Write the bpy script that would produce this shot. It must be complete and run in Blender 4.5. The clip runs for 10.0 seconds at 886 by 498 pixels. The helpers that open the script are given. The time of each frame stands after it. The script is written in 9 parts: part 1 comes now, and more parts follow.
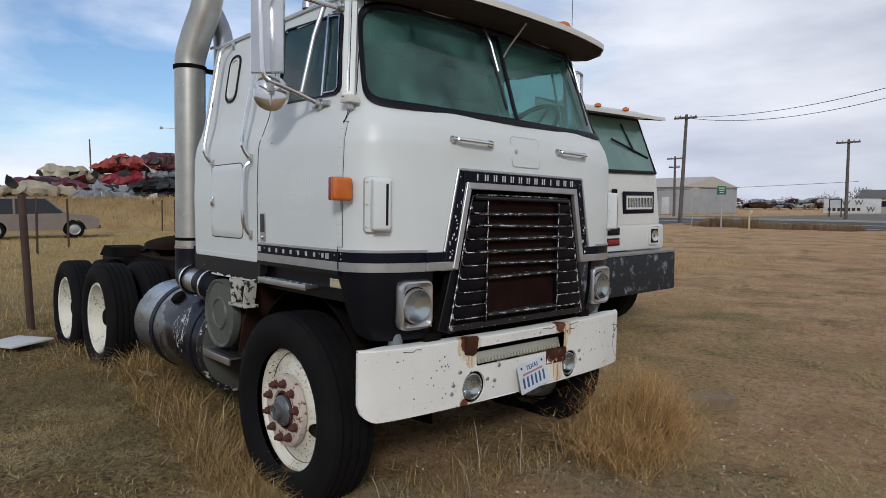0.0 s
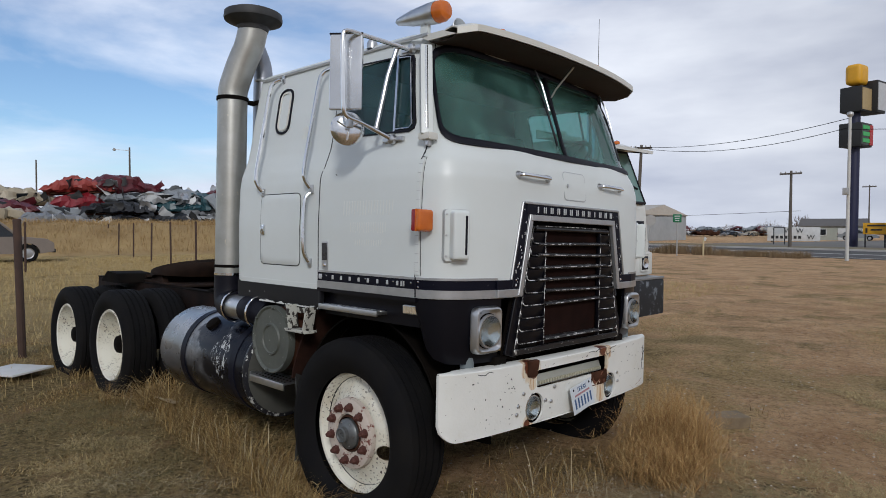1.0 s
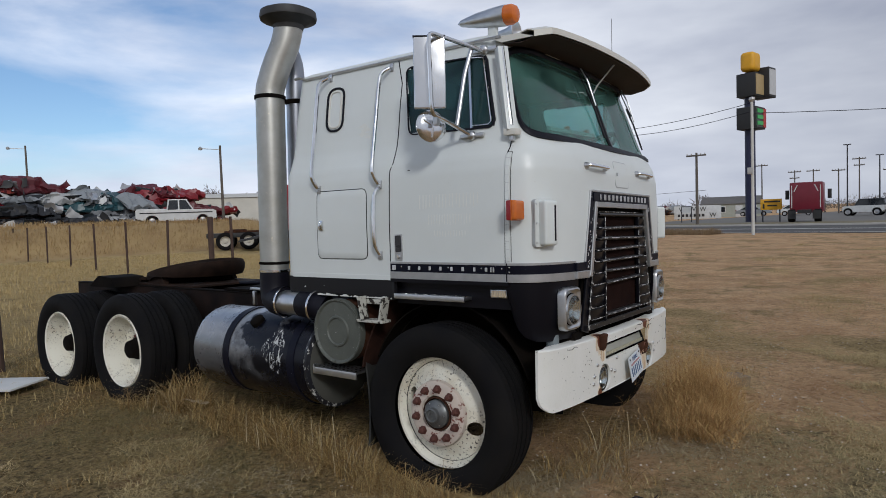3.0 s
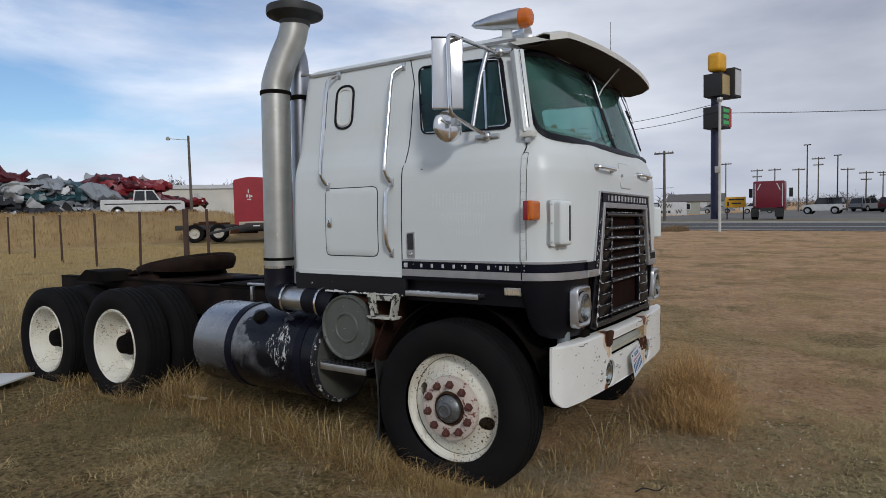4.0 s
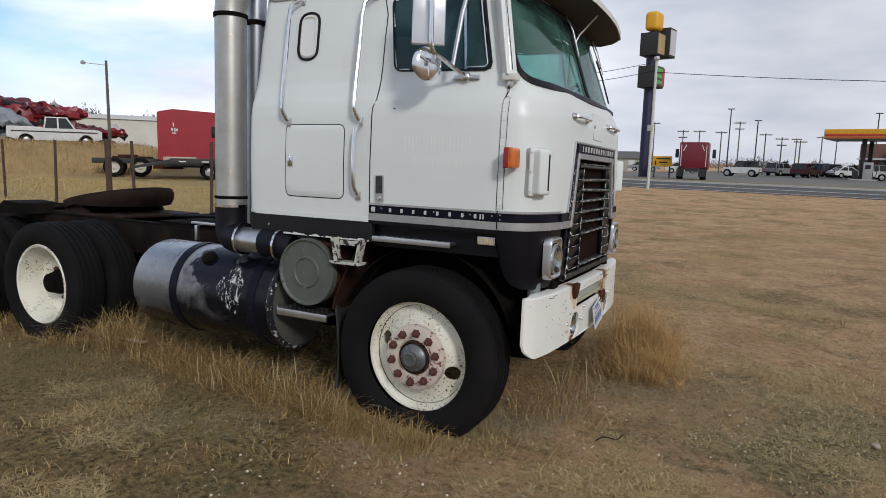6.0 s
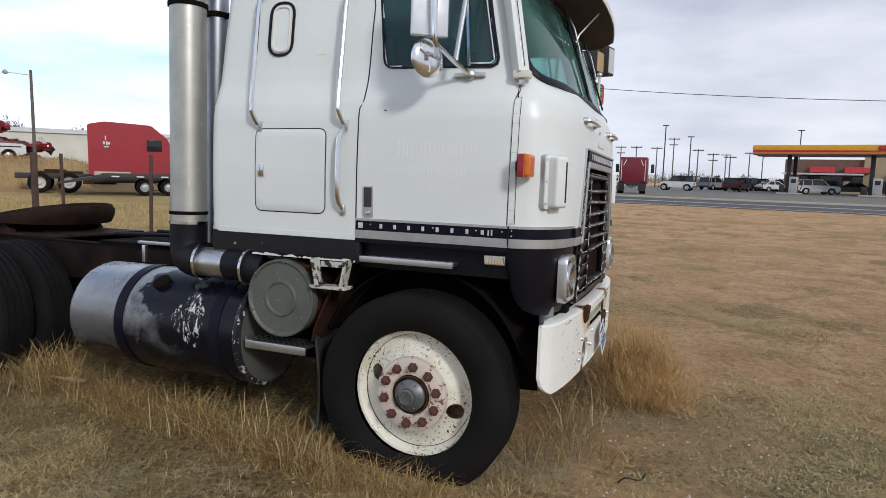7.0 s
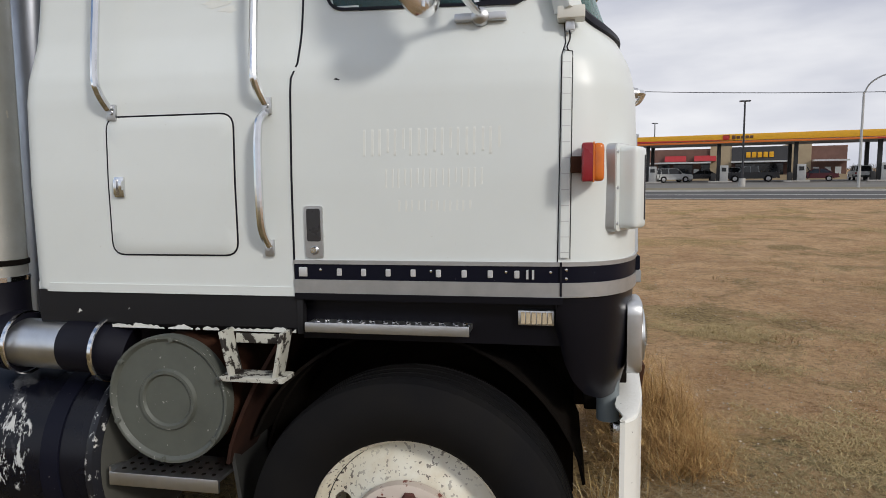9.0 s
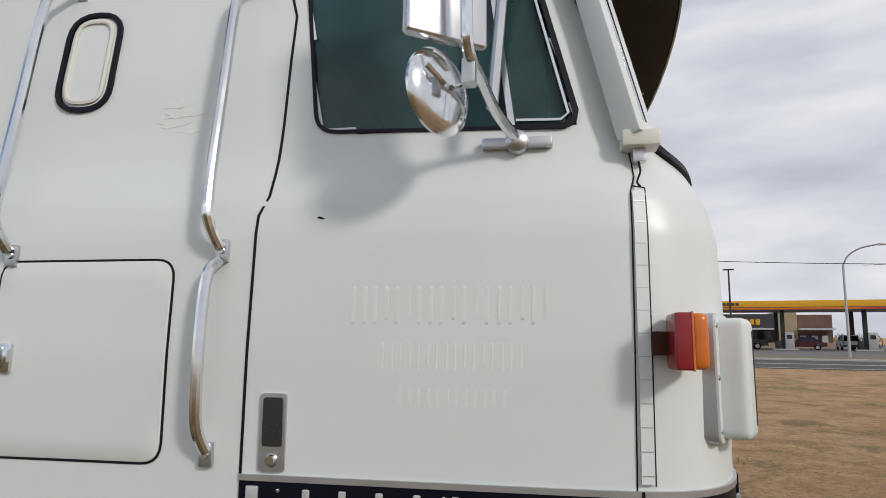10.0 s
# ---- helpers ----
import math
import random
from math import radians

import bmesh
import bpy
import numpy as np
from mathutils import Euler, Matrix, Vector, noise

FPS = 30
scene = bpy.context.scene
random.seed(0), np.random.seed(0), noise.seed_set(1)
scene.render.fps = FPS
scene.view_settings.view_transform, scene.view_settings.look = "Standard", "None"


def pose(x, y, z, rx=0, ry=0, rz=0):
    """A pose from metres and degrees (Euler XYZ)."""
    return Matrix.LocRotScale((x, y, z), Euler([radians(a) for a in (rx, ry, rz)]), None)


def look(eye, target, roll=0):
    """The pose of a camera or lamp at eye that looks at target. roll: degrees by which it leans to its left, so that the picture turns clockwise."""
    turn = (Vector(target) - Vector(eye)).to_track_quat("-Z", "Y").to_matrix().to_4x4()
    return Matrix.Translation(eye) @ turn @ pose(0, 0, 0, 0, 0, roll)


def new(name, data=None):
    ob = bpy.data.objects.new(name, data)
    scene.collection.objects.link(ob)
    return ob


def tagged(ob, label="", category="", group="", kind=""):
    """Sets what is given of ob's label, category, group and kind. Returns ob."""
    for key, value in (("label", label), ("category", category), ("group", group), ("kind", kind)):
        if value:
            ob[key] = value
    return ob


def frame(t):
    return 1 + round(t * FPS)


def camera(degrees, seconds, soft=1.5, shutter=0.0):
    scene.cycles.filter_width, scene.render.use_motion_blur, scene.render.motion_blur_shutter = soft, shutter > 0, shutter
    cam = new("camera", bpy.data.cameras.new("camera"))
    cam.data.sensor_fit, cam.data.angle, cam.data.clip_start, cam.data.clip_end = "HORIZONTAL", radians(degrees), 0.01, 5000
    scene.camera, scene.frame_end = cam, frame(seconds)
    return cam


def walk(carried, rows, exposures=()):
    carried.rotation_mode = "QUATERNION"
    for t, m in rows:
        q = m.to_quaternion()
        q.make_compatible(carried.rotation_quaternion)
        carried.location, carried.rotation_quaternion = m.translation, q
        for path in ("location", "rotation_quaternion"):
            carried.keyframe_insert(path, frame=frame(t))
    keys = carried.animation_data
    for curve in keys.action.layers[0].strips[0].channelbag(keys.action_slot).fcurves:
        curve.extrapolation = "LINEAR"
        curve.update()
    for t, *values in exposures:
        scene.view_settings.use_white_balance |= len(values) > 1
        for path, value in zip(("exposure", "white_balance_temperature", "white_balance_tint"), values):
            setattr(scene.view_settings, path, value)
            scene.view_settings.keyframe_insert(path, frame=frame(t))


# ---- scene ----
cam = camera(69.6, 10.0, soft=0.9)
PATH = [
    (0, (3.078, -2.491, 1.499), (1.534, -1.228, 1.356), -0.2),
    (0.5, (2.968, -2.785, 1.524), (1.491, -1.443, 1.391), -1.5),
    (1, (2.840, -3.032, 1.526), (1.387, -1.659, 1.462), 0.2),
    (1.5, (2.644, -3.194, 1.53), (1.219, -1.794, 1.426), -0.2),
    (2, (2.540, -3.411, 1.543), (1.194, -1.933, 1.482), 0.2),
    (2.5, (2.487, -3.672, 1.547), (1.191, -2.151, 1.457), -0.8),
    (3, (2.356, -3.793, 1.543), (1.093, -2.246, 1.443), -2.0),
    (4.5, (2.163, -4.082, 1.59), (0.999, -2.460, 1.472), -0.8),
    (5, (2.145, -4.137, 1.583), (0.963, -2.527, 1.504), -0.1),
    (5.5, (2.086, -4.155, 1.569), (0.979, -2.500, 1.38), 0.4),
    (5.7, (2.029, -4.113, 1.573), (0.979, -2.433, 1.304), 0.8),
    (6.8, (1.586, -3.801, 1.515), (0.702, -2.027, 1.251), 1.4),
    (7, (1.472, -3.770, 1.523), (0.632, -1.971, 1.287), 1.4),
    (7.5, (1.239, -3.593, 1.52), (0.478, -1.757, 1.29), -1.2),
    (8, (1.015, -3.327, 1.518), (0.202, -1.509, 1.33), -0.4),
    (8.5, (0.803, -3.086, 1.504), (0.137, -1.209, 1.325), 0.6),
    (9, (0.622, -2.806, 1.539), (0.139, -0.879, 1.307), -0.9),
    (9.5, (0.535, -2.533, 1.557), (-0.104, -0.640, 1.661), -0.1),
    (10, (0.423, -2.286, 1.574), (-0.020, -0.355, 1.84), 0.4),
]
walk(cam, [(t, look(eye, target, roll)) for t, eye, target, roll in PATH], exposures=[(0, 0.15, 6300, 10), (1.5, 0.09, 6250, 10), (3, 0.04, 6250, 10), (5, 0.03, 6300, 10), (5.5, 0.16, 6450, 10), (7, 0.58, 6400, 10), (7.5, 0.45, 6450, 10), (8.5, 0.37, 6400, 10), (9, 0.54, 6750, 10), (10, 0.47, 6750, 10)])

# ---------------------------------------------------------------- world, sun
world = bpy.data.worlds.new("sky")
scene.world = world
world.use_nodes = True
wn, wl = world.node_tree.nodes, world.node_tree.links
wn.clear()
w_out, w_bg = wn.new("ShaderNodeOutputWorld"), wn.new("ShaderNodeBackground")
w_sky = wn.new("ShaderNodeTexSky")
w_sky.sky_type, w_sky.sun_disc = "NISHITA", False
SUN_EL, SUN_AZ = 29.0, -37.0          # degrees; azimuth counted from +x towards +y
w_sky.sun_elevation, w_sky.sun_rotation = radians(SUN_EL), radians(90 - SUN_AZ)
w_sky.air_density, w_sky.dust_density, w_sky.ozone_density = 1.0, 0.4, 4.0
w_tc, w_map = wn.new("ShaderNodeTexCoord"), wn.new("ShaderNodeMapping")
w_map.inputs["Scale"].default_value = (1.0, 1.0, 3.6)
w_map.inputs["Location"].default_value = (0.35, 0.1, 0.0)
w_n1, w_n2 = wn.new("ShaderNodeTexNoise"), wn.new("ShaderNodeTexNoise")
w_n1.inputs["Scale"].default_value, w_n1.inputs["Detail"].default_value, w_n1.inputs["Roughness"].default_value = 1.5, 7.0, 0.55
w_n1.inputs["Distortion"].default_value = 0.35
w_n2.inputs["Scale"].default_value, w_n2.inputs["Detail"].default_value = 3.2, 5.0
w_r1, w_r2 = wn.new("ShaderNodeValToRGB"), wn.new("ShaderNodeValToRGB")
w_sep = wn.new("ShaderNodeSeparateXYZ")
wl.new(w_tc.outputs["Generated"], w_sep.inputs[0])
wl.new(w_tc.outputs["Generated"], w_map.inputs["Vector"])
wl.new(w_map.outputs[0], w_n1.inputs["Vector"])
wl.new(w_map.outputs[0], w_n2.inputs["Vector"])
# more cloud towards +x, clear patches towards -x
w_lean = wn.new("ShaderNodeMath")
w_lean.operation = "MULTIPLY_ADD"
w_lean.inputs[1].default_value, w_lean.inputs[2].default_value = 0.22, 0.09
wl.new(w_sep.outputs["X"], w_lean.inputs[0])
w_sum = wn.new("ShaderNodeMath")
wl.new(w_n1.outputs["Fac"], w_sum.inputs[0])
wl.new(w_lean.outputs[0], w_sum.inputs[1])
# and more of it low over the horizon
w_low = wn.new("ShaderNodeMapRange")
w_low.inputs["From Min"].default_value, w_low.inputs["From Max"].default_value = 0.05, 0.45
w_low.inputs["To Min"].default_value, w_low.inputs["To Max"].default_value = 0.15, 0.0
wl.new(w_sep.outputs["Z"], w_low.inputs["Value"])
w_sum2 = wn.new("ShaderNodeMath")
wl.new(w_sum.outputs[0], w_sum2.inputs[0])
wl.new(w_low.outputs[0], w_sum2.inputs[1])
wl.new(w_sum2.outputs[0], w_r1.inputs["Fac"])
w_r1.color_ramp.elements[0].position, w_r1.color_ramp.elements[1].position = 0.36, 0.60
wl.new(w_n2.outputs["Fac"], w_r2.inputs["Fac"])
w_r2.color_ramp.elements[0].position, w_r2.color_ramp.elements[1].position = 0.30, 0.72
w_r2.color_ramp.elements[0].color, w_r2.color_ramp.elements[1].color = (5.6, 6.0, 7.2, 1), (9.6, 9.9, 10.6, 1)
# heavier, greyer cloud towards +x
w_grey = wn.new("ShaderNodeMapRange")
w_grey.inputs["From Min"].default_value, w_grey.inputs["From Max"].default_value = -0.95, -0.05
w_grey.inputs["To Min"].default_value, w_grey.inputs["To Max"].default_value = 1.02, 0.62
wl.new(w_sep.outputs["X"], w_grey.inputs["Value"])
w_tone = wn.new("ShaderNodeVectorMath")
w_tone.operation = "SCALE"
wl.new(w_r2.outputs["Color"], w_tone.inputs[0])
wl.new(w_grey.outputs[0], w_tone.inputs["Scale"])
w_mix = wn.new("ShaderNodeMix")
w_mix.data_type = "RGBA"
wl.new(w_r1.outputs["Color"], w_mix.inputs["Factor"])
wl.new(w_sky.outputs[0], w_mix.inputs["A"])
wl.new(w_tone.outputs[0], w_mix.inputs["B"])
wl.new(w_mix.outputs["Result"], w_bg.inputs["Color"])
w_bg.inputs["Strength"].default_value = 0.103
wl.new(w_bg.outputs[0], w_out.inputs[0])

sun = new("sun", bpy.data.lights.new("sun", "SUN"))
sun.data.energy, sun.data.angle, sun.data.color = 1.25, radians(9), (1.0, 0.965, 0.92)
_el, _az = radians(SUN_EL), radians(SUN_AZ)
sun.matrix_world = look((0, 0, 0), (-math.cos(_el) * math.cos(_az), -math.cos(_el) * math.sin(_az), -math.sin(_el)))


# ---------------------------------------------------------------- materials
def rgba(c):
    return (c[0], c[1], c[2], 1.0) if len(c) == 3 else c


class Nodes:
    """A small builder for one node material."""

    def __init__(self, name):
        self.mat = bpy.data.materials.new(name)
        self.mat.use_nodes = True
        self.t = self.mat.node_tree
        self.bsdf = self.t.nodes["Principled BSDF"]
        self.out = self.t.nodes["Material Output"]
        self.tc = self.t.nodes.new("ShaderNodeTexCoord")
        self.co = self.tc.outputs["Object"]

    def node(self, kind):
        return self.t.nodes.new(kind)

    def link(self, a, b):
        self.t.links.new(a, b)

    def scaled(self, v):
        m = self.node("ShaderNodeMapping")
        m.inputs["Scale"].default_value = v
        self.link(self.co, m.inputs["Vector"])
        return m.outputs[0]

    def noise(self, scale, detail=4.0, rough=0.55, co=None, distort=0.0):
        n = self.node("ShaderNodeTexNoise")
        n.inputs["Scale"].default_value, n.inputs["Detail"].default_value = scale, detail
        n.inputs["Roughness"].default_value, n.inputs["Distortion"].default_value = rough, distort
        self.link(co or self.co, n.inputs["Vector"])
        return n.outputs["Fac"]

    def ramp(self, fac, lo, hi):
        r = self.node("ShaderNodeMapRange")
        r.inputs["From Min"].default_value, r.inputs["From Max"].default_value = lo, hi
        self.link(fac, r.inputs["Value"])
        return r.outputs[0]

    def math(self, op, a, b=0.0):
        m = self.node("ShaderNodeMath")
        m.operation = op
        for i, v in enumerate((a, b)):
            if isinstance(v, (int, float)):
                m.inputs[i].default_value = v
            else:
                self.link(v, m.inputs[i])
        return m.outputs[0]

    def mix(self, fac, a, b):
        m = self.node("ShaderNodeMix")
        m.data_type = "RGBA"
        if isinstance(fac, (int, float)):
            m.inputs["Factor"].default_value = fac
        else:
            self.link(fac, m.inputs["Factor"])
        for key, v in (("A", a), ("B", b)):
            if isinstance(v, tuple):
                m.inputs[key].default_value = rgba(v)
            else:
                self.link(v, m.inputs[key])
        return m.outputs["Result"]

    def blob(self, places):
        """1 near the given places (x, y, z, radius), 0 away from them, with a broken edge."""
        total = None
        warp = self.noise(9.0, 5.0, 0.65)
        for x, y, z, r in places:
            d = self.node("ShaderNodeVectorMath")
            d.operation = "DISTANCE"
            self.link(self.co, d.inputs[0])
            d.inputs[1].default_value = (x, y, z)
            v = self.math("SUBTRACT", 1.0, self.math("DIVIDE", d.outputs["Value"], r))
            total = v if total is None else self.math("MAXIMUM", total, v)
        return self.ramp(self.math("ADD", total, self.math("MULTIPLY", warp, 1.1)), 0.62, 0.74)

    def bump(self, fac, strength, distance=0.01):
        b = self.node("ShaderNodeBump")
        b.inputs["Strength"].default_value, b.inputs["Distance"].default_value = strength, distance
        self.link(fac, b.inputs["Height"])
        self.link(b.outputs[0], self.bsdf.inputs["Normal"])

    def set(self, color=None, rough=None, metal=None, shine=None):
        for key, v in (("Base Color", color), ("Roughness", rough), ("Metallic", metal), ("Specular IOR Level", shine)):
            if v is None:
                continue
            if isinstance(v, tuple):
                self.bsdf.inputs[key].default_value = rgba(v)
            elif isinstance(v, (int, float)):
                self.bsdf.inputs[key].default_value = v
            else:
                self.link(v, self.bsdf.inputs[key])
        return self.mat


def surface(name, base, rough=0.5, metal=0.0, vary=None, vscale=3.0, spot=None, sscale=60.0, sthr=(0.66, 0.7), bscale=80.0, bump=0.0, shine=None):
    """A painted or plain surface: slow variation towards vary, small spots of spot, fine relief."""
    n = Nodes(name)
    col = n.mix(n.ramp(n.noise(vscale, 6.0, 0.6), 0.35, 0.75), base, vary or tuple(c * 0.85 for c in base))
    if spot:
        col = n.mix(n.ramp(n.noise(sscale, 3.0, 0.6), *sthr), col, spot)
    rg = n.math("ADD", n.math("MULTIPLY", n.noise(vscale * 4, 4.0), 0.2), rough - 0.1)
    if bump:
        n.bump(n.noise(bscale, 5.0, 0.6), bump)
    return n.set(col, rg, metal, shine)


def chipped(name, base, rough, under, metal_under, places=(), amount=(0.62, 0.66), scale=24.0, vary=None, rust=None, shine=0.3):
    """Paint that has come off in flakes: base, and under it bare metal or an older coat."""
    n = Nodes(name)
    flakes = n.ramp(n.noise(scale, 6.0, 0.65), *amount)
    if places:
        flakes = n.math("MAXIMUM", flakes, n.math("MULTIPLY", n.blob(places), n.ramp(n.noise(30.0, 5.0, 0.7), 0.36, 0.5)))
    col = n.mix(n.ramp(n.noise(2.5, 5.0), 0.35, 0.75), base, vary or tuple(c * 0.8 for c in base))
    if rust:
        col = n.mix(n.ramp(n.noise(7.0, 6.0, 0.7), 0.60, 0.78), col, rust)
    col = n.mix(flakes, col, under)
    return n.set(col, rough, n.math("MULTIPLY", flakes, metal_under), shine)


WHITE = surface("truck_white", (0.675, 0.712, 0.700), 0.36, vary=(0.620, 0.655, 0.640), vscale=1.3, spot=(0.45, 0.43, 0.38), sscale=140, sthr=(0.74, 0.77), bump=0.015, bscale=14)
CREAM = surface("visor_cream", (0.66, 0.655, 0.60), 0.4, vary=(0.59, 0.58, 0.52), vscale=2.0)
BLACK = chipped("black_paint", (0.006, 0.006, 0.009), 0.30, (0.55, 0.55, 0.54), 0.0, amount=(0.735, 0.75), scale=22, shine=0.16)
SILL = chipped("black_sill", (0.010, 0.010, 0.012), 0.5, (0.62, 0.62, 0.60), 0.0, amount=(0.72, 0.74), scale=16)
NAVY = surface("band_navy", (0.004, 0.0045, 0.011), 0.42, shine=0.12, vary=(0.007, 0.0075, 0.015), spot=(0.5, 0.5, 0.5), sscale=70, sthr=(0.72, 0.75))
CHROME = surface("chrome", (0.80, 0.81, 0.82), 0.16, 1.0, vary=(0.62, 0.63, 0.64), vscale=6)
SATIN = surface("satin_aluminium", (0.62, 0.63, 0.64), 0.36, 1.0, vary=(0.48, 0.49, 0.50), vscale=7)
TRIM = surface("trim_grey", (0.50, 0.51, 0.52), 0.35, 0.7, vary=(0.40, 0.41, 0.42), vscale=12)
RUBBER = surface("tyre_rubber", (0.006, 0.006, 0.007), 0.8, shine=0.10, vary=(0.012, 0.011, 0.010), vscale=4, bump=0.06, bscale=60)
SEAL = surface("rubber_seal", (0.006, 0.006, 0.011), 0.5, shine=0.2)
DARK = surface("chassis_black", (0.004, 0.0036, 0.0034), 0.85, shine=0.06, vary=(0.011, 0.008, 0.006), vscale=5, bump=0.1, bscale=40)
RUSTY = surface("rusty_iron", (0.035, 0.018, 0.012), 0.9, shine=0.1, vary=(0.09, 0.036, 0.02), vscale=9, bump=0.2, bscale=70)
NUT = surface("rusty_nut", (0.060, 0.017, 0.012), 0.75, vary=(0.125, 0.045, 0.032), vscale=30, bump=0.15, bscale=120)
# rust colour, darkened further for the shade of the grille's recess
RUSTRED = surface("radiator_rust", (0.011, 0.0055, 0.0045), 0.9, shine=0.05, vary=(0.022, 0.0095, 0.0075), vscale=8, bump=0.1, bscale=160)
STACK = surface("stack_metal", (0.47, 0.47, 0.44), 0.42, 0.75, vary=(0.36, 0.35, 0.31), vscale=5, spot=(0.6, 0.56, 0.46), sscale=30, sthr=(0.68, 0.75))
PIPE2 = surface("exhaust_metal", (0.34, 0.36, 0.40), 0.38, 0.85, vary=(0.26, 0.27, 0.30), vscale=4)
RAIL = surface("rail_rust", (0.005, 0.004, 0.004), 0.8, shine=0.10, vary=(0.024, 0.014, 0.011), vscale=3.5, bump=0.15, bscale=40)
AMBER = surface("amber_lens", (0.62, 0.16, 0.02), 0.22, vary=(0.5, 0.11, 0.015), vscale=20)
REDLENS = surface("red_lens", (0.26, 0.012, 0.018), 0.25)
GREEN = surface("air_cleaner_green", (0.092, 0.100, 0.086), 0.5, vary=(0.07, 0.076, 0.066), vscale=8, spot=(0.3, 0.3, 0.28), sscale=50)
REFLECTOR = surface("lamp_reflector", (0.86, 0.87, 0.88), 0.16, 0.9, vary=(0.62, 0.63, 0.63), vscale=14, bump=0.18, bscale=45)
CABIN = surface("cabin_trim", (0.030, 0.050, 0.046), 0.7, vary=(0.02, 0.035, 0.032), vscale=4)
SEATCLOTH = surface("seat_cloth", (0.05, 0.06, 0.055), 0.85, vary=(0.03, 0.04, 0.04))
GHOST = surface("letter_ghost", (0.705, 0.725, 0.69), 0.45, vary=(0.64, 0.655, 0.62), vscale=20)
LETTER = surface("letter_silver", (0.62, 0.63, 0.64), 0.35, 0.4)


def glass_material(name, tint, rough=0.0, dust_haze=0.0, film=(0.40, 0.52, 0.46)):
    n = Nodes(name)
    clear, gloss, fres, mixed = n.node("ShaderNodeBsdfTransparent"), n.node("ShaderNodeBsdfGlossy"), n.node("ShaderNodeFresnel"), n.node("ShaderNodeMixShader")
    clear.inputs["Color"].default_value = rgba(tint)
    gloss.inputs["Roughness"].default_value = 0.02 + rough
    fres.inputs["IOR"].default_value = 1.5
    n.link(fres.outputs[0], mixed.inputs[0])
    n.link(clear.outputs[0], mixed.inputs[1])
    n.link(gloss.outputs[0], mixed.inputs[2])
    last = mixed
    if dust_haze:
        # diffuse coat: dust, with reflected sky and light from beyond painted into its colour
        haze_coat, over = n.node("ShaderNodeBsdfDiffuse"), n.node("ShaderNodeMixShader")
        haze_coat.inputs["Color"].default_value = rgba(film)
        n.link(n.math("MULTIPLY", n.ramp(n.noise(5.0, 6.0, 0.65), 0.2, 0.9), dust_haze * 2), over.inputs[0])
        n.link(mixed.outputs[0], over.inputs[1])
        n.link(haze_coat.outputs[0], over.inputs[2])
        last = over
    n.link(last.outputs[0], n.out.inputs["Surface"])
    return n.mat


GLASS = glass_material("green_tinted_glass", (0.52, 0.78, 0.70), dust_haze=0.25, film=(0.18, 0.42, 0.36))
SIDEGLASS = glass_material("dark_tinted_glass", (0.30, 0.50, 0.52), dust_haze=0.27, film=(0.09, 0.22, 0.23))
CLEAR = glass_material("clear_glass", (0.85, 0.9, 0.9))

# the white bumper with its rust
_n = Nodes("bumper_white")
_core = _n.blob([(0.728, -0.42, 0.795, 0.060), (0.728, -0.40, 0.755, 0.030), (0.728, 0.285, 0.815, 0.055), (0.728, 0.30, 0.765, 0.022), (0.735, 0.29, 0.655, 0.065), (0.735, 0.21, 0.650, 0.045), (0.728, 0.33, 0.60, 0.040), (0.72, -0.45, 0.495, 0.030)])
_halo = _n.blob([(0.728, -0.42, 0.78, 0.085), (0.728, -0.41, 0.70, 0.035), (0.728, 0.31, 0.79, 0.080), (0.728, 0.315, 0.71, 0.055), (0.728, 0.29, 0.62, 0.095), (0.728, 0.27, 0.53, 0.050), (0.72, -0.44, 0.50, 0.050)])
_run = _n.math("MULTIPLY", _halo, _n.ramp(_n.noise(1.0, 4.0, 0.6, co=_n.scaled((4.0, 60.0, 5.0))), 0.50, 0.60))      # rust that has run down
_col = _n.mix(_n.ramp(_n.noise(3.0, 5.0), 0.35, 0.75), (0.77, 0.77, 0.73), (0.70, 0.70, 0.65))
_col = _n.mix(_n.math("MULTIPLY", _n.ramp(_n.noise(6.0, 6.0, 0.7), 0.58, 0.75), 0.5), _col, (0.60, 0.55, 0.42))
_col = _n.mix(_n.math("MULTIPLY", _halo, 0.55), _col, (0.66, 0.50, 0.28))
_col = _n.mix(_n.math("MULTIPLY", _run, 0.85), _col, (0.46, 0.22, 0.06))
_col = _n.mix(_n.ramp(_n.noise(45.0, 3.0, 0.6), 0.69, 0.71), _col, (0.05, 0.045, 0.045))
_rustcol = _n.mix(_n.ramp(_n.noise(38.0, 5.0, 0.7), 0.38, 0.60), (0.045, 0.014, 0.010), (0.170, 0.052, 0.022))
_col = _n.mix(_core, _col, _rustcol)
_n.bump(_n.math("ADD", _n.noise(60.0, 4.0), _n.math("MULTIPLY", _core, 0.6)), 0.12, 0.01)
BUMPER = _n.set(_col, 0.38)

# white disc wheel with peppered chips
_n = Nodes("wheel_white")
_dots = _n.math("MULTIPLY", _n.ramp(_n.noise(75.0, 2.0, 0.5), 0.60, 0.63), _n.ramp(_n.noise(3.2, 3.0), 0.40, 0.62))
_col = _n.mix(_n.ramp(_n.noise(6.0, 6.0, 0.65), 0.5, 0.8), (0.74, 0.72, 0.62), (0.58, 0.50, 0.36))
_col = _n.mix(_dots, _col, (0.06, 0.045, 0.04))
WHEEL = _n.set(_col, 0.5)

# fuel tank: black paint flaking off aluminium
_n = Nodes("tank_paint")
_sx = _n.node("ShaderNodeSeparateXYZ")
_n.link(_n.co, _sx.inputs[0])
_wash = _n.noise(3.2, 6.0, 0.6, distort=0.5)
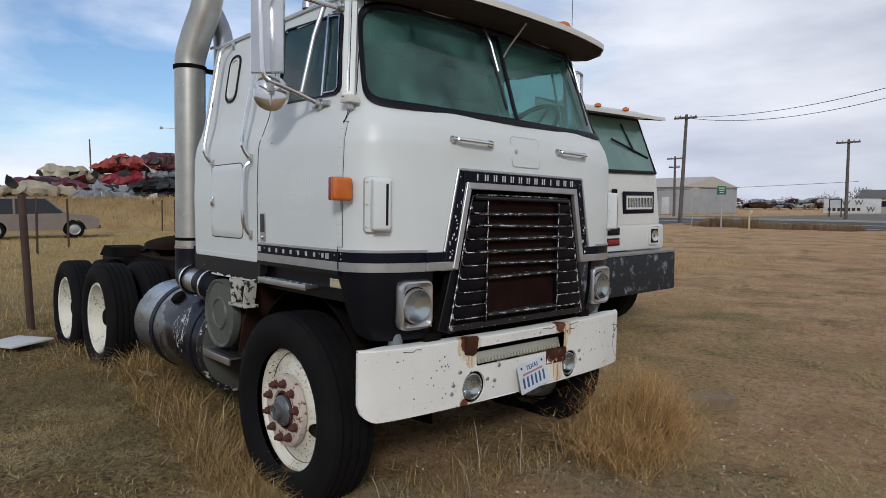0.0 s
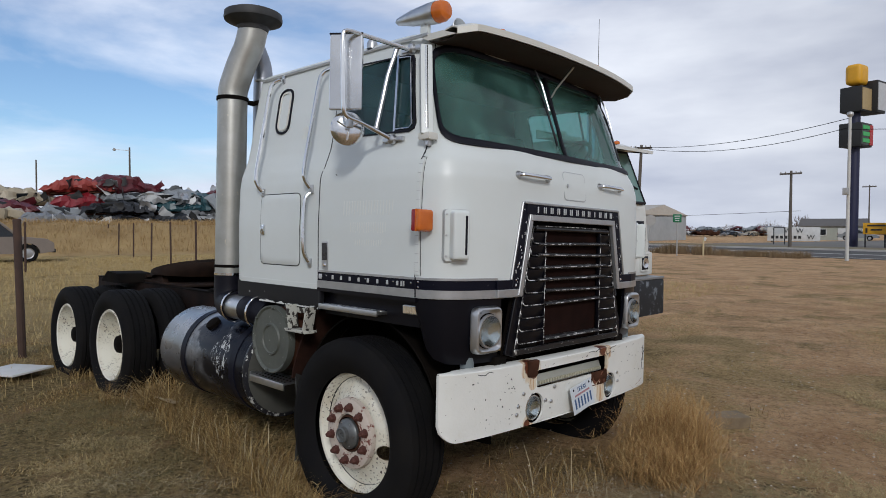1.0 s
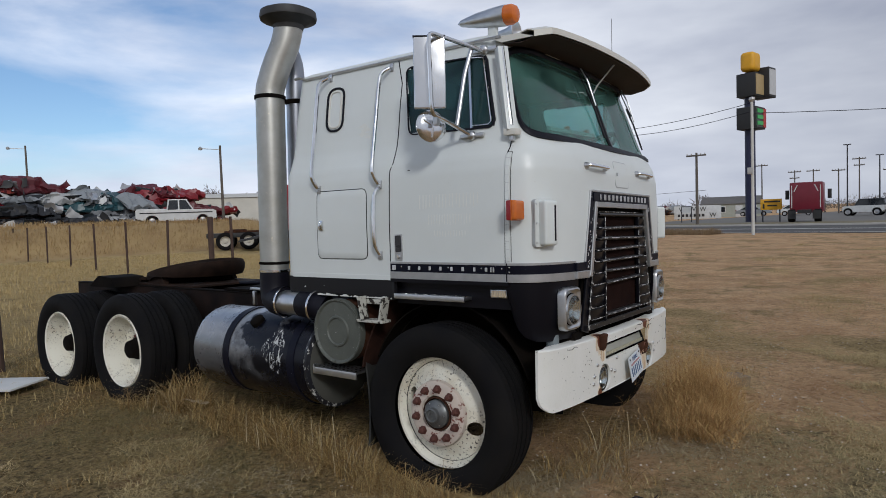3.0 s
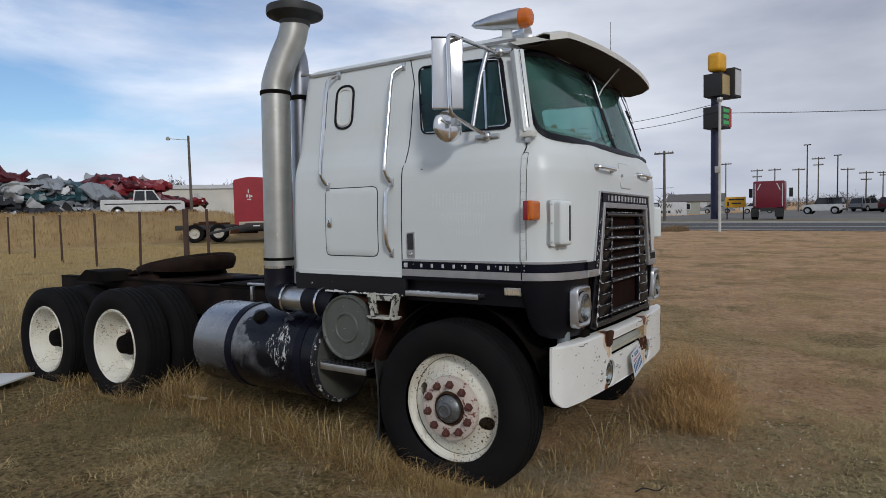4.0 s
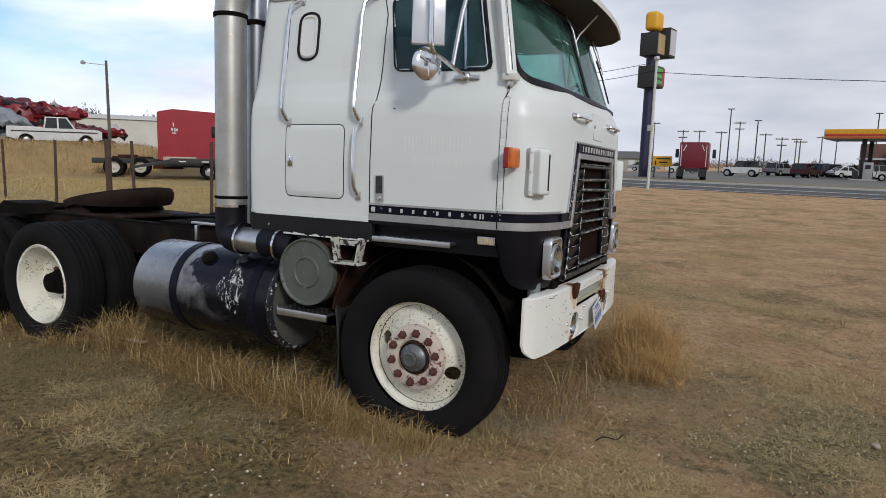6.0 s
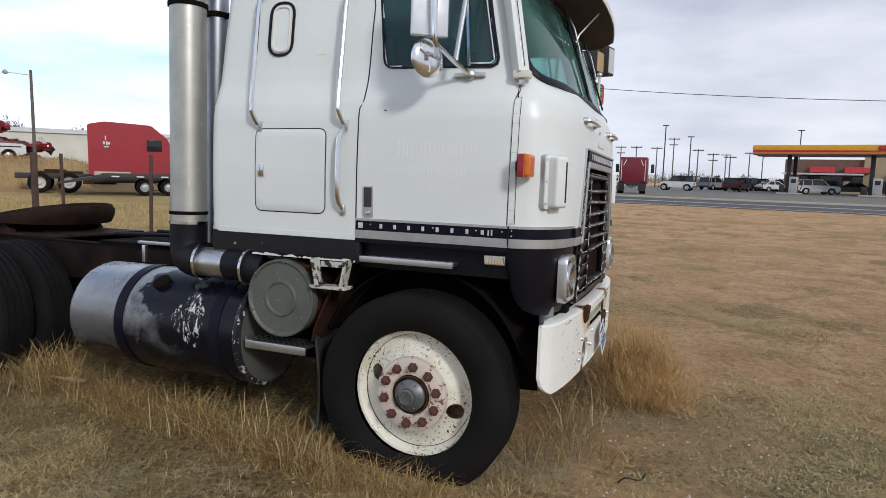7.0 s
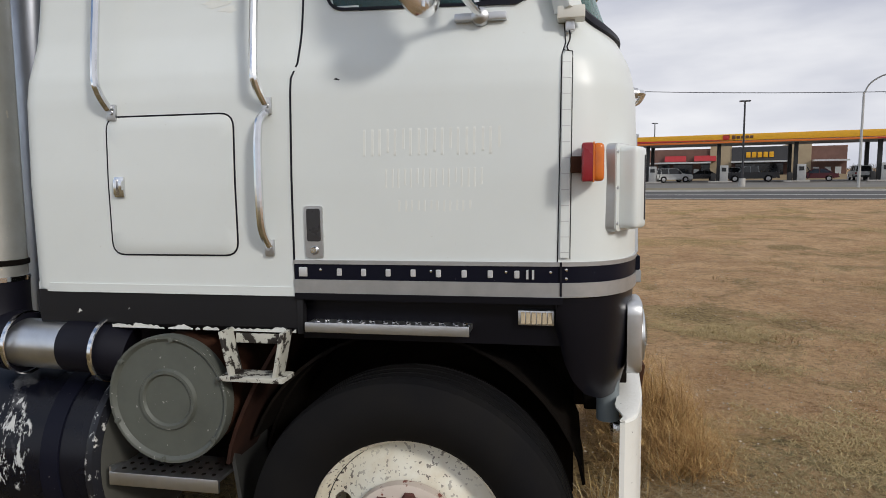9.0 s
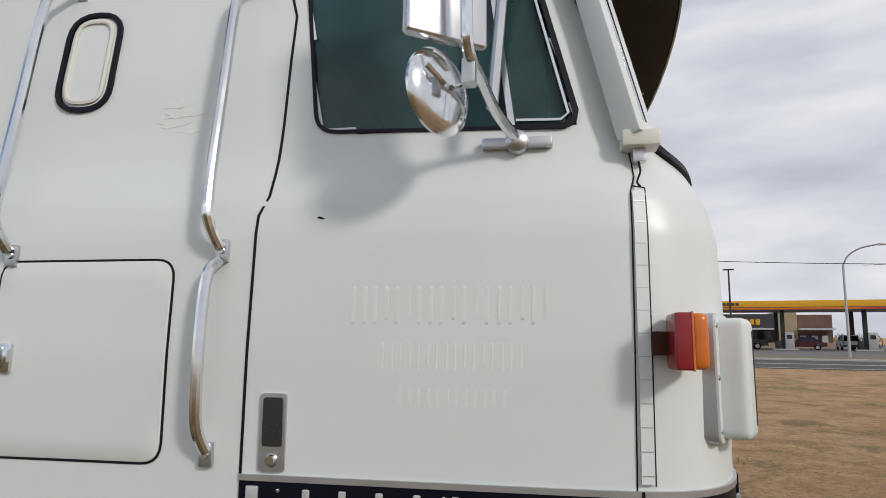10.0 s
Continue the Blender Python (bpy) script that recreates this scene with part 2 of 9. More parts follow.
_grit = _n.math("MULTIPLY", _n.math("SUBTRACT", _n.noise(22.0, 5.0, 0.7), 0.5), 0.35)
# bare, smoke-grey metal on the shoulder of the rear half, navy-black paint ahead of it
_bare = _n.math("ADD", _n.math("MULTIPLY", _n.math("ADD", _sx.outputs["X"], 1.46), -2.2), _n.math("MULTIPLY", _n.math("SUBTRACT", _sx.outputs["Z"], 0.60), 1.2))
_bare = _n.math("ADD", _n.math("ADD", _bare, _n.math("MULTIPLY", _n.math("SUBTRACT", _wash, 0.5), 3.0)), _n.math("MULTIPLY", _grit, 1.6))
_cap = _n.blob([(-1.62, -0.98, 0.82, 0.20), (-1.50, -1.02, 0.74, 0.12)])
_bare = _n.math("SUBTRACT", _bare, _n.math("MULTIPLY", _cap, 0.9))
# the fade to dark at low Z paints in the ground's dark reflection
_patch = _n.math("MULTIPLY", _n.ramp(_bare, 0.0, 0.75), _n.ramp(_n.math("ADD", _sx.outputs["Z"], _n.math("MULTIPLY", _wash, 0.7)), 0.78, 1.12))
_flake = _n.math("MULTIPLY", _n.ramp(_n.noise(30.0, 5.0, 0.7, co=_n.scaled((1.3, 1.0, 0.55))), 0.53, 0.565), _n.blob([(-1.38, -1.08, 0.66, 0.12), (-1.35, -1.06, 0.55, 0.07), (-1.38, -1.05, 0.76, 0.07)]))
_scrape = _n.ramp(_n.noise(5.0, 6.0, 0.7, co=_n.scaled((0.5, 1.0, 3.0))), 0.67, 0.70)
_flake = _n.math("MAXIMUM", _flake, _n.math("MULTIPLY", _scrape, 0.6))
_col = _n.mix(_patch, (0.0035, 0.004, 0.008), _n.mix(_n.ramp(_wash, 0.35, 0.65), (0.42, 0.43, 0.44), (0.22, 0.225, 0.24)))
_col = _n.mix(_flake, _col, (0.50, 0.51, 0.50))
TANK = _n.set(_col, _n.math("ADD", _n.math("MULTIPLY", _n.noise(7.0, 4.0), 0.25), 0.16), _n.math("MULTIPLY", _patch, 0.65), 0.28)


# ---------------------------------------------------------------- mesh helpers
def mesh_of(name, bm, mat, smooth=35.0):
    me = bpy.data.meshes.new(name)
    bm.normal_update()
    bm.to_mesh(me)
    bm.free()
    me.materials.append(mat)
    if smooth:
        me.polygons.foreach_set("use_smooth", [True] * len(me.polygons))
        me.set_sharp_from_angle(angle=radians(smooth))
    return me


def part(name, bm, mat, parent, label="", m=None, smooth=35.0):
    """One mesh object under a thing or a part."""
    ob = new(name, mesh_of(name, bm, mat, smooth))
    ob.parent = parent
    if m is not None:
        ob.matrix_basis = m
    return tagged(ob, label)


def thing(name, label, category, m=Matrix(), group="", kind=""):
    ob = new(name)
    ob.empty_display_size = 0.3
    ob.matrix_basis = m
    return tagged(ob, label, category, group, kind)


def solo(name, bm, mat, label, category, m=Matrix(), group="", kind="", smooth=35.0):
    """A top-level thing that is one mesh."""
    ob = new(name, mesh_of(name, bm, mat, smooth))
    ob.matrix_basis = m
    return tagged(ob, label, category, group, kind)


def box(size, at=(0, 0, 0), bevel=0.0, turn=(0, 0, 0), segs=2, bm=None):
    one = bmesh.new()
    bmesh.ops.create_cube(one, size=1.0)
    bmesh.ops.scale(one, vec=size, verts=one.verts)
    if bevel:
        bmesh.ops.bevel(one, geom=one.edges[:], offset=bevel, segments=segs, affect="EDGES", profile=0.6)
    bmesh.ops.transform(one, matrix=pose(*at, *turn), verts=one.verts)
    return join(bm, one)


def join(bm, one):
    if bm is None:
        return one
    me = bpy.data.meshes.new("tmp")
    one.to_mesh(me)
    one.free()
    bm.from_mesh(me)
    bpy.data.meshes.remove(me)
    return bm


def lathe(profile, segs=32, m=None, bm=None, closed=False):
    """Turns (radius, height) pairs round the z axis."""
    one = bmesh.new()
    rings = []
    for r, h in profile:
        if r < 1e-6:
            rings.append([one.verts.new((0, 0, h))])
        else:
            rings.append([one.verts.new((r * math.cos(2 * math.pi * k / segs), r * math.sin(2 * math.pi * k / segs), h)) for k in range(segs)])
    pairs = list(zip(rings, rings[1:])) + ([(rings[-1], rings[0])] if closed else [])
    for a, b in pairs:
        for k in range(segs):
            j = (k + 1) % segs
            if len(a) == 1 and len(b) > 1:
                one.faces.new((a[0], b[k], b[j]))
            elif len(b) == 1 and len(a) > 1:
                one.faces.new((a[k], a[j], b[0]))
            elif len(a) > 1:
                one.faces.new((a[k], a[j], b[j], b[k]))
    bmesh.ops.recalc_face_normals(one, faces=one.faces)
    if m is not None:
        bmesh.ops.transform(one, matrix=m, verts=one.verts)
    return join(bm, one)


def along(a, b):
    """A pose at a whose z axis points to b."""
    d = Vector(b) - Vector(a)
    return Matrix.Translation(a) @ d.to_track_quat("Z", "Y").to_matrix().to_4x4()


def rod(a, b, r, r2=None, segs=14, bm=None):
    length = (Vector(b) - Vector(a)).length
    r2 = r if r2 is None else r2
    return lathe([(0, 0), (r, 0), (r2, length), (0, length)], segs, along(a, b), bm)


def glide(points, per=6):
    """Points on a smooth curve through the given ones."""
    p = [Vector(q) for q in points]
    out = []
    for i in range(len(p) - 1):
        a, b, c, d = p[max(i - 1, 0)], p[i], p[i + 1], p[min(i + 2, len(p) - 1)]
        for k in range(per):
            t = k / per
            out.append(0.5 * ((2 * b) + (c - a) * t + (2 * a - 5 * b + 4 * c - d) * t * t + (3 * b - a - 3 * c + d) * t ** 3))
    return out + [p[-1]]


def tube(points, r, segs=10, bm=None, caps=True):
    """A round bar along points; r a number or one a point."""
    one = bmesh.new()
    pts = [Vector(q) for q in points]
    radii = [r] * len(pts) if isinstance(r, (int, float)) else list(r)
    side = None
    rings = []
    for i, q in enumerate(pts):
        d = (pts[min(i + 1, len(pts) - 1)] - pts[max(i - 1, 0)]).normalized()
        if side is None:
            side = d.orthogonal().normalized()
        side = (side - d * side.dot(d)).normalized()
        up = d.cross(side)
        rings.append([one.verts.new(q + radii[i] * (math.cos(2 * math.pi * k / segs) * side + math.sin(2 * math.pi * k / segs) * up)) for k in range(segs)])
    for a, b in zip(rings, rings[1:]):
        for k in range(segs):
            j = (k + 1) % segs
            one.faces.new((a[k], a[j], b[j], b[k]))
    if caps:
        one.faces.new(rings[0][::-1])
        one.faces.new(rings[-1])
    return join(bm, one)


def sheet(grid, thick=0.0, bm=None, keep=None):
    """A surface over rows of points; thick > 0 gives it depth against its normals; keep(i, j) leaves cells out."""
    one = bmesh.new()
    v = [[one.verts.new(p) for p in row] for row in grid]
    for i in range(len(v) - 1):
        for j in range(len(v[0]) - 1):
            if keep is None or keep(i, j):
                one.faces.new((v[i][j], v[i][j + 1], v[i + 1][j + 1], v[i + 1][j]))
    loose = [q for q in one.verts if not q.link_faces]
    bmesh.ops.delete(one, geom=loose, context="VERTS")
    if thick:
        thicken(one, thick)
    return join(bm, one)


def thicken(one, thick, way=None):
    """Gives an open surface depth against its normals (or along way), with walls round its borders."""
    one.normal_update()
    faces = one.faces[:]
    back = {v: one.verts.new(v.co + (Vector(way) if way else -v.normal) * thick) for v in one.verts[:]}
    rim = [e for e in one.edges if len(e.link_faces) == 1]
    walls = []
    for e in rim:
        loop = e.link_loops[0]
        p, q = loop.vert, loop.link_loop_next.vert
        walls.append((q, p, back[p], back[q]))
    for f in faces:
        one.faces.new([back[v] for v in reversed(f.verts)])
    for w in walls:
        one.faces.new(w)
    one.normal_update()


def prism(outline, depth, bm=None, m=None, bevel=0.0):
    """A flat outline of (x, y) pairs drawn up along z by depth."""
    one = bmesh.new()
    low = [one.verts.new((x, y, 0)) for x, y in outline]
    high = [one.verts.new((x, y, depth)) for x, y in outline]
    n = len(low)
    one.faces.new(low[::-1])
    one.faces.new(high)
    for k in range(n):
        one.faces.new((low[k], low[(k + 1) % n], high[(k + 1) % n], high[k]))
    bmesh.ops.recalc_face_normals(one, faces=one.faces)
    if bevel:
        bmesh.ops.bevel(one, geom=one.edges[:], offset=bevel, segments=2, affect="EDGES")
    if m is not None:
        bmesh.ops.transform(one, matrix=m, verts=one.verts)
    return join(bm, one)


def rounded(corners, r, per=5):
    """A polygon's corners rounded off by r."""
    out = []
    n = len(corners)
    for i in range(n):
        p, a, b = Vector(corners[i]), Vector(corners[i - 1]), Vector(corners[(i + 1) % n])
        da, db = (a - p), (b - p)
        k = min(r, da.length / 2.01, db.length / 2.01)
        q0, q1 = p + da.normalized() * k, p + db.normalized() * k
        for j in range(per + 1):
            t = j / per
            out.append(tuple((1 - t) ** 2 * q0 + 2 * t * (1 - t) * p + t * t * q1))
    return out


def inside(x, y, poly):
    hit = False
    for i in range(len(poly)):
        (x0, y0), (x1, y1) = poly[i - 1], poly[i]
        if (y0 > y) != (y1 > y) and x < (x1 - x0) * (y - y0) / (y1 - y0) + x0:
            hit = not hit
    return hit


def grown(poly, d):
    """The polygon with its edge moved out by d (in if negative)."""
    out = []
    n = len(poly)
    area = sum(poly[i - 1][0] * poly[i][1] - poly[i][0] * poly[i - 1][1] for i in range(n))
    s = 1 if area > 0 else -1
    for i in range(n):
        a, b = Vector(poly[i - 1]), Vector(poly[(i + 1) % n])
        t = (b - a).normalized()
        out.append((poly[i][0] + s * t.y * d, poly[i][1] - s * t.x * d))
    return out

# ---------------------------------------------------------------- the cab-over tractor
# local axes: x ahead, y to its left, z up; it leans a little to its left
truck = thing("semi_truck", "white and black vintage cab-over semi tractor on dry grass", "truck", pose(0.003, -0.052, 0.002, -1.5, 0, 3.3))

REAR = -1.278
CORNER, POW = 0.45, 4.5


def half_width(z):
    return float(np.interp(z, (1.0, 1.16, 1.50, 1.76, 1.83, 1.89, 1.95, 2.03, 2.20, 2.50), (1.018, 1.022, 1.030, 1.024, 1.012, 0.990, 0.968, 0.952, 0.928, 0.872)))


def nose(z):
    return float(np.interp(z, (0.8, 1.16, 1.50, 1.76, 1.84, 1.90, 1.95, 2.00, 2.50), (0.698, 0.704, 0.706, 0.698, 0.682, 0.654, 0.626, 0.604, 0.437)))


def at_turn(a, z):
    """The body's skin at height z; a in degrees, 0 on its right side behind the corner, 90 at the nose, 180 on its left."""
    c, s = math.cos(radians(a)), math.sin(radians(a))
    k = 2 / POW
    y = -half_width(z) * math.copysign(abs(c) ** k, c)
    x = nose(z) - CORNER + CORNER * abs(s) ** k
    return Vector((x, y, z))


def skin_side(x, z, off=0.0):
    """The right side's skin at x, z, moved out by off."""
    xc = nose(z) - CORNER
    w = half_width(z)
    if x > xc:
        w *= max(0.0, 1 - ((x - xc) / CORNER) ** POW) ** (1 / POW)
    if x < REAR + 0.07:
        w -= 0.07 - math.sqrt(max(0.0, 0.07 ** 2 - (REAR + 0.07 - x) ** 2))
    return Vector((x, -w - off, z))


def skin_front(y, z, off=0.0):
    r = min(1.0, abs(y) / half_width(z))
    return Vector((nose(z) - CORNER + CORNER * (1 - r ** POW) ** (1 / POW) + off, y, z))


def skin_wrap(a, z, off=0.0):
    p = at_turn(a, z)
    t = at_turn(min(a + 0.5, 180), z) - at_turn(max(a - 0.5, 0), z)
    return p + Vector((t.y, -t.x, 0)).normalized() * off


def lid(poly, skin, off, step=0.03):
    """A thin raised panel of outline poly over a skin: a grid cut by the outline, as a fan of rings."""
    one = bmesh.new()
    cx, cy = sum(p[0] for p in poly) / len(poly), sum(p[1] for p in poly) / len(poly)
    rings = []
    for k, (s, o) in enumerate(((1.0, 0.0), (1.0, off * 0.7), (0.992, off), (0.8, off), (0.55, off), (0.28, off))):
        rings.append([one.verts.new(skin(cx + (x - cx) * s, cy + (y - cy) * s, o)) for x, y in poly])
    mid = one.verts.new(skin(cx, cy, off))
    n = len(poly)
    for a, b in zip(rings, rings[1:]):
        for k in range(n):
            one.faces.new((a[k], a[(k + 1) % n], b[(k + 1) % n], b[k]))
    for k in range(n):
        one.faces.new((rings[-1][k], rings[-1][(k + 1) % n], mid))
    bmesh.ops.recalc_face_normals(one, faces=one.faces)
    return one


def edging(poly, skin, inner, outer, off, bm=None, base=0.0):
    """A raised bead that follows poly on a skin, from inner to outer metres off its line."""
    one = bmesh.new()
    rings = []
    for d, o in ((inner, base), (inner, off * 0.8), (inner * 0.6 + outer * 0.4, off), (outer, off * 0.8), (outer, base)):
        rings.append([one.verts.new(skin(x, y, o)) for x, y in grown(poly, d)])
    n = len(poly)
    for a, b in zip(rings, rings[1:]):
        for k in range(n):
            one.faces.new((a[k], a[(k + 1) % n], b[(k + 1) % n], b[k]))
    bmesh.ops.recalc_face_normals(one, faces=one.faces)
    return join(bm, one)


def strip(points, skin, width, off, bm=None):
    """A thin raised strip along an open line on a skin."""
    one = bmesh.new()
    rows = []
    for i, p in enumerate(points):
        a, b = Vector(points[max(i - 1, 0)]), Vector(points[min(i + 1, len(points) - 1)])
        t = (b - a).normalized()
        nx, ny = -t.y * width / 2, t.x * width / 2
        rows.append([one.verts.new(skin(p[0] + s * nx, p[1] + s * ny, o)) for s, o in ((-1, 0), (-1, off), (1, off), (1, 0))])
    for a, b in zip(rows, rows[1:]):
        for k in range(3):
            one.faces.new((a[k], a[k + 1], b[k + 1], b[k]))
    bmesh.ops.recalc_face_normals(one, faces=one.faces)
    return join(bm, one)


def dense(points, step=0.04):
    out = []
    for a, b in zip(points, points[1:]):
        n = max(1, int((Vector(b) - Vector(a)).length / step))
        out += [tuple(Vector(a).lerp(Vector(b), k / n)) for k in range(n)]
    return out + [points[-1]]


def mirrored(skin):
    return lambda x, y, o=0.0: Vector((skin(x, y, o).x, -skin(x, y, o).y, skin(x, y, o).z))


SIDE_WINDOW = rounded([(-0.235, 2.005), (0.360, 1.990), (0.262, 2.405), (-0.300, 2.425)], 0.05)
SLEEPER_WINDOW = rounded([(-0.938, 2.098), (-0.790, 2.098), (-0.805, 2.383), (-0.953, 2.383)], 0.07)


def screen_edge(n=72):
    pts = []
    for k in range(n):
        f = 2 * math.pi * k / n
        c, s = math.cos(f), math.sin(f)
        pts.append((90 + 62 * math.copysign(abs(c) ** 0.3, c), 2.185 + 0.262 * math.copysign(abs(s) ** 0.3, s)))
    return pts


SCREEN = screen_edge()

# body shell with real window openings
levels = [1.16 + 1.34 * k / 72 for k in range(73)]
turns = [180 * k / 100 for k in range(101)]


def shell_row(z):
    xc = nose(z) - CORNER
    w = half_width(z)
    row = []
    for k in range(7):
        f = math.pi / 2 * k / 6
        row.append(Vector((REAR + 0.07 - 0.07 * math.cos(f), -w + 0.07 - 0.07 * math.sin(f), z)))
    for k in range(1, 70):
        row.append(Vector((REAR + 0.07 + (xc - REAR - 0.07) * k / 70, -w, z)))
    row += [at_turn(a, z) for a in turns]
    row += [Vector((p.x, -p.y, p.z)) for p in row[75::-1]]
    row += [Vector((REAR, w - 0.07 - (2 * w - 0.14) * k / 12, z)) for k in range(1, 13)]
    return row


shell = [shell_row(z) for z in levels]
SHRUNK = grown(SIDE_WINDOW, -0.004)


def in_screen(a, z):
    return (abs(a - 90) / 62) ** 6.67 + (abs(z - 2.185) / 0.262) ** 6.67 < 0.92


def keep_shell(i, j):
    c = (shell[i][j] + shell[i + 1][j + 1]) / 2
    if c.x < 0.5 and c.z > 1.9 and abs(c.y) > 0.7 and c.x > -0.4 and inside(c.x, c.z, SHRUNK):
        return False
    if 76 <= j < 176 and in_screen((j - 75.5) * 1.8, c.z):
        return False
    if c.x > 0.55 and c.z < 1.572 and abs(c.y) < 0.438 + (1.588 - c.z) * 0.2128:   # behind the grille
        return False
    return True


part("cab_shell", sheet(shell, keep=keep_shell), WHITE, truck, "white painted steel cab with sleeper")
# cab floor closes the shell
part("cab_floor", box((1.80, 1.96, 0.05), (-0.38, 0, 1.17)), DARK, truck)

# roof: crowned, with a drip rail
roof = bmesh.new()
base = shell_row(2.50)
n_ring = len(base)
rings = []
for k, (s, h) in enumerate(((1.0, 2.50), (0.99, 2.515), (0.955, 2.532), (0.86, 2.552), (0.66, 2.566), (0.4, 2.575), (0.15, 2.578))):
    rings.append([roof.verts.new((-0.42 + (p.x + 0.42) * s, p.y * s, h)) for p in base])
for a, b in zip(rings, rings[1:]):
    for k in range(n_ring):
        roof.faces.new((a[k], a[(k + 1) % n_ring], b[(k + 1) % n_ring], b[k]))
roof.faces.new(rings[-1])
bmesh.ops.recalc_face_normals(roof, faces=roof.faces)
part("cab_roof", roof, WHITE, truck)
for s in (-1, 1):
    rail = [Vector((x, s * (half_width(2.49) + 0.008), 2.488 + 0.02 * (x < -1.2))) for x in np.linspace(-1.30, 0.36, 30)]
    part("drip_rail", tube(rail, 0.009, 6), SATIN if s < 0 else WHITE, truck)

# sun visor: top skin, lip and dark underside
def visor_row(y, back):
    r = abs(y) / 0.875
    lip_x = 0.695 - 0.080 * min(r, 0.92) ** 2.2 - 0.9 * max(0.0, r - 0.92)
    lip_z = 2.520 - 0.012 * r ** 4 - 0.15 * max(0.0, r - 0.90)
    root_x, root_z = 0.36, 2.52 - 0.045 * r ** 8
    drop = 0.040
    if back:
        return [Vector((root_x, y, 2.455)), Vector((lip_x - 0.10, y, lip_z - 0.055)), Vector((lip_x - 0.012, y, lip_z - drop))]
    return [Vector((root_x - 0.06, y, root_z + 0.015)), Vector((root_x + 0.1, y, root_z + 0.012)), Vector((lip_x - 0.04, y, lip_z + 0.006)), Vector((lip_x, y, lip_z - 0.008)), Vector((lip_x, y, lip_z - drop))]


ys = [0.875 * t for t in (-1, -0.96, -0.92, -0.88, -0.84, -0.81, -0.79, -0.7, -0.55, -0.4, -0.2, 0, 0.2, 0.4, 0.55, 0.7, 0.79, 0.81, 0.84, 0.88, 0.92, 0.96, 1)]
visor = sheet([visor_row(y, False) for y in ys])
for s in (-1, 1):   # end cheeks reach down to the pillars
    y = 0.875 * s
    q = visor_row(y, False)
    f = [visor.verts.new(v) for v in (q[0], q[1], q[4], Vector((0.36, y, 2.455)), Vector((0.31, y, 2.48)))]
    visor.faces.new(f)
thicken(visor, 0.006)
sun_visor = part("sun_visor", visor, CREAM, truck, "cream painted sun visor over the windscreen")
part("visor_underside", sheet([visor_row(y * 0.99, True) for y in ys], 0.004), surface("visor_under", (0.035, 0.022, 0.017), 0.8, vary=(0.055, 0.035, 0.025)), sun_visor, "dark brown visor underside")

# windscreen: two panes, rubber seal, middle bar
for s, name in ((-1, "windscreen_pane"), (1, "windscreen_pane")):
    span = list(np.linspace(27.5, 84, 24)) + [math.degrees(math.acos(q ** (POW / 2))) for q in (0.30, 0.24, 0.18, 0.12, 0.06, 0.012)]
    if s > 0:
        span = [180 - a for a in span][::-1]
    rows = [[skin_wrap(a, z, -0.004) for a in span] for z in np.linspace(1.925, 2.445, 20)]
    part(name, sheet(rows, keep=lambda i, j, span=span: in_screen((span[j] + span[j + 1]) / 2, 1.925 + 0.52 * (i + 0.5) / 19)), GLASS, truck, "green tinted windscreen glass", smooth=60)


def wrap_skin(a, z, o=0.0):
    return skin_wrap(max(0.5, min(179.5, a)), z, o)


seal = bmesh.new()
loops = []
for k, o in ((0.952, -0.006), (0.952, 0.010), (0.985, 0.018), (1.018, 0.012), (1.022, -0.002)):
    loops.append([seal.verts.new(wrap_skin(90 + (a - 90) * (1 + (k - 1) * 0.8), 2.185 + (z - 2.185) * (1 + (k - 1) * 2.1), o)) for a, z in SCREEN])
for a, b in zip(loops, loops[1:]):
    for k in range(len(SCREEN)):
        j = (k + 1) % len(SCREEN)
        seal.faces.new((a[k], a[j], b[j], b[k]))
bmesh.ops.recalc_face_normals(seal, faces=seal.faces)
part("windscreen_seal", seal, SEAL, truck, "navy black rubber windscreen seal")
part("windscreen_bar", sheet([[skin_front(y, z, o) for y, o in ((-0.012, 0.002), (-0.008, 0.012), (0.008, 0.012), (0.012, 0.002))] for z in np.linspace(1.93, 2.44, 12)], 0.02), SEAL, truck)

# side windows, both doors
for s, skin in ((-1, skin_side), (1, mirrored(skin_side))):
    glass = bmesh.new()
    c = [glass.verts.new(skin(x, z, -0.004)) for x, z in SIDE_WINDOW]
    m0 = glass.verts.new(skin(0.03, 2.2, -0.004))
    for k in range(len(c)):
        glass.faces.new((c[k], c[(k + 1) % len(c)], m0))
    pane = part("door_window", glass, SIDEGLASS, truck, "dark tinted door window glass")
    part("window_seal", edging(SIDE_WINDOW, skin, -0.006, 0.003, 0.006), SEAL, pane)
    part("quarter_seal", strip([(0.20, 1.996), (0.325, 1.994), (0.346, 2.006), (0.350, 2.030), (0.270, 2.375), (0.256, 2.398)], skin, 0.013, 0.0095), SEAL, pane, "black rubber seal round the quarter light")
    part("quarter_bar", strip([(0.213, 1.998), (0.158, 2.415)], skin, 0.014, 0.010), CHROME, pane, "chrome quarter light bar")
    part("quarter_frame", strip([(0.222, 2.010), (0.318, 2.008), (0.334, 2.024), (0.250, 2.392), (0.170, 2.400)], skin, 0.006, 0.0112), CHROME, pane)

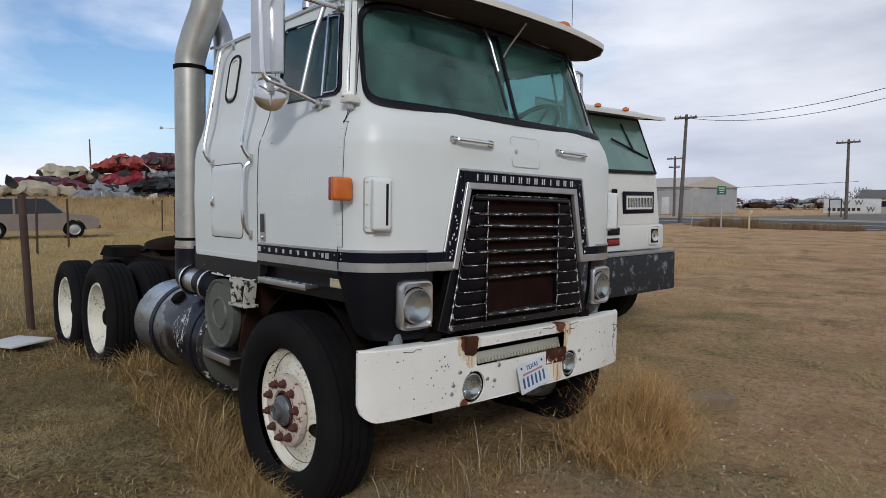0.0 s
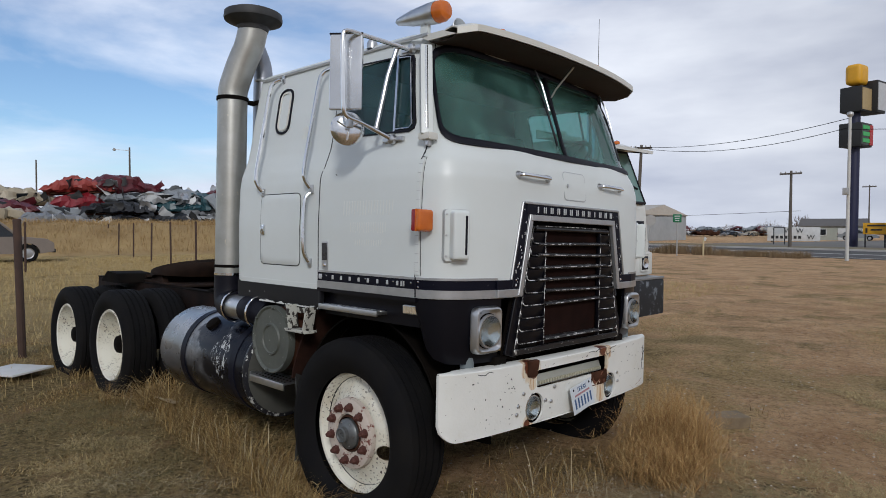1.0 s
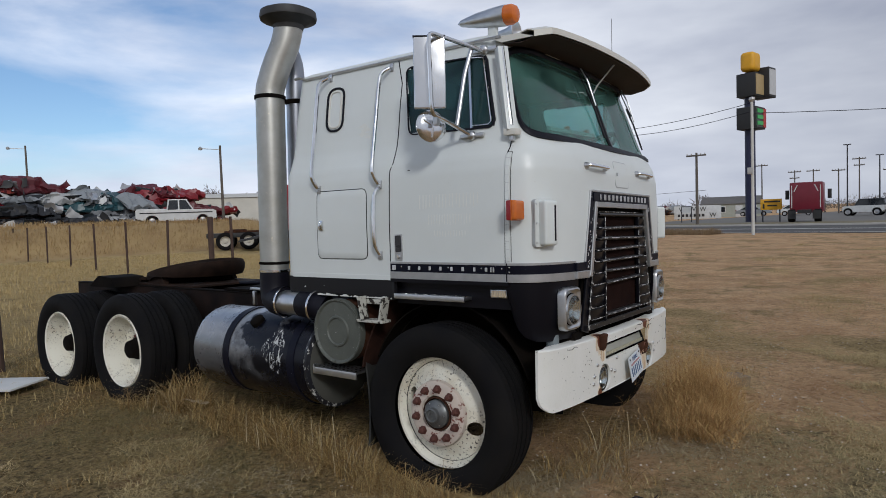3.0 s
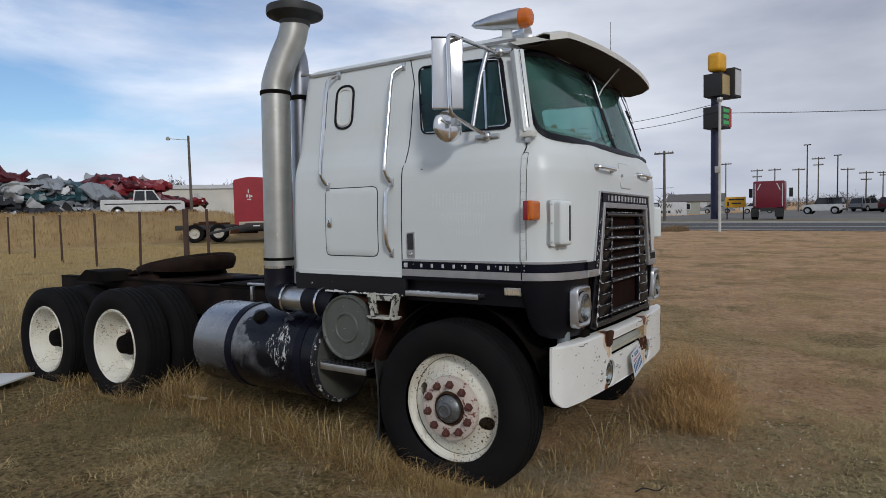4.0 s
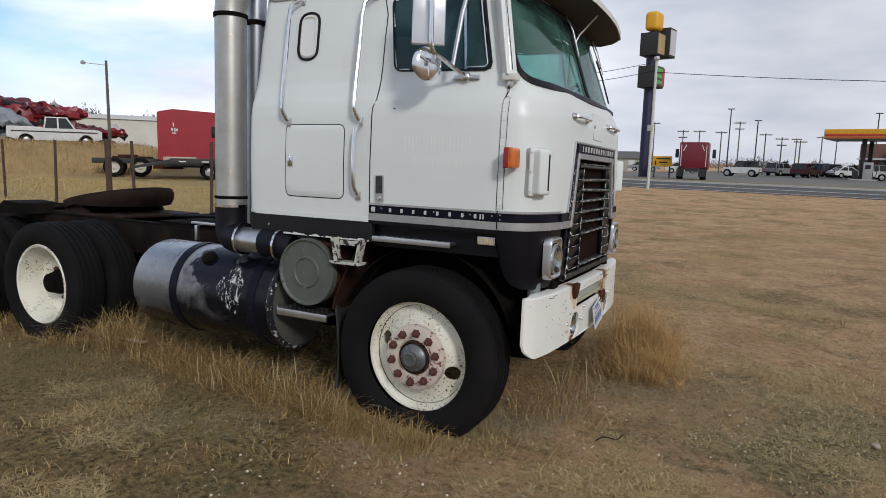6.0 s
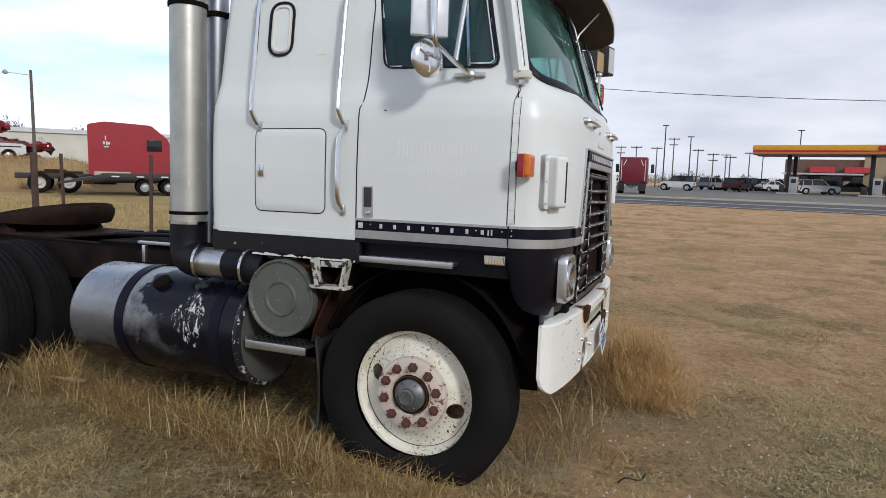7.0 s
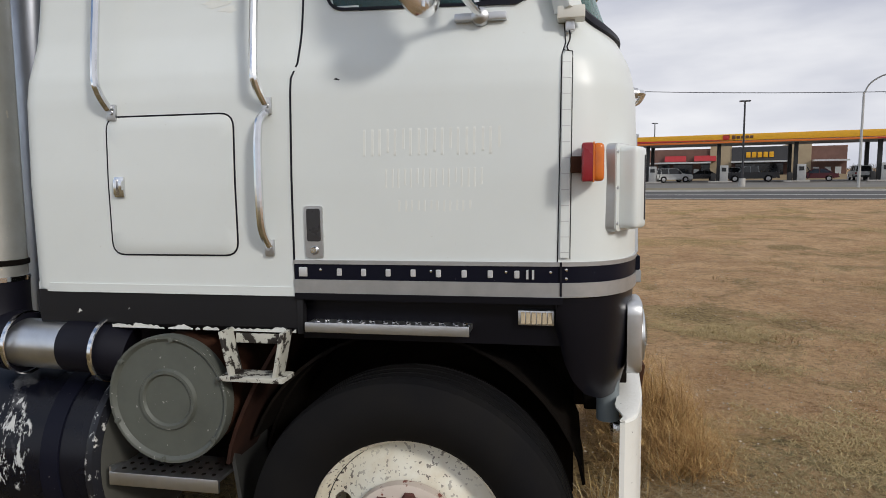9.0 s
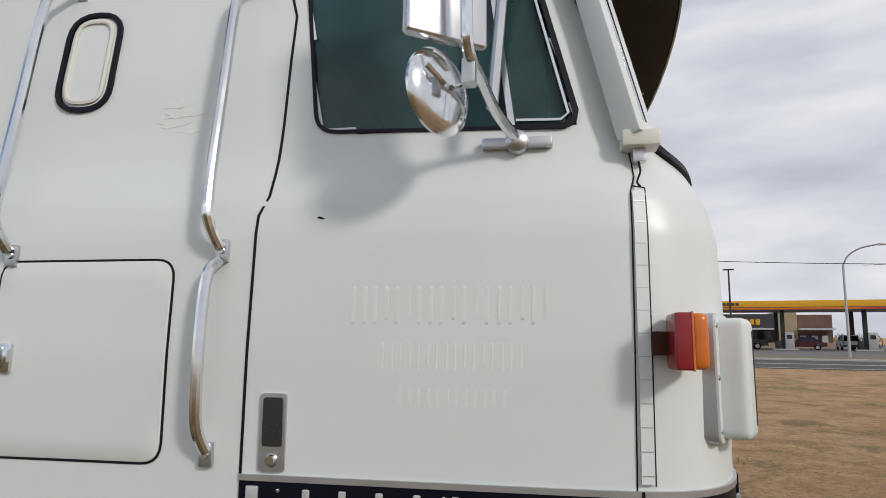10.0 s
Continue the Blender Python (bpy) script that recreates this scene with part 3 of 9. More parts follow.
# door shut lines, both sides
for skin in (skin_side, mirrored(skin_side)):
    part("door_seam", strip(dense([(-0.340, 1.262), (-0.336, 1.80), (-0.318, 1.845), (-0.316, 1.90), (-0.320, 2.33), (-0.367, 2.485)]), skin, 0.006, 0.0015), SEAL, truck)
    part("door_seam", strip(dense([(0.443, 1.26), (0.452, 1.835), (0.462, 1.87), (0.456, 1.96), (0.345, 2.47)]), skin, 0.0028, 0.0012), SEAL, truck)

# luggage door
LUG = rounded([(-0.955, 1.272), (-0.520, 1.272), (-0.520, 1.706), (-0.955, 1.706)], 0.045)
LUG = dense(LUG + [LUG[0]], 0.03)[:-1]
lug = part("luggage_door", lid(grown(LUG, -0.004), skin_side, 0.004), WHITE, truck, "white luggage locker door")
part("seal", edging(LUG, skin_side, -0.0035, 0.0015, 0.002), SEAL, lug)
latch = box((0.034, 0.010, 0.064), (-0.910, -1.038, 1.487), 0.004)
box((0.012, 0.014, 0.050), (-0.918, -1.044, 1.487), 0.004, bm=latch)
box((0.012, 0.014, 0.030), (-0.900, -1.044, 1.492), 0.004, bm=latch)
part("latch", latch, CHROME, lug, "small chrome paddle latch")

# sleeper window
part("sleeper_window", lid(grown(SLEEPER_WINDOW, -0.01), skin_side, 0.003), WHITE, truck, "blanked white sleeper window")
part("sleeper_window_seal", edging(SLEEPER_WINDOW, skin_side, -0.007, 0.006, 0.010), SEAL, truck, "black oval rubber seal")
part("sleeper_window_bead", edging(grown(SLEEPER_WINDOW, -0.022), skin_side, -0.006, 0.006, 0.010), CREAM, truck)

# door handle: dark recess in a chrome plate, with a lock
plate = lid(rounded([(-0.300, 1.268), (-0.244, 1.268), (-0.244, 1.424), (-0.300, 1.424)], 0.008, 2), skin_side, 0.006)
handle = part("door_handle", plate, SATIN, truck, "recessed chrome door handle")
part("paddle", lid(rounded([(-0.293, 1.318), (-0.251, 1.318), (-0.251, 1.416), (-0.293, 1.416)], 0.006, 2), skin_side, 0.009), surface("handle_dark", (0.06, 0.06, 0.065), 0.3, 0.6), handle)
part("lock", lathe([(0, 0.012), (0.009, 0.012), (0.014, 0.004), (0.014, 0)], 14, along((-0.272, -1.028, 1.292), (-0.272, -1.2, 1.292))), CHROME, handle)

# piano hinge with knuckles
hinge = part("hinge", strip(dense([(0.4625, 1.275), (0.4665, 1.835)]), skin_side, 0.024, 0.010), WHITE, truck, "white piano hinge on the door post")
for k in range(13):
    z = 1.29 + k * 0.0435
    part("joint", strip([(0.4515 + k * 0.0003, z), (0.4735 + k * 0.0003, z)], skin_side, 0.0018, 0.0106), TRIM, hinge)
part("hinge_gap", strip(dense([(0.4775, 1.270), (0.4815, 1.842)], 0.03) + dense([(0.4810, 1.8445), (0.456, 1.848)], 0.01), skin_side, 0.0022, 0.0013), SEAL, hinge)

# grab rails
def grab(points, feet):
    g = part("grab_rail", tube(glide(points, 8), 0.0125, 10), CHROME, truck, "brushed chrome grab rail")
    for x, z in feet:
        p = skin_side(x, z, 0.006)
        f = box((0.03, 0.012, 0.05), p, 0.004)
        lathe([(0, 0.012), (0.008, 0.012), (0.009, 0)], 10, along(p, p + Vector((0, -1, 0))), f)
        part("foot", f, SATIN, g)


grab([(-0.952, -0.905, 2.458), (-0.985, -0.938, 2.43), (-0.992, -0.960, 2.37), (-0.972, -1.015, 2.10), (-0.950, -1.070, 1.84), (-0.942, -1.068, 1.775), (-0.932, -1.040, 1.728)], [(-0.945, 2.462), (-0.928, 1.718)])
grab([(-0.415, -0.905, 2.438), (-0.445, -0.938, 2.41), (-0.455, -0.960, 2.35), (-0.442, -1.015, 2.10), (-0.428, -1.070, 1.84), (-0.422, -1.068, 1.775), (-0.412, -1.040, 1.728)], [(-0.412, 2.446), (-0.408, 1.722)])
grab([(-0.412, -1.038, 1.700), (-0.422, -1.062, 1.665), (-0.424, -1.072, 1.55), (-0.422, -1.072, 1.40), (-0.420, -1.062, 1.345), (-0.414, -1.038, 1.305)], [(-0.414, 1.298)])

# belt: dark band between bright strips, round the nose to the grille
BAND_END = 67.5      # degrees round the corner where the band turns up beside the grille


def wrapped(z0, z1, off, x0, a1, thick=0.012, flip=False):
    rows = []
    for z in np.linspace(z0, z1, 4):
        row = [skin_side(x, z, off) for x in np.linspace(x0, nose(z) - CORNER, 24)][:-1]
        row += [skin_wrap(a, z, off) for a in np.linspace(0.5, a1, 40)]
        if flip:
            row = [Vector((p.x, -p.y, p.z)) for p in row][::-1]
        rows.append(row)
    return sheet(rows, thick)


for flip in (False, True):
    part("belt_band", wrapped(1.203, 1.250, 0.004, -0.340, BAND_END, flip=flip), NAVY, truck, "navy black belt band")
    part("belt_trim", wrapped(1.250, 1.262, 0.007, -0.340, BAND_END - 1.5, flip=flip), TRIM, truck, "grey metal trim strip")
    part("belt_trim", wrapped(1.162, 1.203, 0.007, -0.340, BAND_END + 1.0, flip=flip), TRIM, truck, "grey metal trim strip")

# raised name bars on the band, one per letter
for k in range(8):
    x = -0.196 + k * 0.0752
    part("letter_bar", box((0.015, 0.006, 0.022), skin_side(x, 1.2265, 0.0068), 0.002, segs=1), LETTER, truck)
for x in (0.360, 0.376):
    part("letter_bar", box((0.006, 0.006, 0.026), skin_side(x, 1.2265, 0.0068)), LETTER, truck)
part("badge", box((0.026, 0.006, 0.028), skin_side(-0.31, 1.2265, 0.0068), 0.002), LETTER, truck)
for x in (-0.255, -0.004 + 0.087, 0.30, 0.425):
    part("band_screw", lathe([(0, 0.004), (0.004, 0.003), (0.005, 0)], 8, along(skin_side(x, 1.233, 0.004), skin_side(x, 1.233, 0.1))), CHROME, truck)
part("band_screw", lathe([(0, 0.004), (0.004, 0.003), (0.005, 0)], 8, along(skin_side(0.468, 1.215, 0.004), skin_side(0.468, 1.215, 0.1))), CHROME, truck)
part("band_screw", lathe([(0, 0.004), (0.004, 0.003), (0.005, 0)], 8, along(skin_side(0.468, 1.240, 0.004), skin_side(0.468, 1.240, 0.1))), CHROME, truck)
part("belt_joint", strip([(0.453, 1.165), (0.453, 1.262)], skin_side, 0.006, 0.009), SEAL, truck)

# ghosts of old lettering on the door, a bar for each letter
for x0, x1, z0, z1, count in ((-0.122, 0.292, 1.566, 1.643, 9), (-0.056, 0.240, 1.475, 1.529, 8), (-0.018, 0.207, 1.406, 1.438, 6)):
    pitch = (x1 - x0) / count
    for k in range(count):
        cx, t = x0 + pitch * (k + 0.5), pitch * 0.075
        for d, cut in ((-0.27, 0.0), (0.27, 0.12 * (k % 3))):
            sx = cx + pitch * d
            part("letter_ghost", lid([(sx - t, z0 + (z1 - z0) * cut), (sx + t, z0 + (z1 - z0) * cut), (sx + t * 1.3, z1), (sx - t * 0.7, z1)], skin_side, 0.0006), GHOST, truck)

# a chip in the door's paint, and what is left of a sticker on the sleeper
part("paint_chip", lid([(-0.203, 1.792), (-0.187, 1.788), (-0.184, 1.791), (-0.196, 1.796)], skin_side, 0.0008), SEAL, truck, "small black paint chip")
for k, (cx, cz, w, h) in enumerate(((-0.60, 2.05, 0.045, 0.012), (-0.58, 2.075, 0.05, 0.014), (-0.61, 2.10, 0.035, 0.013), (-0.565, 2.03, 0.03, 0.010))):
    scrap = [(cx + w * (1 + 0.3 * math.sin(5 * a + k)) * math.cos(a), cz + h * (1 + 0.4 * math.cos(3 * a + k)) * math.sin(a)) for a in np.linspace(0, 2 * math.pi, 14)[:-1]]
    part("sticker_residue", lid(scrap, skin_side, 0.0008), GHOST, truck, "faded torn sticker residue")

# black sill below the sleeper with its white lip, and the recess below the door
part("sill_lip", wrapped(1.150, 1.178, 0.004, REAR + 0.02, 0.6), WHITE, truck)
sill = sheet([[Vector((x, -0.985 - d, z)) for x in np.linspace(REAR + 0.03, -0.335, 16)] for z, d in ((1.036, 0.015), (1.05, 0.030), (1.10, 0.034), (1.155, 0.034))], 0.02)
part("black_sill", sill, SILL, truck, "black sill with chipped lower edge")
def chip_height(x):
    return max(0.0, 0.007 + 0.014 * noise.noise((x * 21, 0.3, 0)) + 0.010 * noise.noise((x * 63, 1.7, 0)))


chip_x = np.linspace(-0.98, -0.345, 220)
part("chipped_edge", sheet([[Vector((x, -1.0175 - 0.0008 * k, 1.035 + chip_height(x) * k)) for x in chip_x] for k in (0, 1)], 0.003, keep=lambda i, j: chip_height(chip_x[j]) > 0.002), GHOST, truck, "chipped bare edge")
part("sill_end", box((0.02, 0.03, 0.125), (-0.328, -1.008, 1.095), 0.003), SILL, truck)
part("step_recess", box((0.80, 0.03, 0.16), (0.06, -0.955, 1.09)), BLACK, truck)
part("recess_top", box((0.80, 0.09, 0.02), (0.06, -0.985, 1.152)), BLACK, truck)
tread = part("door_step", box((0.50, 0.085, 0.018), (-0.055, -0.995, 1.062), 0.003), SATIN, truck, "diamond plate step under the door")
for k in range(14):
    for r in range(2):
        part("stud", box((0.018, 0.006, 0.006), (-0.285 + k * 0.0355 + 0.012 * r, -1.0 - 0.022 * r, 1.074), 0.002, (0, 0, 45 if (k + r) % 2 else -45), 1), CHROME, tread)
part("step_edge", box((0.50, 0.008, 0.03), (-0.055, -1.040, 1.060), 0.002), SATIN, tread)
lamp = part("courtesy_lamp", box((0.104, 0.018, 0.044), (0.383, -0.982, 1.095), 0.004), SATIN, truck, "square ribbed side lamp")
for k in range(6):
    part("lens_rib", box((0.012, 0.004, 0.034), (0.345 + k * 0.0155, -0.9925, 1.095), 0.001, segs=1), surface("lamp_cream", (0.55, 0.46, 0.32), 0.3) if k == 0 else bpy.data.materials["lamp_cream"], lamp)

# black lower nose round the lamps, cut away behind for the wheel
def skirt_low(a, p):
    x = p.x
    if a < 1:
        return 1.10
    return float(np.interp(x, (0.25, 0.42, 0.45, 0.47, 0.50, 0.54, 0.60, 0.65), (1.12, 1.11, 1.05, 0.97, 0.91, 0.868, 0.843, 0.838)))


for flip in (False, True):
    rows = []
    for k in range(9):
        row = []
        for a in np.linspace(8, 69, 52):
            top = at_turn(a, 1.163)
            low = skirt_low(a, top)
            z = 1.163 + (low - 1.163) * k / 8
            tuck = 0.028 * (k / 8) ** 3
            q = skin_wrap(a, max(z, 0.85), -0.004 - tuck)
            q.z = z
            row.append(Vector((q.x, -q.y, q.z)) if flip else q)
        rows.append(row if flip else row[::-1])
    part("lower_nose", sheet(rows, 0.02), BLACK, truck, "glossy black lower nose panel")

# ---------------------------------------------------------------- grille
AHEAD = Matrix.Translation((0.032, 0, 0))     # the grille stands proud of the nose


def grille_half(z):
    """Half width of the grille's opening at height z."""
    return float(np.interp(z, (0.86, 1.20, 1.545), (0.555, 0.478, 0.400)))


WORN = chipped("worn_edge", (0.022, 0.020, 0.020), 0.45, (0.74, 0.74, 0.72), 0.5, amount=(0.49, 0.57), scale=24)
part("grille_back", sheet([[Vector((0.630, y * grille_half(z), z)) for y in np.linspace(-1.1, 1.1, 6)] for z in np.linspace(0.84, 1.60, 4)], 0.01), DARK, truck, m=AHEAD)
grille = part("grille", sheet([[Vector((0.640, y * 0.30, z)) for y in np.linspace(-1, 1, 8)] for z in np.linspace(0.89, 1.52, 8)], 0.006), RUSTRED, truck, "rusty radiator screen behind the grille", m=AHEAD)


def slope_bar(y0, z0, y1, z1, width, x, depth, bm=None):
    """A flat bar on the nose plane from (y0, z0) to (y1, z1)."""
    d = Vector((0, y1 - y0, z1 - z0))
    n = Vector((0, -d.z, d.y)).normalized() * width / 2
    a, b = Vector((x, y0, z0)), Vector((x, y1, z1))
    one = bmesh.new()
    lo = [one.verts.new(p) for p in (a - n, b - n, b + n, a + n)]
    hi = [one.verts.new(p + Vector((depth, 0, 0))) for p in (a - n, b - n, b + n, a + n)]
    one.faces.new(lo)
    one.faces.new(hi)
    for k in range(4):
        one.faces.new((lo[k], lo[(k + 1) % 4], hi[(k + 1) % 4], hi[k]))
    bmesh.ops.recalc_face_normals(one, faces=one.faces)
    bmesh.ops.bevel(one, geom=one.edges[:], offset=min(0.003, depth / 3), segments=1, affect="EDGES")
    return join(bm, one)


# frame: dark band between two bright strips, over the top and down both sides
part("grille_top_band", slope_bar(-0.475, 1.615, 0.475, 1.615, 0.054, 0.664, 0.016), NAVY, truck, "navy band with raised letter bars", m=AHEAD)
part("grille_trim", slope_bar(-0.49, 1.648, 0.49, 1.648, 0.013, 0.664, 0.020), TRIM, truck, m=AHEAD)
part("grille_trim", slope_bar(-0.44, 1.572, 0.44, 1.572, 0.032, 0.662, 0.022), TRIM, truck, m=AHEAD)
for s in (-1, 1):
    part("grille_side_band", slope_bar(s * 0.470, 1.640, s * 0.556, 1.205, 0.056, 0.652, 0.022), NAVY, truck, "navy band beside the grille", m=AHEAD)
    part("grille_trim", slope_bar(s * 0.502, 1.652, s * 0.590, 1.25, 0.012, 0.650, 0.026), TRIM, truck, m=AHEAD)
    part("grille_trim", slope_bar(s * 0.430, 1.588, s * 0.520, 1.165, 0.034, 0.654, 0.026), TRIM, truck, m=AHEAD)
    part("band_link", slope_bar(s * 0.535, 1.2265, s * 0.70, 1.2265, 0.046, 0.655, 0.016), NAVY, truck, m=AHEAD)
    part("trim_link", slope_bar(s * 0.51, 1.183, s * 0.70, 1.183, 0.040, 0.655, 0.020), TRIM, truck, m=AHEAD)
    part("grille_cheek", slope_bar(s * 0.470, 1.165, s * 0.556, 0.855, 0.10, 0.636, 0.016), BLACK, truck, m=AHEAD)
    # louvre column
    for k in range(9):
        z0 = 0.915 + k * 0.0655
        inner, outer = 0.295, grille_half(z0 + 0.03) - 0.012
        louvre = box((0.022, outer - inner, 0.058), (0.652, s * (inner + outer) / 2, z0 + 0.03), 0.004, (0, 14, 0))
        part("louvre", louvre, BLACK, grille, "chipped black louvre")
        part("louvre_edge", tube([(0.670, s * (inner - 0.005), z0), (0.672, s * (inner + outer) / 2, z0 - 0.001), (0.671, s * (outer - 0.012), z0), (0.668, s * outer, z0 + 0.010), (0.664, s * (outer - 0.004), z0 + 0.030)], 0.0028, 6), WORN, grille)
    part("louvre_post", box((0.02, 0.012, 0.64), (0.660, s * 0.292, 1.205), 0.003), BLACK, grille)
    part("louvre_post_edge", tube([(0.672, s * (0.292 + 0.003 * math.sin(z * 40)), z) for z in np.linspace(0.89, 1.50, 14)], 0.0024, 6), WORN, grille)
    part("grille_side", tube([(0.664, s * (grille_half(z) - 0.008), z) for z in np.linspace(0.87, 1.50, 10)] + [(0.666, s * 0.395, 1.522), (0.668, s * 0.37, 1.530), (0.668, 0.0, 1.532)], 0.0032, 6), WORN, grille)
for k, z in enumerate((1.515, 1.435, 1.372, 1.308, 1.243, 1.178, 1.112, 0.92)):
    half = grille_half(z) - 0.02 if k == 0 else (0.36 if k < 5 else 0.285)
    sag = 0.004 * math.sin(k * 2.3)
    bar = sheet([[Vector((0.668 + d, y * half, z + h + sag * y)) for y in np.linspace(-1, 1, 12)] for d, h in ((-0.02, 0.010), (0.004, 0.006), (0.008, 0.0), (0.004, -0.005), (-0.015, -0.008))], 0.003)
    part("grille_bar", bar, chipped("bar_worn", (0.016, 0.015, 0.016), 0.4, (0.62, 0.62, 0.60), 0.8, amount=(0.60, 0.66), scale=20) if k == 0 else bpy.data.materials["bar_worn"], grille, "dark bar with worn bright edge")
    if k:
        part("bar_edge", tube([(0.679, y * half * 0.97, z + sag * y + 0.001) for y in np.linspace(-1, 1, 8)], 0.0030, 6), WORN, grille)
part("grille_foot", slope_bar(-0.55, 0.872, 0.55, 0.872, 0.03, 0.650, 0.016), bpy.data.materials["bar_worn"], grille)
# raised letter bars on the top band
for k in range(13):
    for d in ((-0.0085, 0.0085) if k not in (0, 9) else (0.0,)):
        part("letter_bar", box((0.006, 0.0075, 0.033), (0.683, -0.385 + k * 0.0645 + d, 1.615), 0.0015, segs=1), LETTER, truck, m=AHEAD)
# scratches and chips in the paint of the side bands
chip_rnd = random.Random(12)
for s in (-1, 1):
    for k in range(16 if s < 0 else 11):
        z = 1.22 + 0.41 * chip_rnd.random() ** (0.5 if k % 2 else 1.4)
        part("paint_chip", box((0.004, chip_rnd.uniform(0.003, 0.010), chip_rnd.uniform(0.005, 0.020)), (0.6735, s * (0.470 + (1.64 - z) * 0.198 + chip_rnd.uniform(-0.018, 0.018)), z), 0.001, (chip_rnd.uniform(-40, 40), 0, 0), segs=1), LETTER, truck, m=AHEAD)
for s in (-1, 1):
    for z in (1.42, 1.33, 1.25, 1.22):
        part("band_screw", lathe([(0, 0.003), (0.004, 0.002), (0.005, 0)], 8, along((0.674, s * (0.475 + (1.64 - z) * 0.198), z), (0.9, s * (0.475 + (1.64 - z) * 0.198), z))), CHROME, truck, m=AHEAD)

# inspection hatch and the two front grab handles
HATCH = rounded([(-0.115, 1.684), (0.115, 1.684), (0.115, 1.845), (-0.115, 1.845)], 0.03)
hatch = part("hatch", lid(grown(HATCH, -0.003), skin_front, 0.003), WHITE, truck, "white inspection hatch in the nose")
part("hatch_seam", edging(HATCH, skin_front, -0.003, 0.002, 0.0015), TRIM, hatch)
part("hatch_latch", box((0.008, 0.012, 0.02), skin_front(-0.085, 1.765, 0.006), 0.002), SATIN, hatch)
for s in (-1, 1):
    y0, y1 = (-0.532, -0.278) if s < 0 else (0.278, 0.532)
    pts = [skin_front(y0, 1.79, 0.0), skin_front(y0 + 0.012, 1.79, 0.028), skin_front(y0 + 0.05, 1.789, 0.036), skin_front(y1 - 0.05, 1.787, 0.036), skin_front(y1 - 0.012, 1.786, 0.028), skin_front(y1, 1.786, 0.0)]
    h = part("front_handle", tube(glide(pts, 5), 0.0115, 10), CHROME, truck, "chrome grab handle on the nose")
    for y in (y0, y1):
        part("foot", lathe([(0, 0.02), (0.016, 0.018), (0.021, 0)], 14, along(skin_front(y, 1.788, 0.0), skin_front(y, 1.788, 0.1))), SATIN, h)

# corner air intake boxes: a rounded white case with a slot on a screwed plate
for s in (-1, 1):
    m = pose(0.622, s * 0.922, 1.468, 0, 0, s * 24)
    case = part("intake_box", box((0.066, 0.086, 0.232), (0.026, s * -0.004, 0), 0.018, segs=4), WHITE, truck, "white intake case on the cab corner", m)
    part("slot", box((0.004, 0.012, 0.185), (0.0578, s * -0.026, 0), 0.001, segs=1), SEAL, case)
    part("plate", prism(rounded([(-0.064, -0.123), (0.064, -0.123), (0.064, 0.123), (-0.064, 0.123)], 0.018, 4), 0.03, m=Matrix.Translation((-0.022, 0, 0)) @ pose(0, 0, 0, 90, 0, 90)), WHITE, case)
    part("plate_edge", prism(rounded([(-0.066, -0.125), (0.066, -0.125), (0.066, 0.125), (-0.066, 0.125)], 0.019, 4), 0.026, m=Matrix.Translation((-0.022, 0, 0)) @ pose(0, 0, 0, 90, 0, 90)), TRIM, case)
    for y in (-0.056, 0.056):
        for z in (-0.10, 0.0, 0.10):
            part("screw", lathe([(0, 0.004), (0.0045, 0.003), (0.0055, 0)], 8, along((0.008, y, z), (1, y, z))), SATIN, case)

# amber and red corner lamps
for s in (-1, 1):
    arm = part("corner_lamp", box((0.032, 0.05, 0.044), (0.493, s * 1.020, 1.532), 0.004), RUSTY, truck, "amber and red corner marker lamp")
    part("amber_lens", box((0.030, 0.096, 0.100), (0.548, s * 1.066, 1.535), 0.0145, segs=4), AMBER, arm, "amber lens")
    part("red_lens", box((0.032, 0.096, 0.102), (0.521, s * 1.066, 1.535), 0.008, segs=3), REDLENS, arm, "dark red rear lens")
    part("lens_seam", box((0.004, 0.0985, 0.1045), (0.5355, s * 1.066, 1.535), 0.001, segs=1), AMBER, arm)
    part("slot", box((0.033, 0.012, 0.010), (0.493, s * 1.022, 1.540), 0.001, segs=1), SEAL, arm)
    part("bracket_screw", lathe([(0, 0.006), (0.006, 0.005), (0.007, 0)], 8, along((0.512, s * 1.012, 1.548), (1, s * 1.012, 1.548))), SATIN, arm)

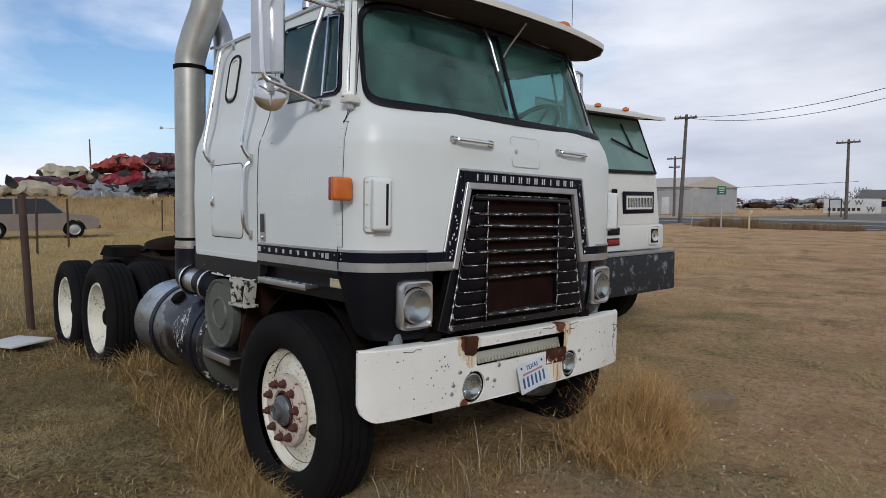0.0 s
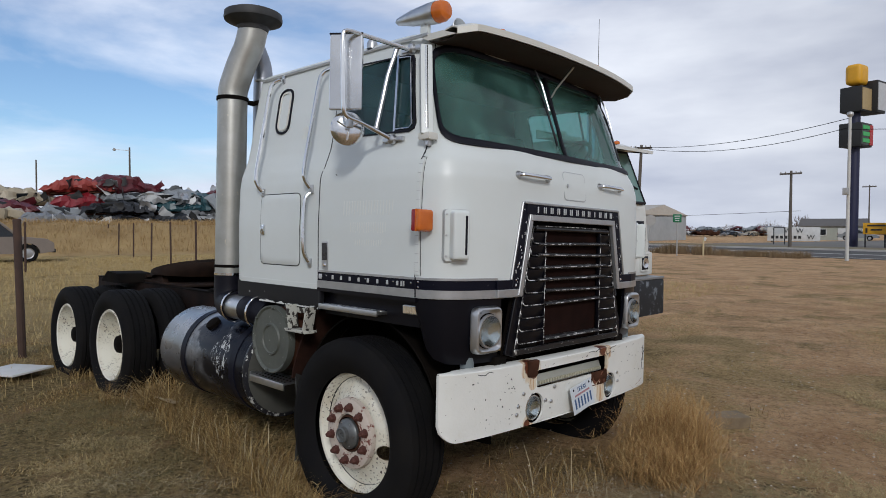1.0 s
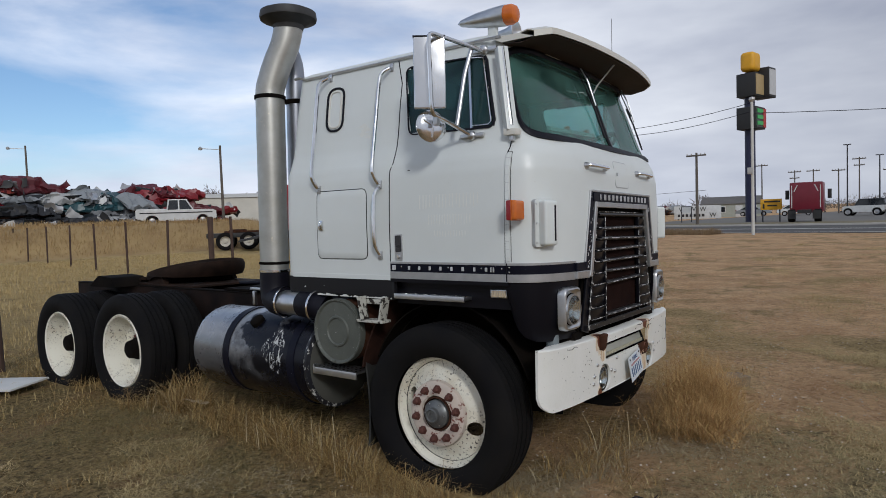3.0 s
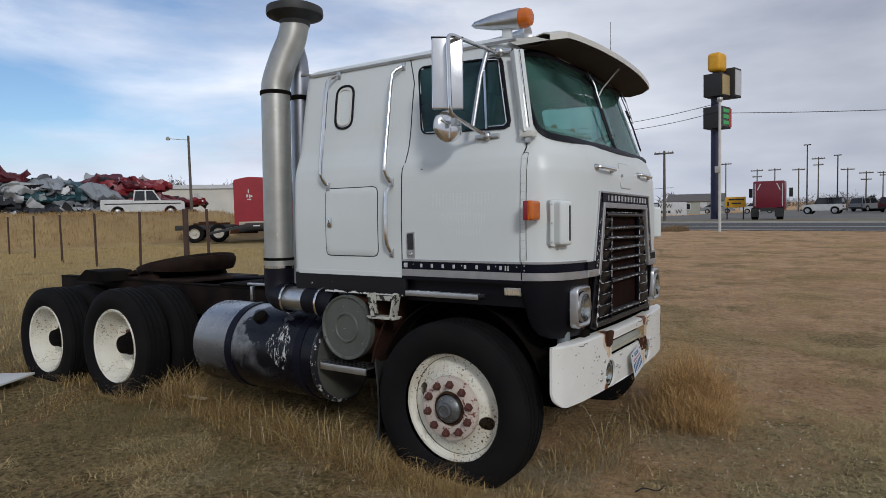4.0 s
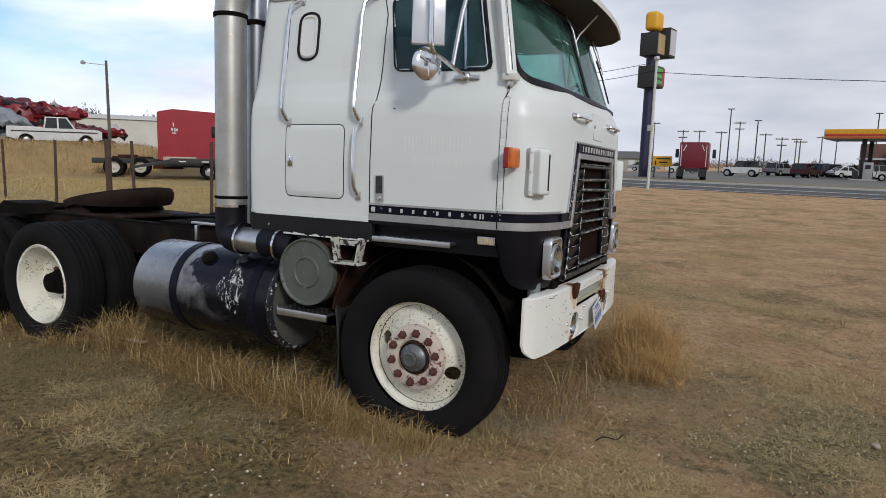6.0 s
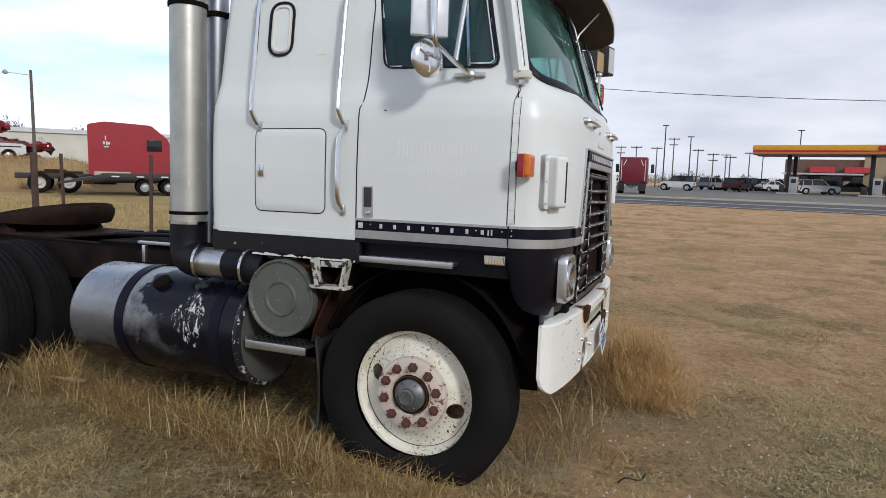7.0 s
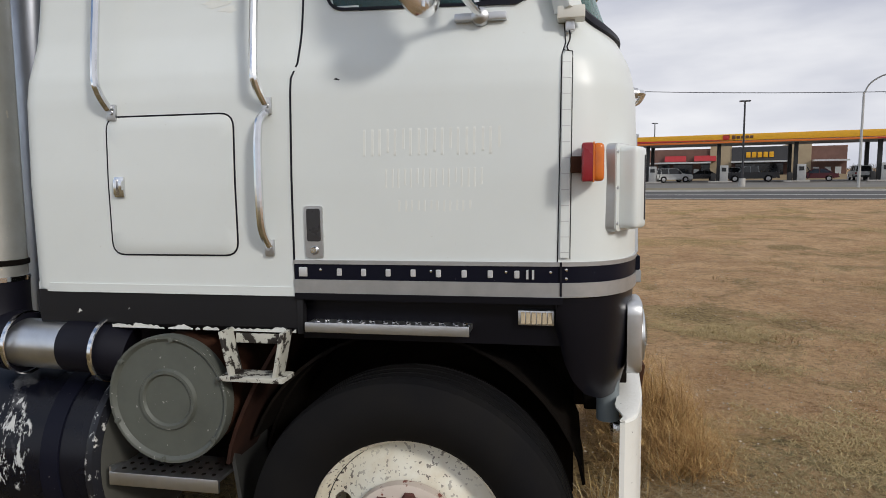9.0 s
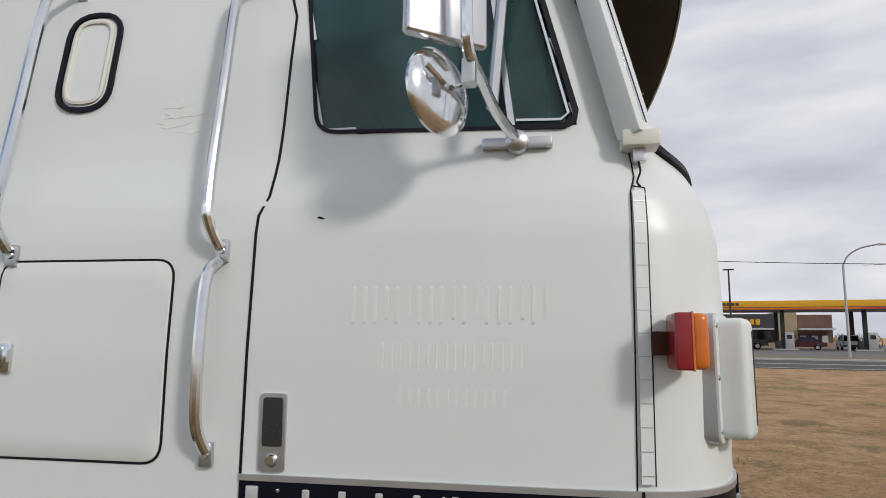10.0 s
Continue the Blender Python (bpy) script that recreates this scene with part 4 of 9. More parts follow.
# headlamps in bright rounded bezels
for s in (-1, 1):
    y = s * 0.747
    px = skin_front(y, 1.1, 0.0).x
    outline = rounded([(-0.095, -0.116), (0.095, -0.116), (0.095, 0.116), (-0.095, 0.116)], 0.045)
    turn = Matrix.Translation((px - 0.010, y, 1.008)) @ pose(0, 0, 0, 90, 0, 90 + s * 2)
    bezel = bmesh.new()
    rings = []
    for d, h in ((0.0, -0.01), (0.0, 0.024), (-0.006, 0.034), (-0.014, 0.036), (-0.034, 0.022)):
        rings.append([bezel.verts.new((x, z, h)) for x, z in grown(outline, d)])
    for a, b in zip(rings, rings[1:]):
        for k in range(len(outline)):
            j = (k + 1) % len(outline)
            bezel.faces.new((a[k], a[j], b[j], b[k]))
    bezel.faces.new(rings[-1])
    bmesh.ops.recalc_face_normals(bezel, faces=bezel.faces)
    head = part("headlamp", bezel, SATIN, truck, "round headlamp in a rounded chrome bezel", turn)
    part("reflector", lathe([(0, 0.024), (0.026, 0.0255), (0.050, 0.031), (0.070, 0.039), (0.0765, 0.042)], 32), REFLECTOR, head, "bright fluted reflector", pose(-0.004, -0.004, 0.0))
    part("lamp_glass", lathe([(0, 0.056), (0.03, 0.0545), (0.058, 0.0485), (0.0765, 0.043)], 32), CLEAR, head, "clear headlamp glass", pose(-0.004, -0.004, 0.0))
    part("lamp_ring", lathe([(0.076, 0.020), (0.076, 0.044), (0.081, 0.044), (0.084, 0.020)], 32), SATIN, head, "", pose(-0.004, -0.004, 0.0))
    part("lamp_gasket", lathe([(0.0835, 0.021), (0.0835, 0.028), (0.0875, 0.026), (0.088, 0.020)], 32), DARK, head, "", pose(-0.004, -0.004, 0.0))
    if s < 0:
        part("amber_chip", box((0.03, 0.022, 0.006), (0.078, -0.098, 0.022), 0.002), surface("amber_chip", (0.5, 0.3, 0.1), 0.4), head)

# ---------------------------------------------------------------- bumper: pressed steel with a slot and two lamp holes
def bumper_x(y):
    r = abs(y)
    return 0.742 - 0.040 * (r / 0.8) ** 2 - 0.022 * max(0.0, (r - 0.72) / 0.28) ** 2 - 0.026 * max(0.0, (r - 0.935) / 0.065) ** 2


TOP, LOW = 0.812, 0.490


def bumper_top(y):
    return TOP


def bumper_low(y):
    r = abs(y)
    return LOW + (0.085 - math.sqrt(max(0.0, 0.085 ** 2 - (r - 0.915) ** 2)) if r > 0.915 else 0.0)


SLOT = rounded([(-0.375, 0.672), (0.335, 0.672), (0.335, 0.768), (-0.375, 0.768)], 0.022, 3)
FOG = [(0.075 * math.cos(2 * math.pi * k / 20), 0.080 * math.sin(2 * math.pi * k / 20)) for k in range(20)]
holes = [SLOT, [(-0.388 + x, 0.572 + z) for x, z in FOG], [(0.380 + x, 0.572 + z) for x, z in FOG]]
outer = dense([(-0.60, LOW), (0.60, LOW), (0.60, TOP), (-0.60, TOP), (-0.60, LOW)], 0.05)[:-1]
bum = bmesh.new()
edges = []
for loop in [outer] + holes:
    vs = [bum.verts.new((bumper_x(y), y, z)) for y, z in loop]
    edges += [bum.edges.new((vs[k], vs[(k + 1) % len(vs)])) for k in range(len(vs))]
bmesh.ops.triangle_fill(bum, edges=edges, use_beauty=True, use_dissolve=False, normal=(1, 0, 0))
for s in (-1, 1):
    yy = [s * y for y in list(np.linspace(0.60, 0.93, 14)) + [0.945, 0.96, 0.972, 0.983, 0.992, 1.0]]
    sheet([[Vector((bumper_x(y), y, bumper_low(y) + (bumper_top(y) - bumper_low(y)) * k / 8)) for y in yy] for k in range(9)], bm=bum)
bmesh.ops.remove_doubles(bum, verts=bum.verts, dist=0.0008)
bmesh.ops.recalc_face_normals(bum, faces=bum.faces)
if sum(f.normal.x for f in bum.faces) < 0:
    bmesh.ops.reverse_faces(bum, faces=bum.faces)
thicken(bum, 0.014, (-1, 0, 0))
# top and bottom returns
lip = [[Vector((bumper_x(y) - d * (1 - 0.8 * max(0.0, (abs(y) - 0.88) / 0.12)), y, bumper_top(y) + h)) for y in np.linspace(-0.998, 0.998, 60)] for d, h in ((0.0, -0.006), (0.006, 0.004), (0.018, 0.008), (0.075, 0.008))]
sheet(lip, 0.006, bm=bum)
bumper = part("bumper", bum, BUMPER, truck, "white steel bumper with rust round its slot", m=Matrix.Scale(1.034, 4, (0, 1, 0)), smooth=40)
for s, y in ((-1, -0.388), (1, 0.380)):
    m = along((0.685, y, 0.572), (1.685, y, 0.572))
    fog = part("fog_lamp", lathe([(0, 0.018), (0.024, 0.020), (0.046, 0.027), (0.060, 0.037), (0.065, 0.036), (0.067, 0.020), (0.062, -0.04), (0, -0.05)], 28, m), REFLECTOR, bumper, "round chrome fog lamp set in the bumper")
    part("lamp_glass", lathe([(0, 0.050), (0.03, 0.047), (0.052, 0.041), (0.060, 0.037)], 28, m), CLEAR, fog)
    part("fog_recess", lathe([(0.066, 0.008), (0.084, 0.010), (0.086, 0.002)], 28, m), DARK, fog)
part("slot_plate", box((0.012, 0.66, 0.06), (0.686, 0.0, 0.700), 0.003, (0, -20, 0)), surface("slot_plate", (0.40, 0.40, 0.35), 0.6, 0.3), bumper, "grey toothed plate in the slot")
for k in range(26):
    part("tooth", box((0.010, 0.010, 0.018), (0.706, -0.31 + k * 0.0245, 0.690), 0.001, segs=1), surface("slot_tooth", (0.46, 0.44, 0.33), 0.6) if k == 0 else bpy.data.materials["slot_tooth"], bumper)
for y, z in ((-0.52, 0.60), (-0.53, 0.56), (-0.30, 0.60), (-0.22, 0.66), (-0.25, 0.585), (0.47, 0.64), (0.48, 0.585), (-0.48, 0.66)):
    part("bumper_bolt", lathe([(0, 0.008), (0.008, 0.007), (0.011, 0)], 10, along((bumper_x(y), y, z), (2, y, z))), SATIN, bumper)
# dents: bent, cracked top at the far end of the slot, as a crumpled rusty plate
crumple = sheet([[Vector((0.738 + 0.010 * noise.noise((y * 30, z * 30, 1)), y, z)) for y in np.linspace(0.16, 0.33, 10)] for z in np.linspace(0.600, 0.680, 8)], 0.006)
part("rust_plate", crumple, RUSTY, bumper, "crumpled rusted bumper patch")
part("tow_bracket", box((0.03, 0.075, 0.09), (0.734, -0.415, 0.785), 0.01, (0, 8, 0)), RUSTY, bumper, "rusted tow pin bracket")

crack_rnd = random.Random(5)
for y, z, dy, dz in ((0.86, 0.74, 0.09, -0.01), (0.89, 0.76, 0.01, -0.10), (0.91, 0.70, 0.05, 0.03), (0.87, 0.65, 0.05, 0.07), (0.88, 0.60, 0.01, 0.07), (0.12, 0.803, 0.14, 0.004), (0.36, 0.80, 0.10, 0.006), (0.35, 0.77, 0.08, 0.012), (0.33, 0.785, 0.02, -0.03), (-0.80, 0.795, 0.10, 0.004)):
    steps = [Vector((0, y + dy * t + crack_rnd.uniform(-0.006, 0.006), z + dz * t + crack_rnd.uniform(-0.006, 0.006))) for t in np.linspace(0, 1, 6)]
    part("crack", tube([Vector((bumper_x(p.y) + 0.0005, p.y, p.z)) for p in steps], 0.0017, 5), SEAL, bumper)
for k in range(26):
    y, z = crack_rnd.choice((-0.85, -0.75, -0.6, -0.55, 0.55, 0.75)) + crack_rnd.uniform(-0.08, 0.08), crack_rnd.uniform(0.53, 0.79)
    part("paint_chip", lathe([(0, 0.0012), (0.0025, 0.001), (0.0032 + 0.0016 * crack_rnd.random(), 0.0)], 7, along((bumper_x(y), y, z), (2, y, z))), SEAL, bumper)

# licence plate: tilted, bars for its number
plate_m = Matrix.Translation((0.770, 0.015, 0.575)) @ pose(0, 0, 0, 8, -8, 2)
plate = part("licence_plate", box((0.003, 0.245, 0.150), (0, 0, 0), 0.001, segs=1), surface("plate_white", (0.62, 0.66, 0.70), 0.4), truck, "white licence plate hung askew", plate_m)
for k in range(6):
    part("number_bar", box((0.002, 0.013, 0.056), (0.0025, -0.088 + k * 0.035, -0.022)), surface("plate_blue", (0.03, 0.09, 0.22), 0.5) if k == 0 else bpy.data.materials["plate_blue"], plate)
part("text_bar", box((0.002, 0.17, 0.010), (0.0025, 0, 0.022)), surface("plate_red", (0.4, 0.2, 0.22), 0.5), plate)
word = bpy.data.curves.new("word", "FONT")
word.body, word.size, word.align_x, word.extrude = "TEXAS", 0.036, "CENTER", 0.0008
tmp = new("word", word)
me = bpy.data.meshes.new_from_object(tmp.evaluated_get(bpy.context.evaluated_depsgraph_get()))
bpy.data.objects.remove(tmp)
me.materials.append(bpy.data.materials["plate_blue"])
word_ob = new("plate_word", me)
word_ob.parent, word_ob.matrix_basis = plate, Matrix.Translation((0.0025, 0, 0.038)) @ pose(0, 0, 0, 90, 0, 90)
for y in (-0.09, 0.09):
    part("plate_screw", lathe([(0, 0.004), (0.006, 0.003), (0.007, 0)], 8, along((0.001, y, 0.058), (1, y, 0.058))), SEAL, plate)

# lower structure behind the bumper
for s in (-1, 1):
    part("bumper_bracket", box((0.14, 0.10, 0.14), (0.60, s * 0.62, 0.79), 0.01), DARK, truck)
    part("nose_stay", rod((0.60, s * 0.80, 0.87), (0.60, s * 0.80, 0.74), 0.035), surface("stay_grey", (0.16, 0.19, 0.20), 0.6) if s < 0 else bpy.data.materials["stay_grey"], truck)

# ---------------------------------------------------------------- wheels
def tyre_mesh(width, radius, rim):
    """Section turned round z, tread grooves cut in as rings."""
    w = width / 2
    prof = [(rim + 0.004, -w * 0.66), (rim + 0.02, -w * 0.80), (rim + 0.07, -w * 0.99), (rim + 0.115, -w * 1.02), (radius - 0.055, -w * 0.96), (radius - 0.022, -w * 0.88), (radius - 0.008, -w * 0.80)]
    for g in (-0.52, -0.18, 0.18, 0.52):
        prof += [(radius, w * (g - 0.05)), (radius - 0.009, w * (g - 0.04)), (radius - 0.009, w * (g + 0.04)), (radius, w * (g + 0.05))]
    prof += [(radius - 0.008, w * 0.80), (radius - 0.022, w * 0.88), (radius - 0.055, w * 0.96), (rim + 0.115, w * 1.02), (rim + 0.07, w * 0.99), (rim + 0.02, w * 0.80), (rim + 0.004, w * 0.66)]
    return lathe(prof, 72)


def disc_with_holes(r_in, r_out, h_in, h_out, holes, hole_r, hole_at, segs=40):
    """A dished disc with round hand holes: triangles between rings, holes left open."""
    one = bmesh.new()
    edges = []
    for r, n in ((r_out, segs), (r_in, segs)):
        vs = [one.verts.new((r * math.cos(2 * math.pi * k / n), r * math.sin(2 * math.pi * k / n), 0)) for k in range(n)]
        edges += [one.edges.new((vs[k], vs[(k + 1) % n])) for k in range(n)]
    for a in holes:
        c = Vector((hole_at * math.cos(a), hole_at * math.sin(a), 0))
        vs = [one.verts.new(c + Vector((hole_r * math.cos(2 * math.pi * k / 18), hole_r * math.sin(2 * math.pi * k / 18), 0))) for k in range(18)]
        edges += [one.edges.new((vs[k], vs[(k + 1) % 18])) for k in range(18)]
    bmesh.ops.triangle_fill(one, edges=edges, use_beauty=True, use_dissolve=False, normal=(0, 0, 1))
    # refine, then dish
    bmesh.ops.subdivide_edges(one, edges=[e for e in one.edges if e.calc_length() > 0.05], cuts=1, use_grid_fill=False)
    bmesh.ops.triangulate(one, faces=one.faces[:])
    for v in one.verts:
        r = v.co.xy.length
        t = max(0.0, min(1.0, (r - r_in) / (r_out - r_in)))
        v.co.z = h_in + (h_out - h_in) * (t * t * (3 - 2 * t))
    bmesh.ops.recalc_face_normals(one, faces=one.faces)
    return one


RIM = 0.312
# the wheel's own z axis points outwards from the truck


def steer_wheel(m):
    w = part("front_wheel", lathe([(RIM - 0.052, -0.10), (RIM - 0.03, -0.02), (RIM - 0.018, 0.045), (RIM - 0.006, 0.060), (RIM + 0.006, 0.062), (RIM + 0.010, 0.052), (RIM + 0.006, 0.04), (RIM - 0.01, 0.0)], 56), WHEEL, truck, "white steel disc wheel, chipped, on a black tyre", m)
    part("tyre", tyre_mesh(0.275, 0.505, RIM), RUBBER, w, "worn black truck tyre")
    disc = disc_with_holes(0.10, RIM - 0.022, 0.098, 0.010, (math.radians(-18), math.radians(162)), 0.040, 0.226)
    part("disc", disc, WHEEL, w, "white disc with two hand holes")
    part("ring", lathe([(RIM - 0.026, 0.012), (RIM - 0.020, 0.020), (RIM - 0.014, 0.012)], 56), SEAL, w)
    part("hub_flange", lathe([(0.188, 0.075), (0.184, 0.100), (0.170, 0.106), (0.105, 0.106), (0.100, 0.09), (0.100, 0.02), (0, 0.02)], 40), chipped("flange_rust", (0.60, 0.52, 0.45), 0.6, (0.18, 0.06, 0.045), 0.0, amount=(0.56, 0.62), scale=34) if "flange_rust" not in bpy.data.materials else bpy.data.materials["flange_rust"], w, "rust stained hub flange")
    for k in range(10):
        a = 2 * math.pi * (k + 0.35) / 10
        c = pose(0.142 * math.cos(a), 0.142 * math.sin(a), 0.104)
        nut = lathe([(0.026, 0.0), (0.026, 0.006), (0.020, 0.008), (0.019, 0.026), (0.012, 0.030), (0.011, 0.040), (0, 0.041)], 6)
        part("wheel_nut", nut, NUT, w, "", c, smooth=20)
    part("hub_seat", lathe([(0.099, 0.05), (0.096, 0.10), (0.088, 0.104), (0.086, 0.06), (0, 0.06)], 30), RUSTY, w)
    part("hub_cap", lathe([(0.080, 0.06), (0.080, 0.112), (0.074, 0.120), (0.044, 0.135), (0.042, 0.155), (0.034, 0.158), (0.030, 0.150), (0.014, 0.150), (0.013, 0.144), (0, 0.144)], 30), surface("hub_grey", (0.16, 0.17, 0.17), 0.45, 0.5, vary=(0.09, 0.09, 0.09), vscale=20) if "hub_grey" not in bpy.data.materials else bpy.data.materials["hub_grey"], w, "grey hub cap")
    for k in range(6):
        a = math.pi * k / 3
        part("cap_bolt", lathe([(0, 0.126), (0.006, 0.125), (0.007, 0.118)], 6, pose(0.063 * math.cos(a), 0.063 * math.sin(a), 0)), SATIN, w)
    return w


HUB_Z = 0.408
steer_wheel(Matrix.Translation((0, -0.950, HUB_Z)) @ pose(0, 0, 0, 90, 0, 0))
steer_wheel(Matrix.Translation((0, 0.950, HUB_Z)) @ pose(0, 0, 0, -90, 0, 0))
part("front_axle", tube(glide([(0, -0.78, HUB_Z), (0, -0.55, HUB_Z - 0.05), (0, 0.55, HUB_Z - 0.05), (0, 0.78, HUB_Z)], 5), 0.05, 10), RUSTY, truck)


def drive_wheel(x, y, z, s):
    """Outer dual: deep dished rim with the axle end in its middle."""
    m = Matrix.Translation((x, y, z)) @ pose(0, 0, 0, 90 if s < 0 else -90, 0, 0)
    w = part("drive_wheel", lathe([(RIM - 0.015, -0.11), (RIM - 0.05, -0.07), (RIM - 0.045, 0.0), (RIM - 0.02, 0.06), (RIM - 0.012, 0.105), (RIM + 0.004, 0.112), (RIM + 0.012, 0.102), (RIM + 0.004, 0.085)], 48), WHEEL, truck, "white deep dish wheel on a black tyre", m)
    part("tyre", tyre_mesh(0.27, 0.50, RIM), RUBBER, w, "worn black truck tyre")
    part("disc", lathe([(RIM - 0.045, -0.045), (0.26, -0.075), (0.21, -0.095), (0.13, -0.10), (0.0, -0.10)], 40), WHEEL, w)
    part("axle_end", lathe([(0.105, -0.10), (0.10, -0.03), (0.09, -0.02), (0.075, 0.04), (0.06, 0.05), (0.0, 0.052)], 24), DARK, w, "dark greasy axle end")
    for k in range(8):
        a = 2 * math.pi * k / 8
        part("wheel_nut", lathe([(0.018, -0.10), (0.018, -0.07), (0.010, -0.065), (0, -0.064)], 6, pose(0.135 * math.cos(a), 0.135 * math.sin(a), 0)), NUT, w, smooth=20)
    return w


for x, z in ((-3.465, 0.458), (-4.66, 0.410)):
    for s in (-1, 1):
        drive_wheel(x, s * 0.940, z - 0.025, s)
        inner = Matrix.Translation((x, s * 0.625, z - 0.025)) @ pose(0, 0, 0, 90, 0, 0)
        part("inner_tyre", tyre_mesh(0.27, 0.50, RIM), RUBBER, truck, "black inner dual tyre", inner)
    part("drive_axle", rod((x, -0.92, z - 0.02), (x, 0.92, z - 0.02), 0.085), DARK, truck)
    part("axle_casing", lathe([(0, -0.2), (0.12, -0.18), (0.20, -0.06), (0.20, 0.06), (0.12, 0.18), (0, 0.2)], 20, pose(x, 0, z, 90, 0, 0)), DARK, truck)

# ---------------------------------------------------------------- chassis
for s in (-1, 1):
    rail = box((6.1, 0.085, 0.26), (-2.45, s * 0.43, 0.80), 0.006)
    part("frame_rail", rail, RAIL, truck, "dark steel frame rail")
    part("rail_flange", box((6.1, 0.10, 0.012), (-2.45, s * 0.425, 0.936), 0.003), DARK, truck)
for x in (-1.5, -2.3, -3.0, -4.23, -5.35):
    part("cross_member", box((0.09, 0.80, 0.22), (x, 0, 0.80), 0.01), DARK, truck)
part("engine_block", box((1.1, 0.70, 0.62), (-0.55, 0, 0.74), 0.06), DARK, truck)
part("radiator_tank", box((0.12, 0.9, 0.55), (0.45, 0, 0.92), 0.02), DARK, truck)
# arch set near black for the shade in the wheel well
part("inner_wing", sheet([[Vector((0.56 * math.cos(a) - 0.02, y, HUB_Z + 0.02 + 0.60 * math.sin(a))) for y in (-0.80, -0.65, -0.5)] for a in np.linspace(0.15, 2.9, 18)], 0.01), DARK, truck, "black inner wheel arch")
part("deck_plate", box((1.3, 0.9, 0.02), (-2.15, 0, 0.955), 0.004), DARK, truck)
for s in (-1, 1):
    part("air_line", tube(glide([(-1.4, s * 0.1, 1.02), (-1.9, s * 0.18, 0.99), (-2.4, s * 0.12, 1.0), (-2.9, s * 0.2, 0.99)], 6), 0.016, 8), SEAL, truck)
part("deck_bar", box((0.9, 0.03, 0.02), (-1.95, -0.46, 0.975), 0.003), SATIN, truck, "bright worn edge bar")
part("rail_stay", box((0.03, 0.03, 0.12), (-2.32, -0.485, 0.90), 0.004), SATIN, truck)
part("suspension_hanger", box((0.30, 0.16, 0.34), (-4.06, -0.46, 0.66), 0.03), DARK, truck)
part("suspension_hanger", box((0.30, 0.16, 0.34), (-4.06, 0.46, 0.66), 0.03), DARK, truck)
for s in (-1, 1):
    part("leaf_spring", sheet([[Vector((-4.06 + x, s * 0.46 + y, 0.72 - 0.10 * (x / 0.65) ** 2)) for y in (-0.05, 0.05)] for x in np.linspace(-0.65, 0.65, 12)], 0.07), RUSTY, truck)
part("mud_bracket", prism(rounded([(-0.26, 0.0), (0.26, 0.0), (0.18, 0.10), (-0.08, 0.115), (-0.20, 0.04)], 0.02, 2), 0.34, m=Matrix.Translation((-4.50, -0.35, 0.93)) @ pose(0, 0, 0, 90, 0, 0)), DARK, truck, "black mudguard bracket")

# fifth wheel: a flat greasy plate tilted up to the front, ribs below, a throat cut from behind
fw = part("fifth_wheel", box((0.24, 0.80, 0.09), (-3.95, 0, 0.975), 0.015), DARK, truck, "rusty tilted fifth wheel plate on the frame")
ring = [(0.50 * math.cos(a), 0.47 * math.sin(a)) for a in np.linspace(-2.35, 2.35, 36)]
outline5 = ring + [(-0.46, 0.30), (-0.20, 0.12), (-0.02, 0.06), (0.03, 0.0), (-0.02, -0.06), (-0.20, -0.12), (-0.46, -0.30)]
tilt5 = Matrix.Translation((-3.90, 0, 1.080)) @ pose(0, 0, 0, 0, -12, 0)
GREASE = surface("grease_rust", (0.009, 0.006, 0.005), 0.7, shine=0.15, vary=(0.034, 0.019, 0.013), vscale=6, bump=0.25, bscale=40)
part("top_plate", prism(outline5, 0.026, m=tilt5), GREASE, fw, "greasy rusty top plate")
skirt5 = [[Vector(((0.49 - 0.10 * q * q) * math.cos(a), 0.46 * math.sin(a), -0.125 * q * (0.35 + 0.65 * max(0.0, math.cos(a))))) for a in np.linspace(-2.2, 2.2, 34)] for q in np.linspace(0, 1, 6)]
part("skirt", sheet(skirt5, 0.02), GREASE, fw, "dark rusty skirt curving in below the plate", tilt5)
part("mount_plate", box((1.10, 0.86, 0.022), (-3.85, 0, 0.952), 0.006), GREASE, fw, "rusty mounting plate")
for s in (-1, 1):
    part("ramp", prism([(-0.62, -0.10), (-0.36, -0.055), (-0.36, -0.085), (-0.60, -0.14)], 0.22, m=tilt5 @ Matrix.Translation((0, s * 0.30 + 0.11, 0.07)) @ pose(0, 0, 0, 90, 0, 0)), GREASE, fw, "sloping rear ramp of the plate")
    part("bracket_ear", prism([(-0.16, 0.0), (0.16, 0.0), (0.07, 0.13), (-0.07, 0.13)], 0.05, m=Matrix.Translation((-3.95, s * 0.40 + 0.025, 0.955)) @ pose(0, 0, 0, 90, 0, 0)), GREASE, fw)

# ---------------------------------------------------------------- fuel tank, air cleaner, steps
TC = Vector((0, -0.770, 0.560))
R_T = 0.315
tank = part("fuel_tank", lathe([(0, 0), (R_T - 0.05, 0.004), (R_T - 0.01, 0.016), (R_T, 0.045), (R_T, 1.255), (R_T - 0.01, 1.284), (R_T - 0.05, 1.296), (0, 1.30)], 56, along((-2.33, TC.y, TC.z), (0, TC.y, TC.z))), TANK, truck, "round fuel tank with flaking black paint")
for x in (-1.895, -1.19):
    part("tank_strap", lathe([(R_T + 0.001, -0.035), (R_T + 0.007, -0.033), (R_T + 0.007, 0.033), (R_T + 0.001, 0.035)], 56, along((x, TC.y, TC.z), (0, TC.y, TC.z))), NAVY, tank, "dark tank strap")
